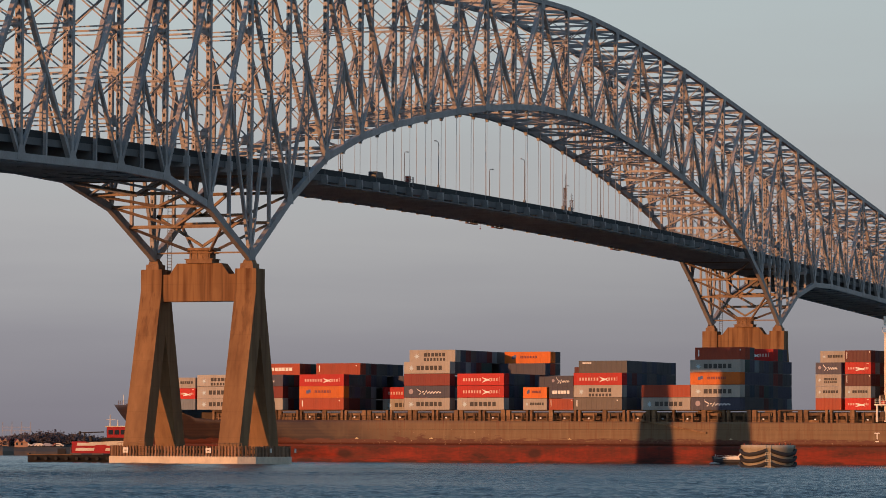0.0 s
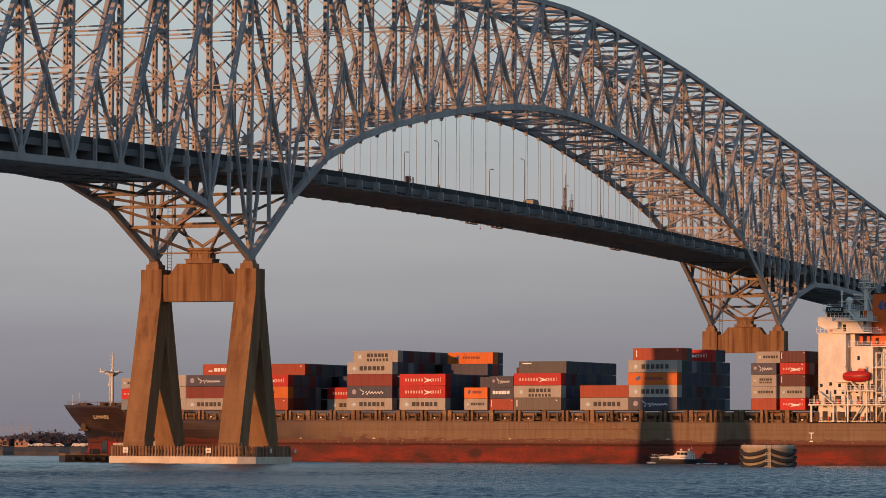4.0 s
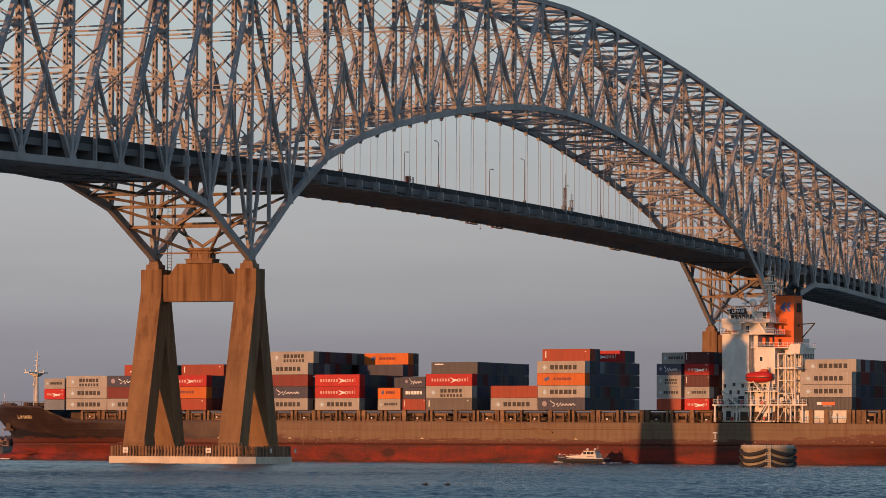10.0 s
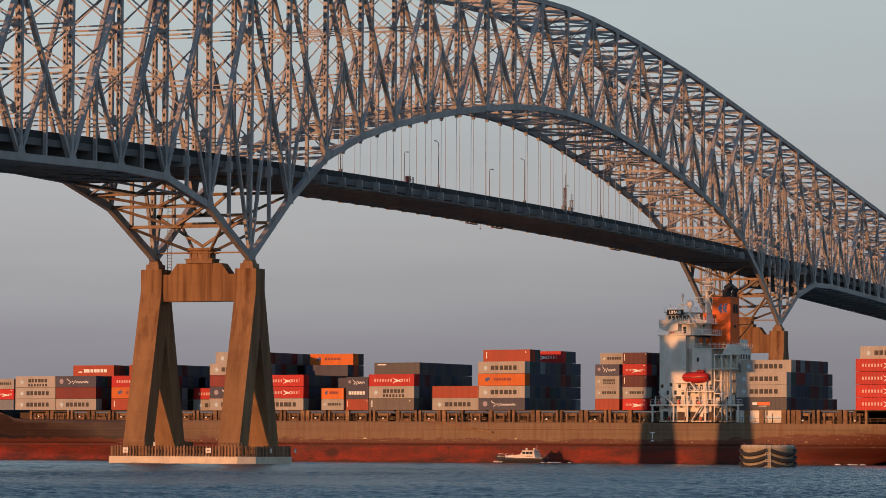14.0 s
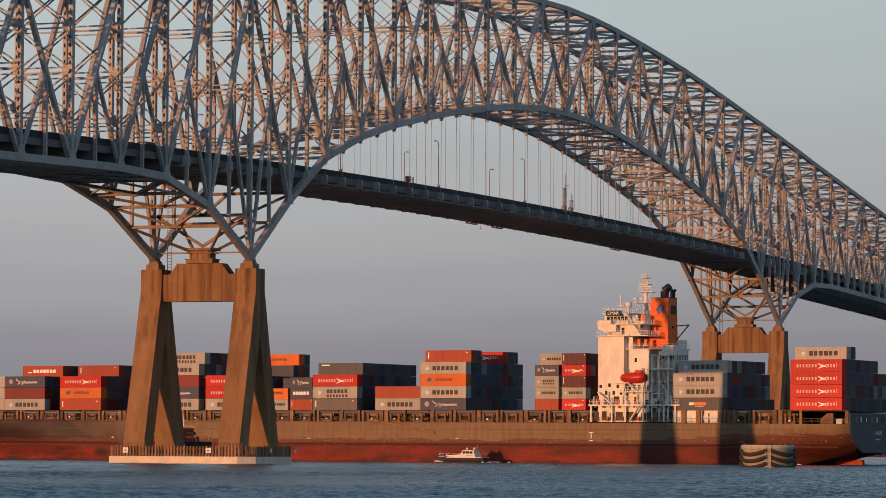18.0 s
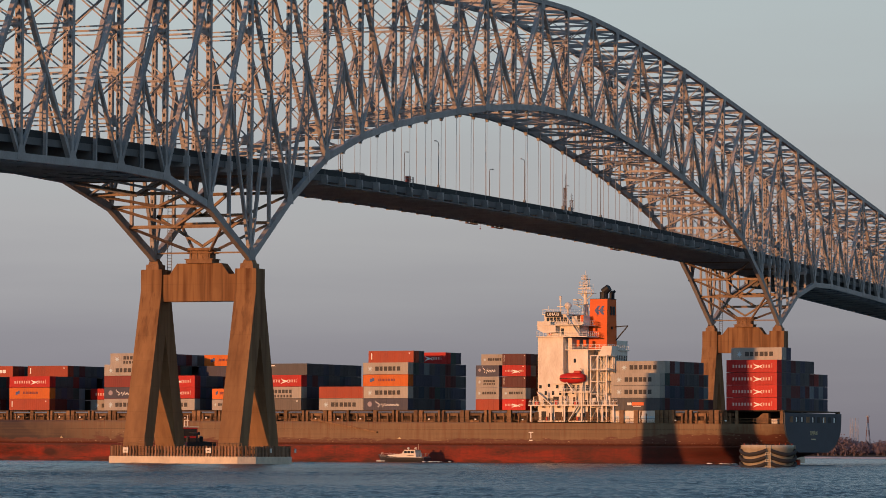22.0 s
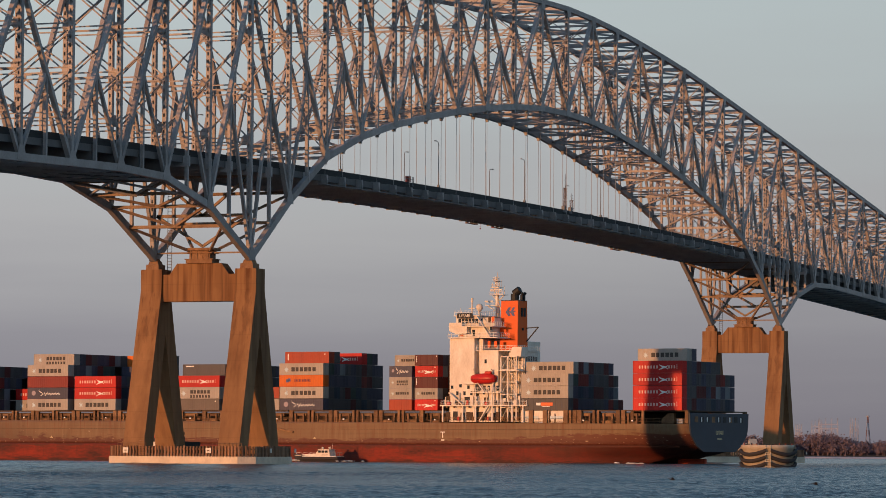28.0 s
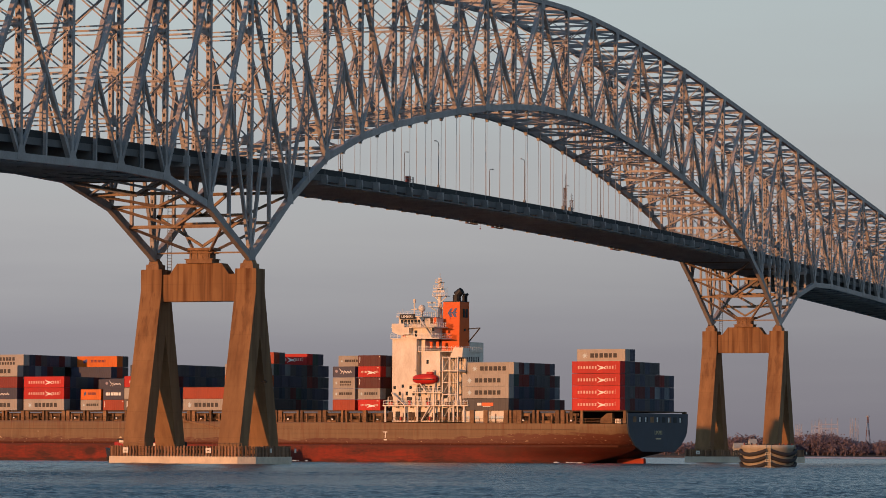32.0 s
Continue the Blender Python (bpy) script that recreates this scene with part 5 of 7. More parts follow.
def bars(name, rects, material):
    """One raised bar for each letter: a list of (part name, mesh)."""
    made = []
    for a, b, z0, z1 in rects:
        bm = bmesh.new()
        box(bm, a, b, -0.02, 0.06, z0, z1)
        me = bpy.data.meshes.new(name)
        bm.to_mesh(me)
        bm.free()
        me.materials.append(material)
        made.append((name, me))
    return made


def word(x, z, n, w, h, gap=0.14):
    """A row of n plain letter-sized bars of slightly uneven width."""
    return [(x + i * w, x + i * w + w * (1 - gap) * (1.0, 0.82, 0.92)[i % 3], z, z + h) for i in range(n)]


def swoosh(x, z, h, material):
    bm = bmesh.new()
    for sgn in (1, -1):
        pts = []
        for i in range(9):
            q = i / 8
            a = x + 2.2 * q
            c = z + h / 2 + sgn * (h * 0.36) * (2 * q - 1) * (0.3 + 0.7 * abs(2 * q - 1)) - 0.12 * h * sgn * (1 if sgn > 0 else 0.4)
            t = 0.04 + 0.13 * math.sin(math.pi * q)
            pts.append((a, c, t))
        y = -0.03 - 0.004 * sgn
        loft(bm, [[(a, y, c - t), (a, y, c + t), (a, 0.05, c + t), (a, 0.05, c - t)] for a, c, t in pts])
    bmesh.ops.recalc_face_normals(bm, faces=bm.faces)
    me = bpy.data.meshes.new("emblem")
    bm.to_mesh(me)
    bm.free()
    me.materials.append(material)
    return me


def star_mesh(x, z, r, material):
    """An eight-pointed star."""
    bm = bmesh.new()
    pts = []
    for i in range(16):
        q = r if i % 2 == 0 else r * 0.36
        pts.append((x + q * math.cos(math.pi * i / 8), z + q * math.sin(math.pi * i / 8)))
    loft(bm, [[(px, y, pz) for px, pz in pts] for y in (-0.02, 0.06)])
    bmesh.ops.recalc_face_normals(bm, faces=bm.faces)
    me = bpy.data.meshes.new("emblem")
    bm.to_mesh(me)
    bm.free()
    me.materials.append(material)
    return me


def round_mesh(x, z, r, material):
    bm = bmesh.new()
    tube(bm, (x, -0.02, z), (x, 0.06, z), r, n=16)
    me = bpy.data.meshes.new("emblem")
    bm.to_mesh(me)
    bm.free()
    me.materials.append(material)
    return me


def script_mesh(x, z, w, h, material):
    """A handwritten mark as one plain wavy ribbon with a tall first stroke."""
    bm = bmesh.new()

    def ribbon(pts, t):
        loft(bm, [[(a, y, c) for a, y, c in ((px, -0.02, pz - t), (px, -0.02, pz + t), (px, 0.06, pz + t), (px, 0.06, pz - t))] for px, pz in pts])
    first = [(x + w * (0.10 + 0.09 * math.sin(5.2 * q)), z + h * (0.02 + 0.98 * q)) for q in [i / 12 for i in range(13)]]
    ribbon(first, 0.09)
    wave = []
    for i in range(57):
        q = i / 56
        rise = (0.13 + (0.22 if 0.08 < q < 0.2 else 0.0) + 0.04 * math.sin(31 * q)) * math.sin(2 * math.pi * 6 * q)
        wave.append((x + w * (0.24 + 0.76 * q + 0.10 * rise), z + h * (0.32 + rise)))
    ribbon(wave, 0.11)
    bmesh.ops.recalc_face_normals(bm, faces=bm.faces)
    me = bpy.data.meshes.new("lettering")
    bm.to_mesh(me)
    bm.free()
    me.materials.append(material)
    return me


def liveries():
    """Meshes of the painted markings: for each livery and length, a list of (part name, mesh)."""
    L = {}
    for big in (True, False):
        k = 1.0 if big else 0.52
        z = 0.72 if big else 0.95
        h = 1.05 if big else 0.62
        x = 3.35 if big else 1.75
        L["star", big] = bars("letter", word(x, z + 0.08, 6, 1.17 * k, h * 0.95, gap=0.2), INK) + [("emblem", star_mesh(1.95 * k if big else 0.95, z + h / 2, 0.75 if big else 0.42, STAR))]
        L["star2", big] = bars("letter", word(x + 0.5 * k, z + 0.45 * h, 6, 0.98 * k, h * 0.8, gap=0.2) + word(x + 0.5 * k, z - 0.5 * h, 7, 0.85 * k, h * 0.62, gap=0.34), INK) + [("emblem", star_mesh(1.95 * k if big else 0.95, z + h / 2, 0.75 if big else 0.42, STAR))]
        L["swoosh", big] = bars("letter", word(1.5 * k, 0.98, 7, 0.72 * k, 0.66 * (1 if big else 0.7), gap=0.45) + word(8.8 * k, 0.98, 3, 0.68 * k, 0.66 * (1 if big else 0.7), gap=0.45) + ([(10.9, 11.0, 0.9, 1.9)] if big else [(5.1, 5.6, 2.1, 2.3)]), SIGNPINK) + [("emblem", swoosh(6.5 if big else 2.5, 0.62, 1.35 if big else 0.9, SIGNWHITE))]
        L["lloyd", big] = bars("letter", word(4.2 * k, 1.15, 11, 0.42 * k, 0.6, gap=0.3), mat("lettering_maroon", (0.16, 0.04, 0.05), 0.6)) + bars("emblem", [(1.9 * k, 2.6 * k, 1.0, 1.75), (2.5 * k, 3.1 * k, 1.2, 1.95)], BLUE)
        L["script", big] = [("lettering", script_mesh(3.4 * k, 0.75, 6.4 * k, 1.45, SIGNWHITE)), ("emblem", round_mesh(1.9 * k, 1.4, 0.5 * k + 0.1, mat("emblem_pale", (0.30, 0.25, 0.28), 0.5)))]
        L["arc", big] = bars("letter", word(0.7 * k + 0.4, 1.0, 6, 1.45 * k, 0.75), SIGNWHITE)
        L["patch", big] = bars("emblem", [(5.2 * k, 8.2 * k, 1.05, 1.75)], mat("patch_orange", (0.75, 0.13, 0.03), 0.5)) + bars("letter", [(4.0 * k, 5.1 * k, 1.1, 1.7), (5.5 * k, 7.5 * k, 0.8, 0.92)], SIGNWHITE)
        L["mark", big] = bars("letter", [(0.75 * k, 1.0 * k, 0.75, 2.2), (10.9 * k, 11.2 * k, 2.0, 2.25)], SIGNWHITE)
        L["band", big] = bars("letter", [(0.9 * k, 3.2 * k, 2.1, 2.35)], SIGNWHITE)
        L["line", big] = bars("letter", word(3.2 * k, 0.95, 7, 1.0 * k, 0.8) + [(1.6 * k, 2.7 * k, 0.9, 1.2)], SIGNWHITE)
    return L


LIVERY = liveries()
BODY, DOOR = {}, {}
INNER = ["navy", "slate", "blue", "maroon", "slate", "slate", "navy", "slate", "green", "slate", "navy", "maroon", "steel", "navy", "brown"]


def container(s, w, z, long, paint, livery="", doors=True):
    length = BOX_L40 if long else BOX_L20
    if (long, paint) not in BODY:
        BODY[long, paint] = body_mesh(length, paint)
    if (long, paint) not in DOOR:
        DOOR[long, paint] = door_mesh(paint, BOX_H if long else LOW_H)
    at = Matrix.Translation((s, w, z))
    ob = new("shipping_container", BODY[long, paint])
    ob.matrix_basis = ship_pose(0) @ at
    label = BOXLABEL[paint] + (", long, in a stack on deck" if long else ", short, in a stack on deck")
    tagged(ob, label, "container", "containers on the ship")
    ob["stow"] = (s, w, z)
    if doors:
        for y in (0.14, 1.235):
            shared("door_leaf", DOOR[long, paint], ob, Matrix.Translation((length, y, 0)))
    if livery:
        for name, me in LIVERY[livery, long]:
            shared(name, me, ob, Matrix.Identity(4))
    MOVERS.append(ob)
    return ob


COL = 2.50


def base_z(s):
    return 12.03 - 0.001 * s


def bay(s, long, port, heights, first=0, seed=0):
    BAYS.append((s, long, port, heights, first, seed))


def stow_bays():
    """Set the boxes that show; the hidden lids of the inner stacks are one joined mesh."""
    lids = bmesh.new()
    for i, (s, long, port, heights, first, seed) in enumerate(BAYS):
        rnd = random.Random(seed)
        z0 = base_z(s)
        tall = BOX_H if long else LOW_H
        end = s + (BOX_L40 if long else BOX_L20)
        aft = BAYS[i + 1] if i + 1 < len(BAYS) and BAYS[i + 1][0] - end < 3.5 else None
        for j, n in enumerate(heights):
            for k in range(n):
                paint, livery = port[k] if j == first and k < len(port) else (rnd.choice(INNER), "")
                paint, livery = OVERRIDE.get(s, {}).get((j, k), (paint, livery))
                side = j == 0 or heights[j - 1] <= k
                behind = aft is None or (aft[3][j] if j < len(aft[3]) else 0) <= k
                if side or behind:
                    container(s, j * COL, z0 + k * tall, long, paint, livery, behind)
                elif k == n - 1 or j == len(heights) - 1:
                    box(lids, s, end, j * COL, j * COL + BOX_W, z0 + k * tall, z0 + (k + 1) * tall - 0.07)
    ob = part("container_stack", lids, BOXMAT["slate"], at=ship_pose(0))
    tagged(ob, "inner rows of dark steel shipping containers on deck", "container", kind="stuff")
    MOVERS.append(ob)


BAYS = []
OVERRIDE = {
    -32.7: {(9, 4): ("orange", "lloyd"), (9, 3): ("rust", ""), (9, 2): ("green", "band")},
    -75.4: {(3, 3): ("rust", "mark")},
    -92.2: {(3, 3): ("rust", "line")},
    -61.5: {(6, 1): ("red", "swoosh"), (6, 0): ("grey", "star")},
    26.5: {(1, 4): ("rust", "mark"), (7, 4): ("red", "swoosh")},
    -46.9: {(1, 4): ("grey", "star2")},
    -2.6: {(1, 3): ("slate", "band")},
    91.5: {(1, 3): ("grey", "star")},
    120.0: {(1, 4): ("grey", "star")},
    56.7: {(1, 4): ("grey", "star")}}
bay(-110.8, False, [("steel", ""), ("red", "swoosh"), ("grey", "star")], [3, 3, 3, 2, 2, 2, 2, 2, 2], seed=1)
bay(-104.2, True, [("grey", "star"), ("grey", "star"), ("grey", "star2")], [3, 3, 3, 3, 3, 3, 3, 3, 3, 3, 3], seed=2)
bay(-92.2, True, [("grey", "star"), ("brown", ""), ("navy", "script")], [3, 3, 3, 4, 4, 4, 4, 4, 4, 4, 4], seed=3)
bay(-75.4, True, [("rust", "mark"), ("orange", "lloyd"), ("red", "swoosh")], [3, 3, 3, 4, 4, 4, 4, 4, 4, 4, 4], seed=4)
bay(-61.5, True, [], [0, 0, 0, 0, 0, 0, 2, 2, 3, 3, 3, 3], first=6, seed=5)
bay(-46.9, True, [("grey", "star"), ("navy", "script"), ("brown", ""), ("grey", "star")], [4, 5, 5, 5, 5, 5, 5, 5, 5, 5, 5], seed=6)
bay(-32.7, True, [("grey", "star"), ("red", "swoosh"), ("red", "swoosh")], [3, 3, 3, 3, 3, 3, 3, 3, 4, 5, 5], seed=7)
bay(-15.5, False, [("grey", "star"), ("orange", "lloyd")], [2, 2, 2, 3, 3, 3, 3, 3, 3, 3, 4], seed=8)
bay(-8.8, False, [("rust", "mark"), ("navy", "arc"), ("navy", "script")], [3, 3, 3, 3, 3, 3, 3, 3, 3, 3, 4], seed=9)
bay(-2.6, True, [("stone", "mark"), ("grey", "star2"), ("red", "swoosh")], [3, 4, 4, 4, 4, 4, 4, 4, 4, 4, 4], seed=10)
bay(14.5, True, [("grey", "star"), ("rust", "")], [2, 2, 2, 2, 2, 2, 2, 2, 2, 2, 2], seed=11)
bay(26.5, True, [("navy", "script"), ("grey", "star"), ("orange", "lloyd"), ("grey", "star")], [4, 5, 5, 4, 4, 4, 4, 5, 5, 5, 4], seed=12)
bay(56.7, False, [("rust", ""), ("grey", "star"), ("grey", "star2"), ("navy", "script")], [4, 5, 5, 5, 5, 5, 5, 5, 5, 5, 5], seed=13)
bay(63.6, False, [("red", "swoosh"), ("grey", "star"), ("maroon", "mark"), ("red", "swoosh"), ("maroon", "mark")], [5, 5, 5, 5, 5, 5, 5, 5, 5, 5, 5], seed=14)
bay(91.5, True, [("slate", "patch"), ("grey", "star"), ("grey", "star")], [3, 4, 4, 4, 4, 4, 4, 4, 4, 3, 1], seed=15)
bay(120.0, True, [("red", "swoosh")] * 4, [4, 5, 5, 4, 4, 4, 4, 4, 3, 3, 3], seed=16)
stow_bays()
# a pair of white boxes below the stack behind the house
for s0 in (91.4, 97.7):
    bm = bmesh.new()
    box(bm, s0, s0 + 5.6, 0.3, 2.7, 9.2, 11.85)
    ob = part("reefer_plant", bm, WHITE, SHIP, "white machinery box with faded lettering")
    for a, b, c, d in word(s0 + 1.2, 9.9, 5, 0.7, 0.7):
        b2 = bmesh.new()
        box(b2, a, b, 0.27, 0.32, c, d)
        part("letter", b2, STAR, ob)
for s0 in (93.6, 97.2, 102.5, 106.0):
    block("lashing_post", s0, s0 + 1.1, -0.1, 0.9, 9.0, 11.95, TAN, SHIP)


# ------------------------------------------------------------------ on the deck of the bridge
GALV = mat("galvanised_pole", (0.14, 0.14, 0.14), 0.6)
MASTSTEEL = mat("mast_steel", (0.10, 0.06, 0.05), 0.7)
RUSTRED = weathered("rusty_red", (0.35, 0.06, 0.03), (0.14, 0.04, 0.03), 1.0, 0.7)


def make_lamp(x, y, toward):
    """A tall street lamp with a short arm, on the bridge parapet."""
    z = deck_z(x) + 0.8
    h = 9.4
    lamp = thing("street_lamp", "slender grey street lamp on the bridge parapet", "street lamp", "lamps along the bridge", at=pose(x, y, z))
    bm = bmesh.new()
    tube(bm, (0, 0, 0), (0, 0, h), 0.11, 0.08)
    tube(bm, (0, 0, h), (-0.35 * toward, 0, h + 0.55), 0.08, 0.07)
    part("pole", bm, GALV, lamp)
    bm = bmesh.new()
    tube(bm, (-0.35 * toward, 0, h + 0.55), (-1.7 * toward, 0, h + 0.7), 0.07, 0.06)
    part("arm", bm, GALV, lamp)
    bm = bmesh.new()
    box(bm, -2.0 * toward - 0.4, -2.0 * toward + 0.4, -0.16, 0.16, h + 0.6, h + 0.78)
    part("lamp_head", bm, GALV, lamp)
    bm = bmesh.new()
    box(bm, -0.25, 0.25, -0.25, 0.25, -0.2, 0.6)
    part("base", bm, GALV, lamp)


for n in range(-3, 9):
    make_lamp((5.68 + 3.0 * n) * PANEL, 1.45, 1)
    make_lamp((6.95 + 3.0 * n) * PANEL, WIDE - 1.45, -1)


def make_signal_stand(x):
    z = deck_z(x) + 0.85
    stand = thing("signal_stand", "rust-red caged signal cabinet on the bridge rail", "signal stand", at=pose(x, 0.9, z))
    bm = bmesh.new()
    box(bm, -0.55, 0.55, -0.4, 0.4, 0.0, 1.25)
    part("cabinet", bm, RUSTRED, stand)
    bm = bmesh.new()
    for a in (-2.4, -1.2, 1.2, 2.0):
        beam(bm, (a, -0.5, -0.8), (a, -0.5, 1.1), 0.09, 0.09, (1, 0, 0))
    for zz in (0.1, 0.6, 1.1):
        beam(bm, (-2.4, -0.5, zz), (2.0, -0.5, zz), 0.08, 0.08)
    part("cage", bm, GALV, stand)
    bm = bmesh.new()
    box(bm, -2.4, 2.0, -0.7, 0.6, -1.6, -1.45)
    part("platform", bm, DECK_STEEL, stand)


make_signal_stand(84.6)


def make_navigation_mast(x, h, name, label):
    z = deck_z(x) + 0.8
    mast = thing(name, label, "mast", at=pose(x, 0.9, z))
    bm = bmesh.new()
    for dx, dy in ((-0.4, -0.4), (0.4, -0.4), (0.4, 0.4), (-0.4, 0.4)):
        beam(bm, (dx * 0.8, dy * 0.8, -0.6), (dx * 0.4, dy * 0.4, h * 0.62), 0.08, 0.08, (1, 0, 0))
    for i in range(7):
        q = h * 0.62 * i / 7
        beam(bm, (-0.4, -0.4, q), (0.35, -0.35, q + h * 0.085), 0.05, 0.05, (0, 1, 0))
        beam(bm, (-0.4, -0.4, q), (-0.35, 0.35, q + h * 0.085), 0.05, 0.05, (1, 0, 0))
    part("lattice", bm, MASTSTEEL, mast)
    bm = bmesh.new()
    tube(bm, (0, 0, h * 0.6), (0, 0, h), 0.08, 0.05)
    beam(bm, (-0.9, 0, h * 0.82), (0.9, 0, h * 0.9), 0.08, 0.08)
    beam(bm, (-0.2, 0, h * 0.72), (1.0, 0, h * 0.74), 0.08, 0.08)
    part("aerial", bm, GALV, mast)
    bm = bmesh.new()
    box(bm, -1.6, -0.7, -0.4, 0.4, -0.6, 0.9)
    part("equipment_box", bm, GALV, mast)
    bm = bmesh.new()
    tube(bm, (-1.4, 0, 0.6), (-1.4, 0, h * 0.62), 0.06)
    part("whip_aerial", bm, GALV, mast)


make_navigation_mast(185.7, 8.6, "radio_mast", "red-lit lattice radio mast on the bridge edge")
make_navigation_mast(190.4, 4.4, "signal_mast", "short signal mast on the bridge edge")


def make_traveller_rails():
    """Walkways slung below the deck on the far side."""
    for k in (9.3, 10.25, 15.15):
        x = k * PANEL
        z = deck_z(x) - 2.95
        w = thing("maintenance_walkway", "short steel maintenance walkway slung under the deck", "walkway", "walkways under the deck", at=pose(x, WIDE - 1.4, z))
        bm = bmesh.new()
        box(bm, -3.2, 3.2, -0.4, 0.4, -0.2, -0.05)
        part("floor_plate", bm, RUSTRED, w)
        for a in (-3.0, 0, 3.0):
            bm = bmesh.new()
            box(bm, a - 0.05, a + 0.05, -0.4, 0.4, -0.1, 0.75)
            part("hanger", bm, GALV, w)
    bm = bmesh.new()
    x = 9.75 * PANEL
    tube(bm, (x, WIDE - 0.5, deck_z(x) - 3.7), (x, WIDE - 0.5, deck_z(x) - 2.4), 0.04)
    tube(bm, (x, WIDE - 0.5, deck_z(x) - 3.9), (x, WIDE - 0.5, deck_z(x) - 3.6), 0.16)
    tagged(part("clearance_light", bm, RUSTRED), "small lamp hanging under the bridge deck", "navigation light")


make_traveller_rails()

# road vehicles
ROAD = []
CARGLASS = mat("tinted_glass", (0.02, 0.02, 0.022), 0.35)


def make_vehicle(name, label, paint, length, height, tail):
    car = thing(name, label, "vehicle", "vehicles on the bridge")
    m = weathered(name + "_paint", paint, tuple(c * 0.6 for c in paint), 1.0, 0.35)
    bm = bmesh.new()
    hl = length / 2
    roof = height
    prof = [(-hl, 0.35), (hl, 0.35), (hl, 0.85), (hl * 0.55, 1.0), (hl * 0.3, roof), (-hl * (0.95 if tail else 0.5), roof), (-hl, 1.0 if not tail else roof * 0.9)]
    loft(bm, [[(x, y, z) for x, z in prof] for y in (-0.9, 0.9)])
    bmesh.ops.recalc_face_normals(bm, faces=bm.faces)
    part("body", bm, m, car)
    bm = bmesh.new()
    box(bm, -hl * 0.5, hl * 0.28, -0.92, 0.92, 1.02, roof - 0.12)
    part("side_glass", bm, CARGLASS, car)
    for x in (-hl * 0.62, hl * 0.62):
        for y in (-0.85, 0.85):
            bm = bmesh.new()
            tube(bm, (x, y - 0.12, 0.34), (x, y + 0.12, 0.34), 0.34, n=12)
            part("wheel", bm, BLACK, car)
    return car


ROAD.append((make_vehicle("dark_van", "dark delivery van driving across the bridge", (0.05, 0.05, 0.06), 5.6, 2.4, True), 4.0,
             ((0, 75), (2, 123.6), (4, 172), (6, 220), (10, 317), (14, 412), (17, 480), (20, 535), (24, 566), (32, 574))))
PLATOON = ((0, -206), (6, -198), (10, -178), (14, -121), (17, -69), (20, 1), (23, 79), (25, 131.5), (28, 212), (32, 314))
ROAD.append((make_vehicle("pickup_truck", "silver pickup truck driving across the bridge", (0.10, 0.10, 0.105), 5.2, 1.5, False), 4.0, PLATOON))
ROAD.append((make_vehicle("grey_van", "small grey van driving across the bridge", (0.10, 0.10, 0.10), 5.2, 1.75, True), 5.0, tuple((t, x + 14.5) for t, x in PLATOON)))

# ------------------------------------------------------------------ protective dolphin
DOLPHIN_C = weathered("dolphin_concrete", (0.44, 0.38, 0.29), (0.22, 0.17, 0.12), 0.6, 0.85, streak=0.6, bump=0.3)
RUBBER = weathered("black_rubber", (0.025, 0.023, 0.022), (0.05, 0.04, 0.035), 1.5, 0.75)


def make_dolphin(x, y, r, top):
    turn = math.atan2(EYE.y - y, EYE.x - x)
    d = thing("mooring_dolphin", "round pale concrete dolphin hung with black rubber fenders", "dolphin", at=pose(x, y, 0))
    bm = bmesh.new()
    n = 40
    loft(bm, [[(q * math.cos(2 * math.pi * i / n), q * math.sin(2 * math.pi * i / n), z) for i in range(n)] for z, q in ((-3, r), (top - 0.75, r), (top - 0.7, r + 0.12), (top - 0.1, r + 0.12), (top, r))])
    for f in bm.faces:
        f.smooth = len(f.verts) == 4
    part("drum", bm, DOLPHIN_C, d)
    for q in range(4):
        a0 = turn + math.pi / 2 * q + radians(5)
        a1 = turn + math.pi / 2 * (q + 1) - radians(5)
        for z0 in (3.05, 1.85, 0.7):
            bm = bmesh.new()
            pts = []
            for i in range(15):
                t = i / 14
                a = a0 + (a1 - a0) * t
                pts.append(Vector(((r + 0.28) * math.cos(a), (r + 0.28) * math.sin(a), z0 - 0.75 * (1 - (2 * t - 1) ** 2))))
            rings = []
            for i, p in enumerate(pts):
                out = Vector((p.x, p.y, 0)).normalized()
                rings.append([p + out * (0.34 * math.cos(b)) + Vector((0, 0, 0.36 * math.sin(b))) for b in [2 * math.pi * j / 8 for j in range(8)]])
            loft(bm, rings)
            bmesh.ops.recalc_face_normals(bm, faces=bm.faces)
            part("rubber_fender", bm, RUBBER, d)
        bm = bmesh.new()
        a = turn + math.pi / 2 * q
        c, s = math.cos(a), math.sin(a)
        for k in range(9):
            z = 0.2 + k * 0.42
            beam(bm, ((r + 0.2) * c - 0.45 * s, (r + 0.2) * s + 0.45 * c, z), ((r + 0.2) * c + 0.45 * s, (r + 0.2) * s - 0.45 * c, z), 0.12, 0.12)
        for e in (-0.45, 0.45):
            beam(bm, ((r + 0.2) * c - e * s, (r + 0.2) * s + e * c, 0), ((r + 0.2) * c - e * s, (r + 0.2) * s + e * c, 4.0), 0.14, 0.14, (1, 0, 0))
        part("boarding_ladder", bm, DOLPHIN_C, d)
    rnd = random.Random(4)
    for i in range(26):
        a = 2 * math.pi * i / 26 + rnd.uniform(-0.05, 0.05)
        bm = bmesh.new()
        h = rnd.uniform(0.15, 0.4)
        tube(bm, ((r - 0.3) * math.cos(a), (r - 0.3) * math.sin(a), top), ((r - 0.3) * math.cos(a), (r - 0.3) * math.sin(a), top + h), 0.12, 0.1)
        part("stud", bm, BLACK if i % 4 else RUSTRED, d)
    return d


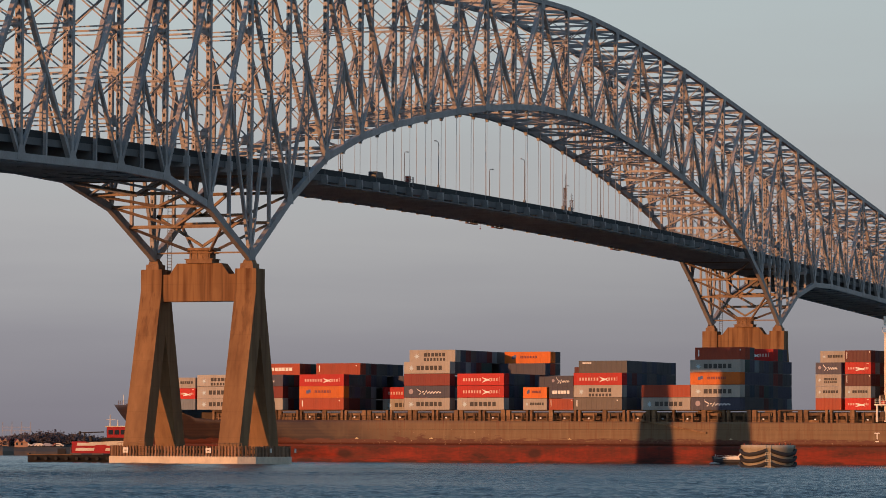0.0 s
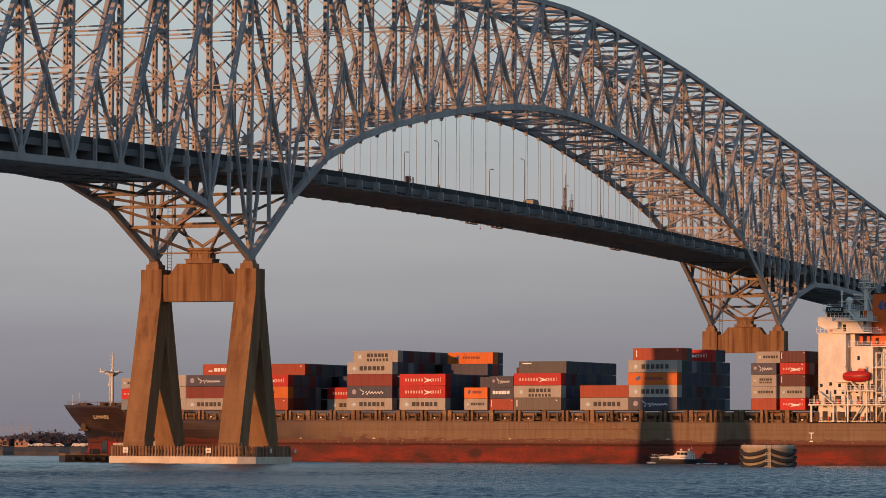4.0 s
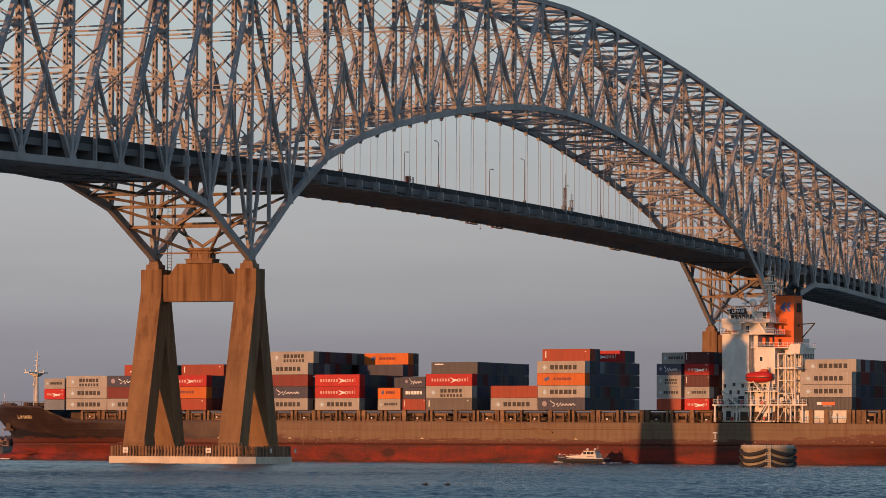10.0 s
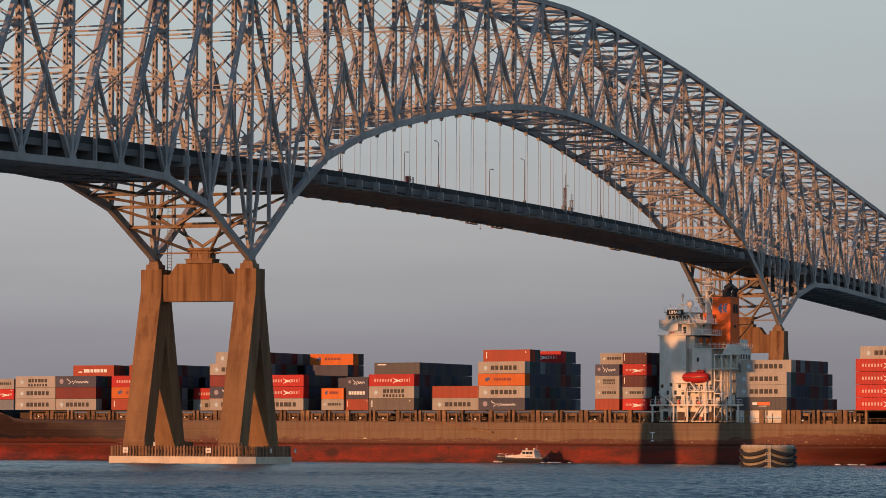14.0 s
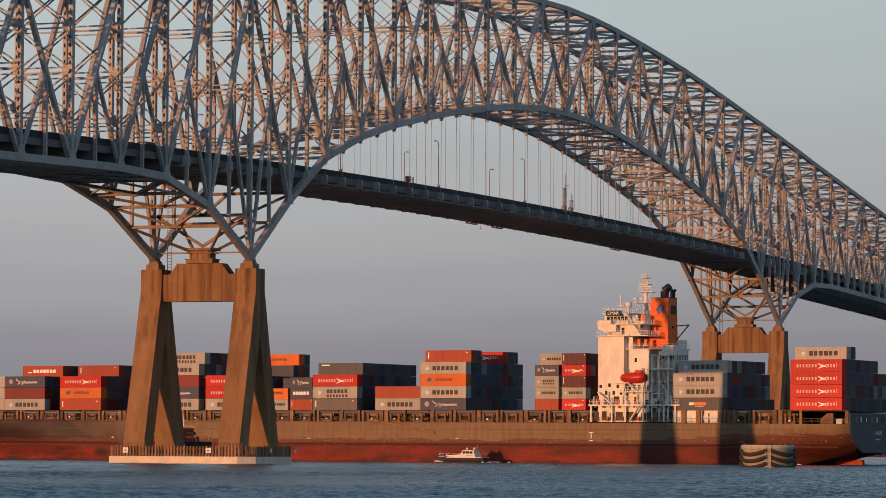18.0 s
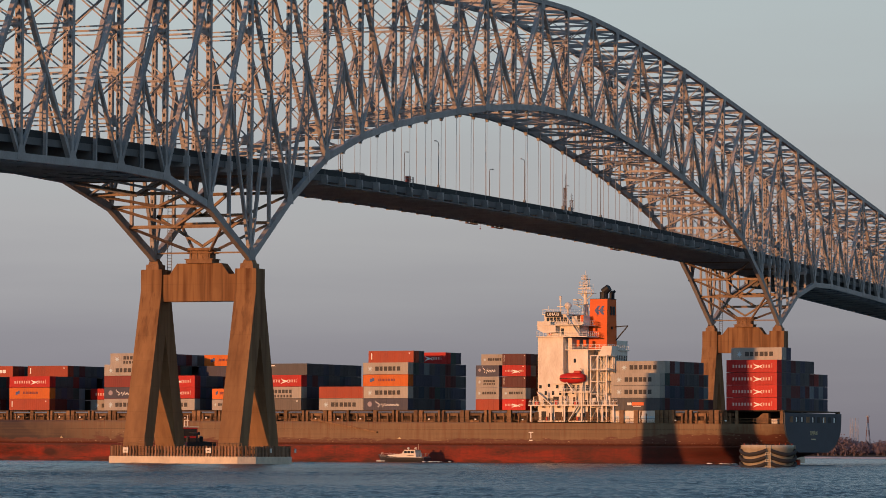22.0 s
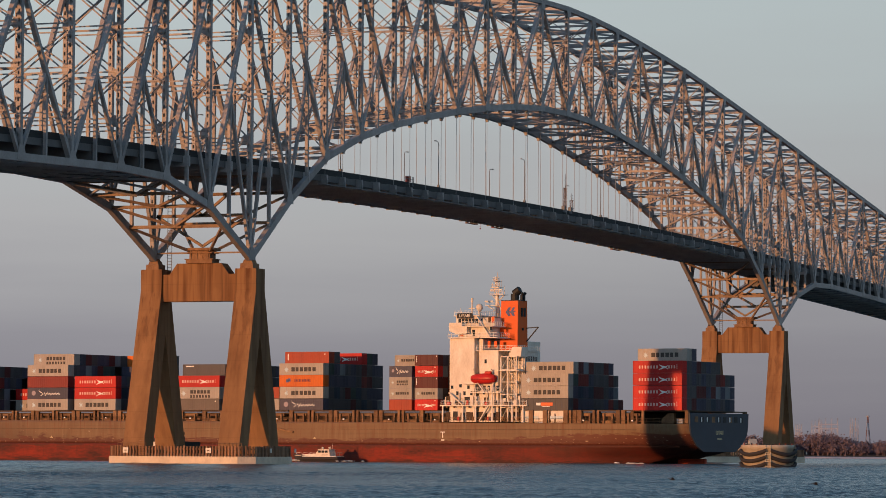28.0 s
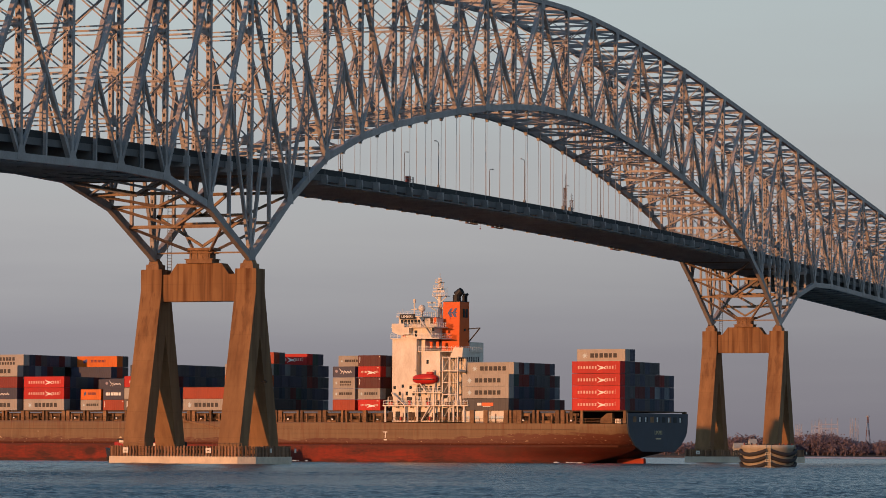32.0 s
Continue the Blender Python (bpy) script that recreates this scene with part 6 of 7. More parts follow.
make_dolphin(4.5, -101.8, 4.65, 4.05)

# ------------------------------------------------------------------ pilot boat


def boat_hull(length, beam_w, depth, sheer, flare=0.55):
    """A boat's skin: bow towards -x, keel below the water."""
    bm = bmesh.new()
    rings = []
    n = 22
    for i in range(n + 1):
        q = i / n
        x = -length / 2 + length * q
        b = beam_w / 2 * min(1.0, 1 - (1 - min(1, q / 0.45)) ** 2.2) * (1 - 0.1 * max(0, q - 0.8) / 0.2)
        b = max(b, 0.05)
        zt = depth + sheer * (1 - min(1, q / 0.7)) ** 2
        low = b * flare
        rings.append([(x + 0.9 * (1 - q) ** 6, -low, -0.4), (x + 0.4 * (1 - q) ** 6, -b * 0.92, zt * 0.55), (x, -b, zt), (x, b, zt), (x + 0.4 * (1 - q) ** 6, b * 0.92, zt * 0.55), (x + 0.9 * (1 - q) ** 6, low, -0.4)])
    loft(bm, rings)
    bmesh.ops.recalc_face_normals(bm, faces=bm.faces)
    return bm


def make_pilot_boat():
    at = ship_pose(0) @ Matrix.Translation((42.1, -8, 0))
    boat = thing("pilot_boat", "small pilot launch with a dark hull and white cabin", "boat", at=at)
    part("hull", boat_hull(13.0, 3.8, 1.42, 0.85), weathered("launch_hull", (0.03, 0.03, 0.035), (0.06, 0.05, 0.05), 1, 0.4), boat, "dark blue hull")
    bm = bmesh.new()
    beam(bm, (-5.2, 0, 1.75), (6.2, 0, 1.42), 3.0, 0.12)
    part("deck", bm, WHITE, boat)
    bm = bmesh.new()
    loft(bm, [[(-3.9, -1.0, 1.4), (1.0, -1.3, 1.4), (1.0, 1.3, 1.4), (-3.9, 1.0, 1.4)], [(-3.4, -0.9, 2.05), (1.0, -1.2, 2.35), (1.0, 1.2, 2.35), (-3.4, 0.9, 2.05)]])
    part("trunk_cabin", bm, WHITE, boat)
    bm = bmesh.new()
    loft(bm, [[(0.2, -1.4, 1.35), (4.3, -1.4, 1.35), (4.3, 1.4, 1.35), (0.2, 1.4, 1.35)], [(0.5, -1.38, 2.5), (4.2, -1.38, 2.5), (4.2, 1.38, 2.5), (0.5, 1.38, 2.5)], [(1.2, -1.25, 3.4), (3.9, -1.25, 3.4), (3.9, 1.25, 3.4), (1.2, 1.25, 3.4)]])
    cabin = part("wheelhouse", bm, WHITE, boat, "white wheelhouse")
    for x in (1.15, 2.05, 2.95):
        bm = bmesh.new()
        for y in (-1.42, 1.36):
            box(bm, x, x + 0.72, y, y + 0.06, 2.55, 3.2)
        part("window", bm, GLASS, cabin)
    bm = bmesh.new()
    box(bm, 1.0, 4.1, -1.35, 1.35, 3.4, 3.53)
    part("roof", bm, WHITE, cabin)
    bm = bmesh.new()
    box(bm, 2.0, 3.8, -1.44, -1.4, 1.85, 1.97)
    part("writing_bar", bm, INK, cabin)
    for x, h, r in ((1.5, 4.0, 0.09), (4.1, 5.1, 0.05), (3.6, 4.3, 0.09)):
        bm = bmesh.new()
        tube(bm, (x, 0, 3.3), (x, 0, h), r)
        part("mast", bm, WHITE, boat)
    for x in (1.5, 3.4):
        bm = bmesh.new()
        bmesh.ops.create_uvsphere(bm, u_segments=12, v_segments=8, radius=0.3, matrix=Matrix.Translation((x, 0, 3.95)))
        part("radome", bm, WHITE, boat)
    for y in (-1.9, 1.8):
        bm = bmesh.new()
        box(bm, -2.9, 6.2, y, y + 0.1, 1.38, 1.5)
        part("gunwale", bm, RAIL, boat, "white gunwale")
    bm = bmesh.new()
    pts = [(-5.7, -0.3), (-4.5, -1.1), (-3.0, -1.5), (-1.2, -1.7)]
    for (xa, ya), (xb, yb) in zip(pts, pts[1:]):
        for s in (-1, 1):
            beam(bm, (xa, s * ya, 2.6), (xb, s * yb, 2.4), 0.03, 0.03)
            beam(bm, (xb, s * yb, 1.6), (xb, s * yb, 2.4), 0.03, 0.03, (1, 0, 0))
    beam(bm, (-5.7, 0, 1.9), (-5.5, 0, 2.8), 0.08, 0.08, (0, 1, 0))
    part("pulpit_rail", bm, RAIL, boat)
    bm = bmesh.new()
    for x in (4.6, 5.2, 5.9):
        for s in (-1.4, 1.4):
            beam(bm, (x, s, 1.2), (x, s, 2.6), 0.09, 0.09, (1, 0, 0))
    for s in (-1.4, 1.4):
        beam(bm, (4.6, s, 2.6), (5.9, s, 2.6), 0.07, 0.07)
    part("stern_frame", bm, GALV, boat)
    bm = bmesh.new()
    box(bm, -4.9, 6.2, -1.98, -1.86, 0.75, 0.92)
    box(bm, -4.9, 6.2, 1.86, 1.98, 0.75, 0.92)
    part("rubbing_strake", bm, BLACK, boat)
    # bow wave and wake
    foam = weathered("foam", (0.6, 0.6, 0.6), (0.3, 0.34, 0.36), 2.0, 0.9)
    rnd = random.Random(11)
    bm = bmesh.new()
    for i in range(40):
        x = rnd.choice([rnd.uniform(-6.4, -3.8), rnd.uniform(6, 12)])
        y = rnd.uniform(-1.7, 1.7) * (0.5 if x < 0 else 1.0)
        z = 0.12 + (0.25 if x < 0 else 0.05) * rnd.random()
        bmesh.ops.create_icosphere(bm, subdivisions=1, radius=rnd.uniform(0.12, 0.34), matrix=Matrix.Translation((x, y, z)) @ Matrix.Diagonal((1.6, 1.2, 0.5, 1)))
    ob = part("wake_foam", bm, foam, boat, "white bow wave and wake")
    tagged(ob, kind="stuff")
    for ob in boat.children:
        if ob.name.startswith("wake"):
            continue
        for o in (ob, *ob.children):
            o.data.transform(Matrix.Diagonal((1, 1, 0.8, 1)))
    return boat


PILOT = make_pilot_boat()

# ------------------------------------------------------------------ tug
TUG_BLACK = weathered("tug_black", (0.02, 0.02, 0.022), (0.05, 0.04, 0.035), 0.8, 0.6)
TUG_RED = weathered("tug_red", (0.42, 0.03, 0.03), (0.2, 0.02, 0.02), 0.8, 0.5)


def make_tug():
    """Origin at the wheelhouse; bow towards +x."""
    tug = thing("tugboat", "black-hulled tug with red and white deckhouse", "tugboat")
    bm = boat_hull(29, 9, 1.45, 1.5, 0.7)
    bmesh.ops.transform(bm, matrix=Matrix.Translation((-2, 0, 0)) @ Matrix.Rotation(math.pi, 4, "Z"), verts=bm.verts)
    part("hull", bm, TUG_BLACK, tug, "black hull with tyre fenders")
    bm = bmesh.new()
    for s in (-1, 1):
        beam(bm, (-16.3, s * 3.9, 1.5), (-8, s * 4.4, 1.5), 0.3, 0.2)
    beam(bm, (-16.4, -3.9, 1.55), (-16.4, 3.9, 1.55), 0.3, 0.45)
    part("bulwark_cap", bm, TAN, tug)
    house = block("deckhouse", -8.0, 6.5, -3.0, 3.0, 1.8, 4.1, TUG_RED, tug, "red deckhouse with white bands")
    for x in (-7.2, -1.4):
        for z in (2.3, 3.3):
            bm = bmesh.new()
            loft(bm, [[(x + (z + d - 2.6) * 0.25, y, z + d), (x + 3.6 + (z + d - 2.6) * 0.25, y, z + d), (x + 3.6 + (z + d - 2.6) * 0.25, y2, z + d), (x + (z + d - 2.6) * 0.25, y2, z + d)] for d, y, y2 in ((0.0, -3.04, 3.04), (0.55, -3.04, 3.04))])
            part("white_band", bm, WHITE, house)
    # black panels darken the aft faces of deckhouse and wheelhouse
    block("aft_bulkhead", -8.08, -7.98, -3.0, 3.0, 1.8, 4.15, TUG_BLACK, house)
    # a broad white flash rises along the house sides under a black edge
    for s in (-1, 1):
        bm = bmesh.new()
        loft(bm, [[(-4.6, y, 3.35), (5.0, y, 3.85), (5.0, y, 4.45), (-4.6, y, 3.95)] for y in (s * 2.95, s * 3.12)])
        bmesh.ops.recalc_face_normals(bm, faces=bm.faces)
        part("white_flash", bm, WHITE, house)
        bm = bmesh.new()
        beam(bm, (-5.2, s * 3.02, 4.03), (5.6, s * 3.02, 4.58), 0.3, 0.2)
        part("black_edge", bm, TUG_BLACK, house)
    block("aft_window", -1.26, -1.18, -1.7, 1.7, 5.3, 6.7, TUG_BLACK, house)
    block("upper_house", -2.2, 4.2, -2.2, 2.2, 4.1, 4.9, TUG_BLACK, tug)
    wheel = block("wheelhouse", -1.2, 2.8, -1.9, 1.9, 4.9, 7.0, TUG_RED, tug, "white and red wheelhouse")
    for x in (-0.9, 0.3, 1.5):
        block("window", x, x + 0.9, -1.94, 1.94, 5.5, 6.4, GLASS, wheel)
    block("window", 2.72, 2.85, -1.6, 1.6, 5.5, 6.4, GLASS, wheel)
    block("roof", -1.5, 3.2, -2.1, 2.1, 7.0, 7.2, WHITE, wheel)
    bm = bmesh.new()
    for x, h in ((-0.6, 9.4), (0.9, 8.4)):
        tube(bm, (x, 0, 6.8), (x, 0, h), 0.14, 0.08)
    beam(bm, (-1.4, 0, 8.4), (0.4, 0, 8.4), 0.1, 0.1)
    part("mast", bm, WHITE, tug)
    bm = bmesh.new()
    tube(bm, (-5.6, 0, 4.1), (-5.6, 0, 5.9), 0.18, 0.15)
    beam(bm, (-6.6, 0, 5.8), (-1.8, 0, 6.0), 0.2, 0.22)
    tube(bm, (-6.5, 0, 5.5), (-6.5, 0, 6.1), 0.25)
    part("fire_monitor", bm, TUG_BLACK, tug)
    for y in (-1.4, 1.4):
        bm = bmesh.new()
        tube(bm, (-4.2, y, 4.1), (-4.4, y, 5.2), 0.4, 0.35, 10)
        part("exhaust_stack", bm, TUG_BLACK, tug)
    bm = bmesh.new()
    tube(bm, (-10, -1.3, 2.1), (-10, 1.3, 2.1), 0.65, n=12)
    box(bm, -10.8, -9.2, -1.6, -1.35, 1.3, 2.7)
    box(bm, -10.8, -9.2, 1.35, 1.6, 1.3, 2.7)
    part("towing_winch", bm, TUG_BLACK, tug)
    for i in range(12):
        x = -15 + i * 2.0
        for s in (-1, 1):
            bm = bmesh.new()
            tube(bm, (x, s * 4.2, 0.8), (x, s * 4.5, 0.8), 0.34, n=10)
            part("tyre_fender", bm, RUBBER, tug)
    return tug


TUG = make_tug()


def tug_pose(u, depth, heading):
    """u: tangent to the right of the camera's axis; heading in degrees, 0 with the bow to the right, 90 with it away."""
    fw, rt = Vector((math.cos(YAW), math.sin(YAW), 0)), Vector((math.sin(YAW), -math.cos(YAW), 0))
    p = Vector((EYE.x, EYE.y, 0)) + (fw + rt * u) * depth
    return Matrix.Translation(p) @ Matrix.Rotation(YAW - math.pi / 2 + radians(heading), 4, "Z")


# ------------------------------------------------------------------ birds
BIRDS = []


def make_bird(rows, depth=280):
    bird = thing("waterfowl", "dark bird skimming low over the water", "bird", "birds over the water")
    dark = mat("feather_dark", (0.018, 0.017, 0.017), 0.8)
    bm = bmesh.new()
    bmesh.ops.create_uvsphere(bm, u_segments=10, v_segments=6, radius=0.5, matrix=Matrix.Diagonal((0.62, 0.2, 0.2, 1)))
    part("body", bm, dark, bird)
    bm = bmesh.new()
    tube(bm, (0.25, 0, 0.03), (0.5, 0, 0.09), 0.06, 0.03)
    part("neck", bm, dark, bird)
    for s in (-1, 1):
        bm = bmesh.new()
        loft(bm, [[(0.14, s * 0.05, 0.06), (-0.14, s * 0.05, 0.06), (-0.14, s * 0.05, 0.02), (0.14, s * 0.05, 0.02)], [(0.06, s * 0.36, 0.24), (-0.14, s * 0.36, 0.24), (-0.14, s * 0.36, 0.22), (0.06, s * 0.36, 0.22)], [(-0.06, s * 0.66, 0.16), (-0.12, s * 0.66, 0.16), (-0.12, s * 0.66, 0.15), (-0.06, s * 0.66, 0.15)]])
        bmesh.ops.recalc_face_normals(bm, faces=bm.faces)
        part("wing", bm, dark, bird)
    for ob in bird.children:
        ob.data.transform(Matrix.Scale(0.68, 4))
    BIRDS.append((bird, rows, depth))


def bird_pose(u, z, depth):
    """A bird that far off, flying to the left; u: tangent to the right of the camera's axis."""
    fw, rt = Vector((math.cos(YAW), math.sin(YAW), 0)), Vector((math.sin(YAW), -math.cos(YAW), 0))
    p = Vector((EYE.x, EYE.y, 0)) + (fw + rt * u) * depth
    return Matrix.Translation((p.x, p.y, z)) @ Matrix.Rotation(YAW + math.pi / 2, 4, "Z")


for near, gap in ((0.0, 0.0), (0.0105, 0.0045)):
    make_bird([(0.0, 0.50 + near, 0.5), (8.0, 0.087 + near, 0.3), (9.2, 0.0367 + near, 0.35), (10.4, -0.0225 + gap, 0.4), (11.0, -0.0426 + gap, 0.45), (12.0, -0.0745 + gap, 0.45), (12.4, -0.087 + gap, 0.45), (32.0, -0.70 + gap, 0.8)], 255)
make_bird([(0.0, 1.5, 0.6), (27.6, 0.0842, 0.6), (28.4, 0.0433, 0.75), (29.0, 0.0135, 0.8), (30.0, -0.03, 0.7), (31.0, -0.0523, 0.75), (31.5, -0.0515, 4.8), (32.0, -0.049, 8.0)])
make_bird([(0.0, 2.2, 0.5), (28.0, 0.1032, 0.35), (28.4, 0.0736, 0.6), (29.0, 0.031, 0.8), (30.0, -0.02, 0.8), (32.0, -0.13, 0.8)])

# ------------------------------------------------------------------ far shores
EARTH = weathered("shore_earth", (0.12, 0.085, 0.06), (0.06, 0.045, 0.035), 0.05, 0.95)
SAND = weathered("shore_sand", (0.6, 0.45, 0.40), (0.4, 0.29, 0.25), 0.1, 0.95)
# the grey-mauve of distant haze is put into the twigs' base colours
HAZE_TWIG = weathered("hazed_twigs", (0.155, 0.112, 0.124), (0.115, 0.085, 0.098), 0.4, 0.95)
HAZE_BARK = weathered("hazed_bark", (0.085, 0.072, 0.080), (0.055, 0.048, 0.056), 0.4, 0.95)
BRICK = weathered("far_brick", (0.40, 0.24, 0.16), (0.24, 0.11, 0.07), 0.3, 0.9)
# far steelwork paled in its base colour to look hazy
HAZE_STEEL = mat("hazed_steel", (0.30, 0.29, 0.32), 0.8)
HAZE_RED = mat("hazed_red_steel", (0.22, 0.13, 0.13), 0.8)


def out(u, depth, z=0.0):
    fw, rt = Vector((math.cos(YAW), math.sin(YAW), 0)), Vector((math.sin(YAW), -math.cos(YAW), 0))
    p = Vector((EYE.x, EYE.y, 0)) + (fw + rt * u) * depth
    return Vector((p.x, p.y, z))


def make_land(name, u0, u1, depth, label, rise=0.0):
    bm = bmesh.new()
    n = 60
    rnd = random.Random(2)
    rings = []
    for i in range(n + 1):
        u = u0 + (u1 - u0) * i / n
        d = depth + rnd.uniform(-4, 4)
        rings.append([out(u, d - 3, -0.5), out(u, d, 0.5 + rise * 0.4), out(u, d + 9, 1.0 + rise), out(u, d + 30, 2.0 + rise), out(u, d + 1500, 4.0 + rise), out(u, d + 1500, -1)])
    loft(bm, rings)
    bmesh.ops.recalc_face_normals(bm, faces=bm.faces)
    return tagged(part(name, bm, EARTH), label, "ground", kind="structure")


make_land("ground", -0.26, -0.075, 1430, "low dark far shore with a sea wall", 2.2)
make_land("ground", -0.08, 0.26, 1760, "low far shore under bare woods")


def make_wood(u0, u1, depth, count, h0, h1, seed, label, height=None, bark=None, ground=1.0):
    """Bare winter trees far off: trunks, limbs and many small twig clumps with gaps."""
    rnd = random.Random(seed)
    vs, fs = [], []

    def tri(p, size):
        i = len(vs)
        for _ in range(4):
            vs.append((p.x + rnd.gauss(0, size), p.y + rnd.gauss(0, size), p.z + rnd.gauss(0, size * 0.8)))
        fs.extend([(i, i + 1, i + 2), (i, i + 2, i + 3), (i, i + 3, i + 1), (i + 1, i + 3, i + 2)])

    def stick(a, b, r0, r1):
        i = len(vs)
        for p, r in ((a, r0), (b, r1)):
            for k in range(3):
                t = 2.1 * k
                vs.append((p.x + r * math.cos(t), p.y + r * math.sin(t), p.z))
        for k in range(3):
            fs.append((i + k, i + (k + 1) % 3, i + 3 + (k + 1) % 3, i + 3 + k))

    for _ in range(count):
        u = rnd.uniform(u0, u1)
        base = out(u, depth + rnd.uniform(12, 90), ground)
        h = rnd.uniform(h0, h1)
        if height:
            h *= height(u)
        top = base + Vector((rnd.uniform(-0.5, 0.5), rnd.uniform(-0.5, 0.5), h * 0.8))
        stick(base, top, 0.16, 0.05)
        for _ in range(7):
            p = base.lerp(top, rnd.uniform(0.3, 0.95))
            e = p + Vector((rnd.gauss(0, h * 0.2), rnd.gauss(0, h * 0.2), h * rnd.uniform(0.06, 0.24)))
            stick(p, e, 0.08, 0.03)
            for _ in range(9):
                tri(p.lerp(e, rnd.uniform(0.4, 1.1)) + Vector((rnd.gauss(0, 0.6), rnd.gauss(0, 0.6), rnd.gauss(0, 0.5))), rnd.uniform(0.16, 0.42))
    me = bpy.data.meshes.new("far_wood")
    me.from_pydata(vs, [], fs)
    me.materials.append(bark or HAZE_TWIG)
    tagged(new("far_wood", me), label, "trees", kind="stuff")


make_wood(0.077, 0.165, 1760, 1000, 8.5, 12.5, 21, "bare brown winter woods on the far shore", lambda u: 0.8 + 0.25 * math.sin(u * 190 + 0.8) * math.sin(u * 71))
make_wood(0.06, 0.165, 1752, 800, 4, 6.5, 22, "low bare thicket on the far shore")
make_wood(-0.20, -0.088, 1430, 1500, 2.8, 5.6, 23, "hazy bare trees along the far shore", lambda u: 0.85 + 0.3 * math.sin(u * 160), HAZE_BARK, 3.3)
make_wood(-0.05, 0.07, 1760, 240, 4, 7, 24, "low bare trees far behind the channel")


def make_beach():
    bm = bmesh.new()
    rnd = random.Random(5)
    rings = []
    for i in range(50):
        u = 0.099 + 0.14 * i / 49
        d = 1756 + rnd.uniform(-2, 2)
        rings.append([out(u, d - 8, -0.4), out(u, d - 4, 0.3 + rnd.uniform(-0.15, 0.15)), out(u, d + 6, 0.62), out(u, d + 6, -0.4)])
    loft(bm, rings)
    bmesh.ops.recalc_face_normals(bm, faces=bm.faces)
    tagged(part("beach", bm, SAND), "pale stony beach on the far shore", "beach", kind="structure")


make_beach()


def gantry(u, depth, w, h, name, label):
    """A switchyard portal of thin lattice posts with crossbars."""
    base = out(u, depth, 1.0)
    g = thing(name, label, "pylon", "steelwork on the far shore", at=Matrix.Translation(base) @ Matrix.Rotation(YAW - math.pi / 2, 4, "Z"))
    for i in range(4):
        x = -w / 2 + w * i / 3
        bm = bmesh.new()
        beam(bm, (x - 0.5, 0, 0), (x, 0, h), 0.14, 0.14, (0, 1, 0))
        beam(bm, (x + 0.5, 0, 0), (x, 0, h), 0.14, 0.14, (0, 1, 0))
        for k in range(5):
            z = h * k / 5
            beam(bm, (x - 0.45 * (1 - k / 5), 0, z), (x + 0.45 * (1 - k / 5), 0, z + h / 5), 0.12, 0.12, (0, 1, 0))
        part("post", bm, HAZE_STEEL, g)
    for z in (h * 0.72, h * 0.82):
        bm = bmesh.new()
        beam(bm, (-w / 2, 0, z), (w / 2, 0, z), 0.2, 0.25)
        part("crossbar", bm, HAZE_STEEL, g)
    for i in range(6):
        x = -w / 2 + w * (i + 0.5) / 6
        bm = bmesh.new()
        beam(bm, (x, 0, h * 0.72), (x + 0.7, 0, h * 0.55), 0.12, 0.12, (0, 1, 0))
        part("insulator", bm, HAZE_STEEL, g)


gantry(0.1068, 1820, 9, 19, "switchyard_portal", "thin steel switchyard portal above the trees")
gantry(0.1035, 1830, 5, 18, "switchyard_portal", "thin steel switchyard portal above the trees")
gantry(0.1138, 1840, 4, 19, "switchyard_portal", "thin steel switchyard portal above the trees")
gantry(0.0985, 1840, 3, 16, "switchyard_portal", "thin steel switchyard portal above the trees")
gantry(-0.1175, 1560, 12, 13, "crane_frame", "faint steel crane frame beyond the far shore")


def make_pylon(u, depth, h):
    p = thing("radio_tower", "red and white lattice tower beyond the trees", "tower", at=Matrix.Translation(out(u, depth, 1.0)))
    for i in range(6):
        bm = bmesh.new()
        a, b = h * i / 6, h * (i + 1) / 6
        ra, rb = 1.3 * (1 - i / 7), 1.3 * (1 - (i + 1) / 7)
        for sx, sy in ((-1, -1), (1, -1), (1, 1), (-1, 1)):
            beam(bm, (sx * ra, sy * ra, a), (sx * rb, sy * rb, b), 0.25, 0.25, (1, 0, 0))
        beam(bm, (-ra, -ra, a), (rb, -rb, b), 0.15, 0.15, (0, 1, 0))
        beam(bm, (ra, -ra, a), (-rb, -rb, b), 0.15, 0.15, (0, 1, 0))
        part("tower_section", bm, HAZE_RED if i % 2 else HAZE_STEEL, p)
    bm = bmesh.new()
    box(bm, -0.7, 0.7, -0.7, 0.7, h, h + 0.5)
    part("top_platform", bm, HAZE_STEEL, p)


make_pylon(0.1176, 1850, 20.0)


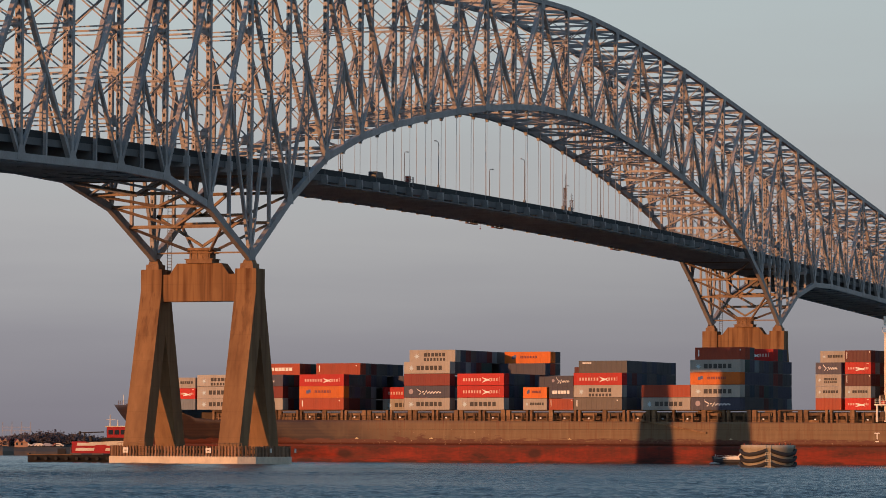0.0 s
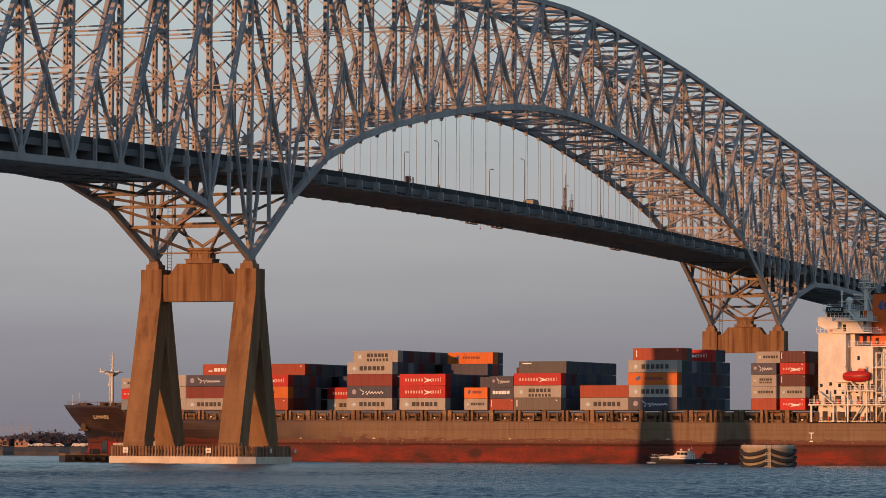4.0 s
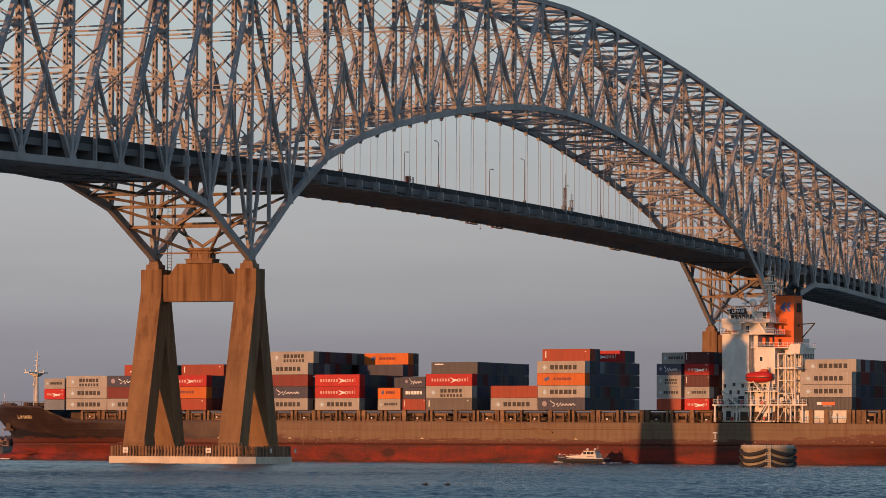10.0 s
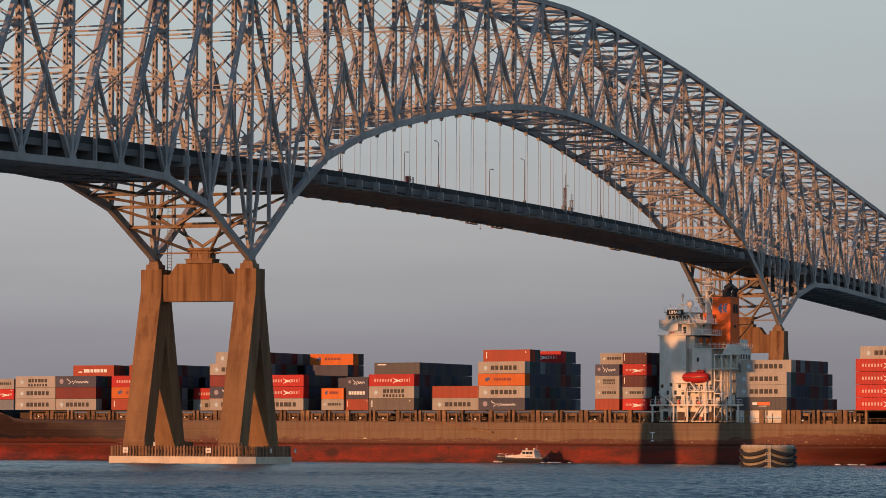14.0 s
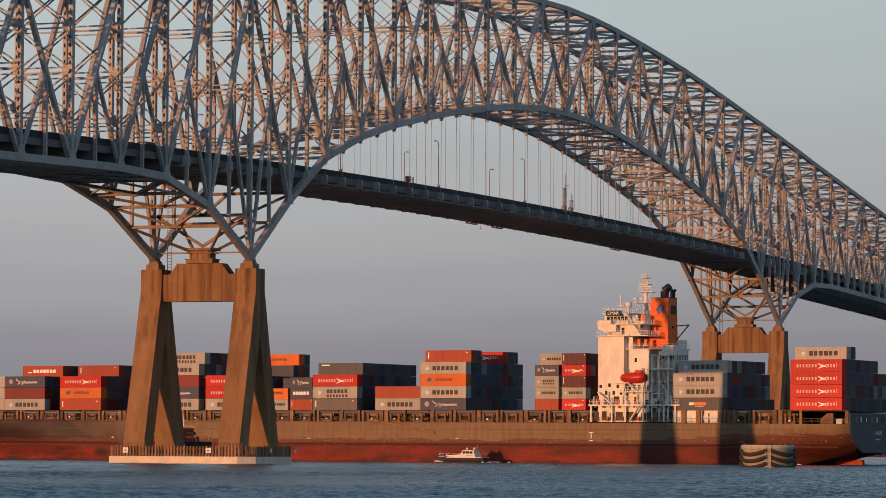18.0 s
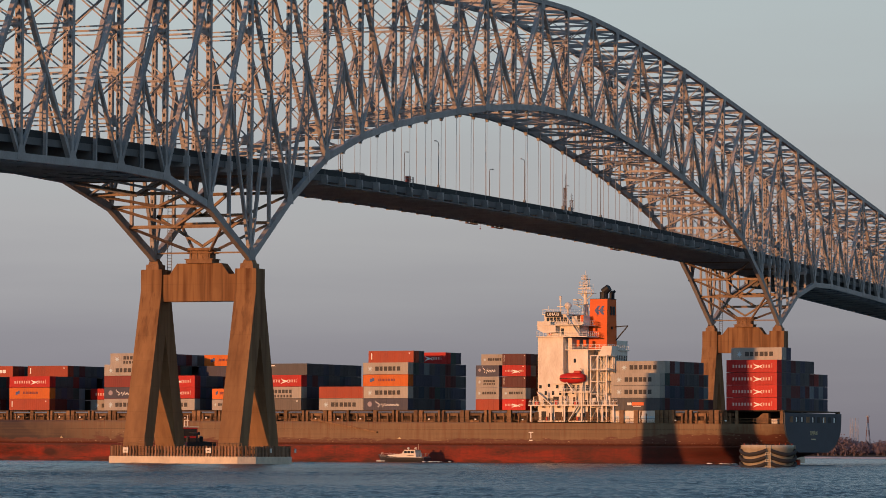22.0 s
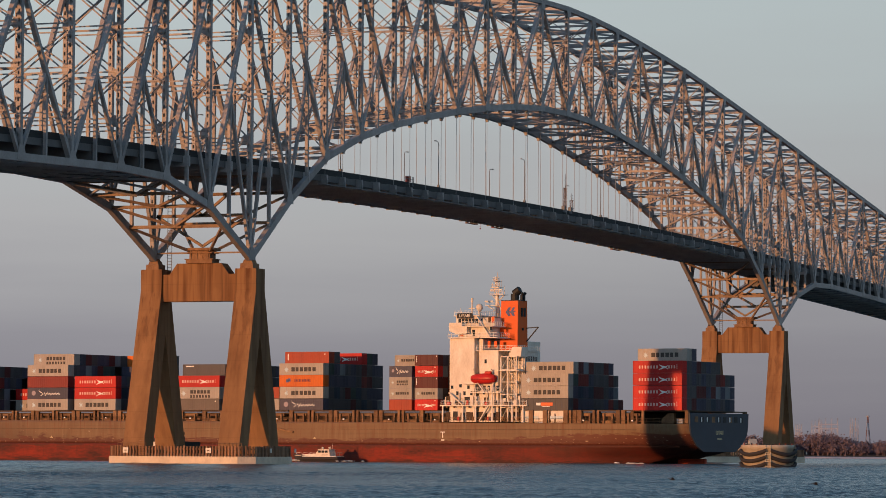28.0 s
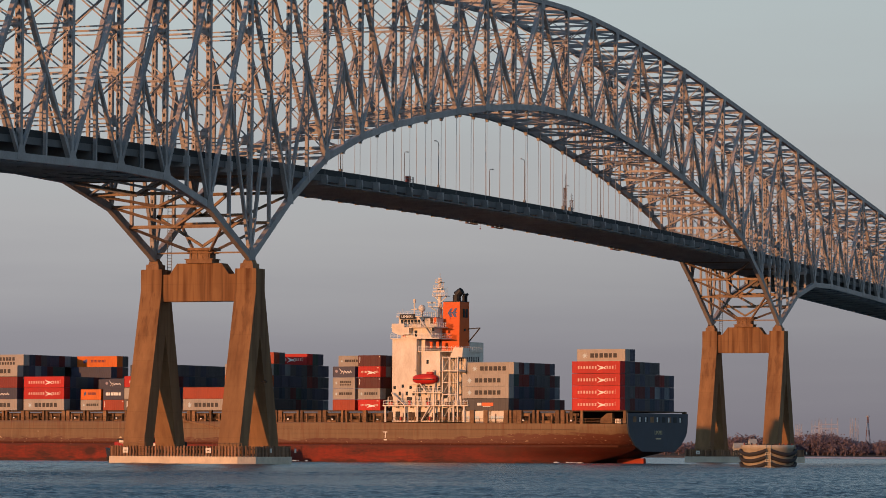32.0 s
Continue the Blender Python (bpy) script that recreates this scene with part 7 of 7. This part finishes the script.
def make_far_house(u, depth, w, h, name, label, m, gables=2, roof=RUSTRED, ground=1.0):
    hs = thing(name, label, "building", at=Matrix.Translation(out(u, depth, ground)) @ Matrix.Rotation(YAW - math.pi / 2, 4, "Z"))
    rise = 1.1 if ground > 2 else 2.6
    block("wall", -w / 2, w / 2, 0, 12, -1, h, m, hs)
    bm = bmesh.new()
    loft(bm, [[(-w / 2 - 0.3, -0.4, h), (-w / 2 - 0.3, 12.4, h), (-w / 2 - 0.3, 6, h + rise)], [(w / 2 + 0.3, -0.4, h), (w / 2 + 0.3, 12.4, h), (w / 2 + 0.3, 6, h + rise)]])
    bmesh.ops.recalc_face_normals(bm, faces=bm.faces)
    part("roof", bm, roof, hs)
    for i in range(gables):
        x = -w / 2 + w * (i + 0.5) / gables
        bm = bmesh.new()
        loft(bm, [[(x - rise * 0.75, y, h - 0.2), (x + rise * 0.75, y, h - 0.2), (x, y, h + rise * 0.92)] for y in (-0.6, 5)])
        bmesh.ops.recalc_face_normals(bm, faces=bm.faces)
        part("gable", bm, m, hs)
    n = int(w / 1.9)
    for i in range(n):
        for z in ([0.6, 2.9] if h > 6 else [0.9]):
            x = -w / 2 + 0.6 + i * 1.9
            block("window", x, x + 0.7, -0.06, 0.1, z, z + 1.1, GLASS, hs)


make_far_house(-0.1162, 1440, 5.2, 2.4, "brick_building", "sunlit red brick building with two gables", BRICK, ground=2.9)
make_far_house(-0.1213, 1442, 4.6, 2.8, "brick_building", "sunlit red brick building with two gables", BRICK, 2, ground=2.9)
make_far_house(-0.1268, 1442, 6.0, 2.2, "brick_building", "sunlit red brick building with one gable", BRICK, 1, ground=2.9)
make_far_house(-0.0815, 1450, 5, 2.2, "boathouse", "low white boathouse on the far shore", WHITE, 1)
make_far_house(0.0861, 1742, 3.2, 5.4, "shed", "pale shed on the far shore", DOLPHIN_C, 0, DOLPHIN_C)
make_far_house(0.0842, 1748, 11.5, 3.4, "boathouse", "low pale boathouse on the far shore", DOLPHIN_C, 0, DOLPHIN_C)
make_far_house(0.1022, 1790, 9, 7.2, "substation", "grey substation building behind bare trees", HAZE_STEEL, 0, HAZE_STEEL)
bm = bmesh.new()
bmesh.ops.create_uvsphere(bm, u_segments=16, v_segments=10, radius=1.5, matrix=Matrix.Translation(out(-0.1055, 1520, 7.5)))
tube(bm, out(-0.1055, 1520, 0.5), out(-0.1055, 1520, 7), 0.7)
tagged(part("radar_dome", bm, WHITE), "white dome on a stalk above far trees", "dome")
rnd_far = random.Random(31)
for i in range(14):
    u = rnd_far.uniform(-0.115, -0.088)
    car = thing("parked_car", "parked car on the far quay", "car", "cars on the far quay", at=Matrix.Translation(out(u, 1441, 3.2)) @ Matrix.Rotation(YAW - math.pi / 2, 4, "Z"))
    bm = bmesh.new()
    loft(bm, [[(x, y, z) for x, z in ((-2.1, 0.3), (2.1, 0.3), (2.1, 0.9), (1.2, 1.0), (0.7, 1.5), (-1.2, 1.5), (-1.9, 0.95))] for y in (-0.85, 0.85)])
    bmesh.ops.recalc_face_normals(bm, faces=bm.faces)
    part("body", bm, rnd_far.choice([WHITE, WHITE, RUSTRED, HAZE_STEEL]), car)
    for x in (-1.3, 1.3):
        bm = bmesh.new()
        tube(bm, (x, -0.9, 0.32), (x, 0.9, 0.32), 0.32)
        part("wheel", bm, BLACK, car)


def motions():
    for ob in MOVERS:
        off = Matrix.Translation(ob["stow"]) if "stow" in ob else Matrix.Identity(4)
        walk(ob, [(t, ship_pose(t) @ off) for t in (0.0, 16.0, 32.0)])
        if "stow" in ob:
            del ob["stow"]
    walk(PILOT, [(t, ship_pose(t) @ Matrix.Translation((42.1, -8, 0))) for t in (0.0, 16.0, 32.0)])
    for car, y, stops in ROAD:
        walk(car, [(float(t), pose(x, y, deck_z(x))) for t, x in stops])
    walk(TUG, [(t, tug_pose(u, d, h)) for t, u, d, h in (
        (0.0, -0.0908, 712, 4), (2.0, -0.0859, 712, 4), (3.5, -0.0825, 713, 10), (6.0, -0.0800, 716, 50), (8.0, -0.0780, 720, 88),
        (10.0, -0.0778, 722, 98), (12.0, -0.0782, 722, 102), (14.0, -0.0755, 720, 108), (18.0, -0.0716, 718, 115), (22.0, -0.0706, 716, 116),
        (25.0, -0.0716, 716, 120), (28.0, -0.0765, 716, 128), (30.0, -0.0798, 716, 134), (32.0, -0.0812, 716, 137))])
    for bird, rows, depth in BIRDS:
        walk(bird, [(t, bird_pose(u, z, depth)) for t, u, z in rows])


motions()
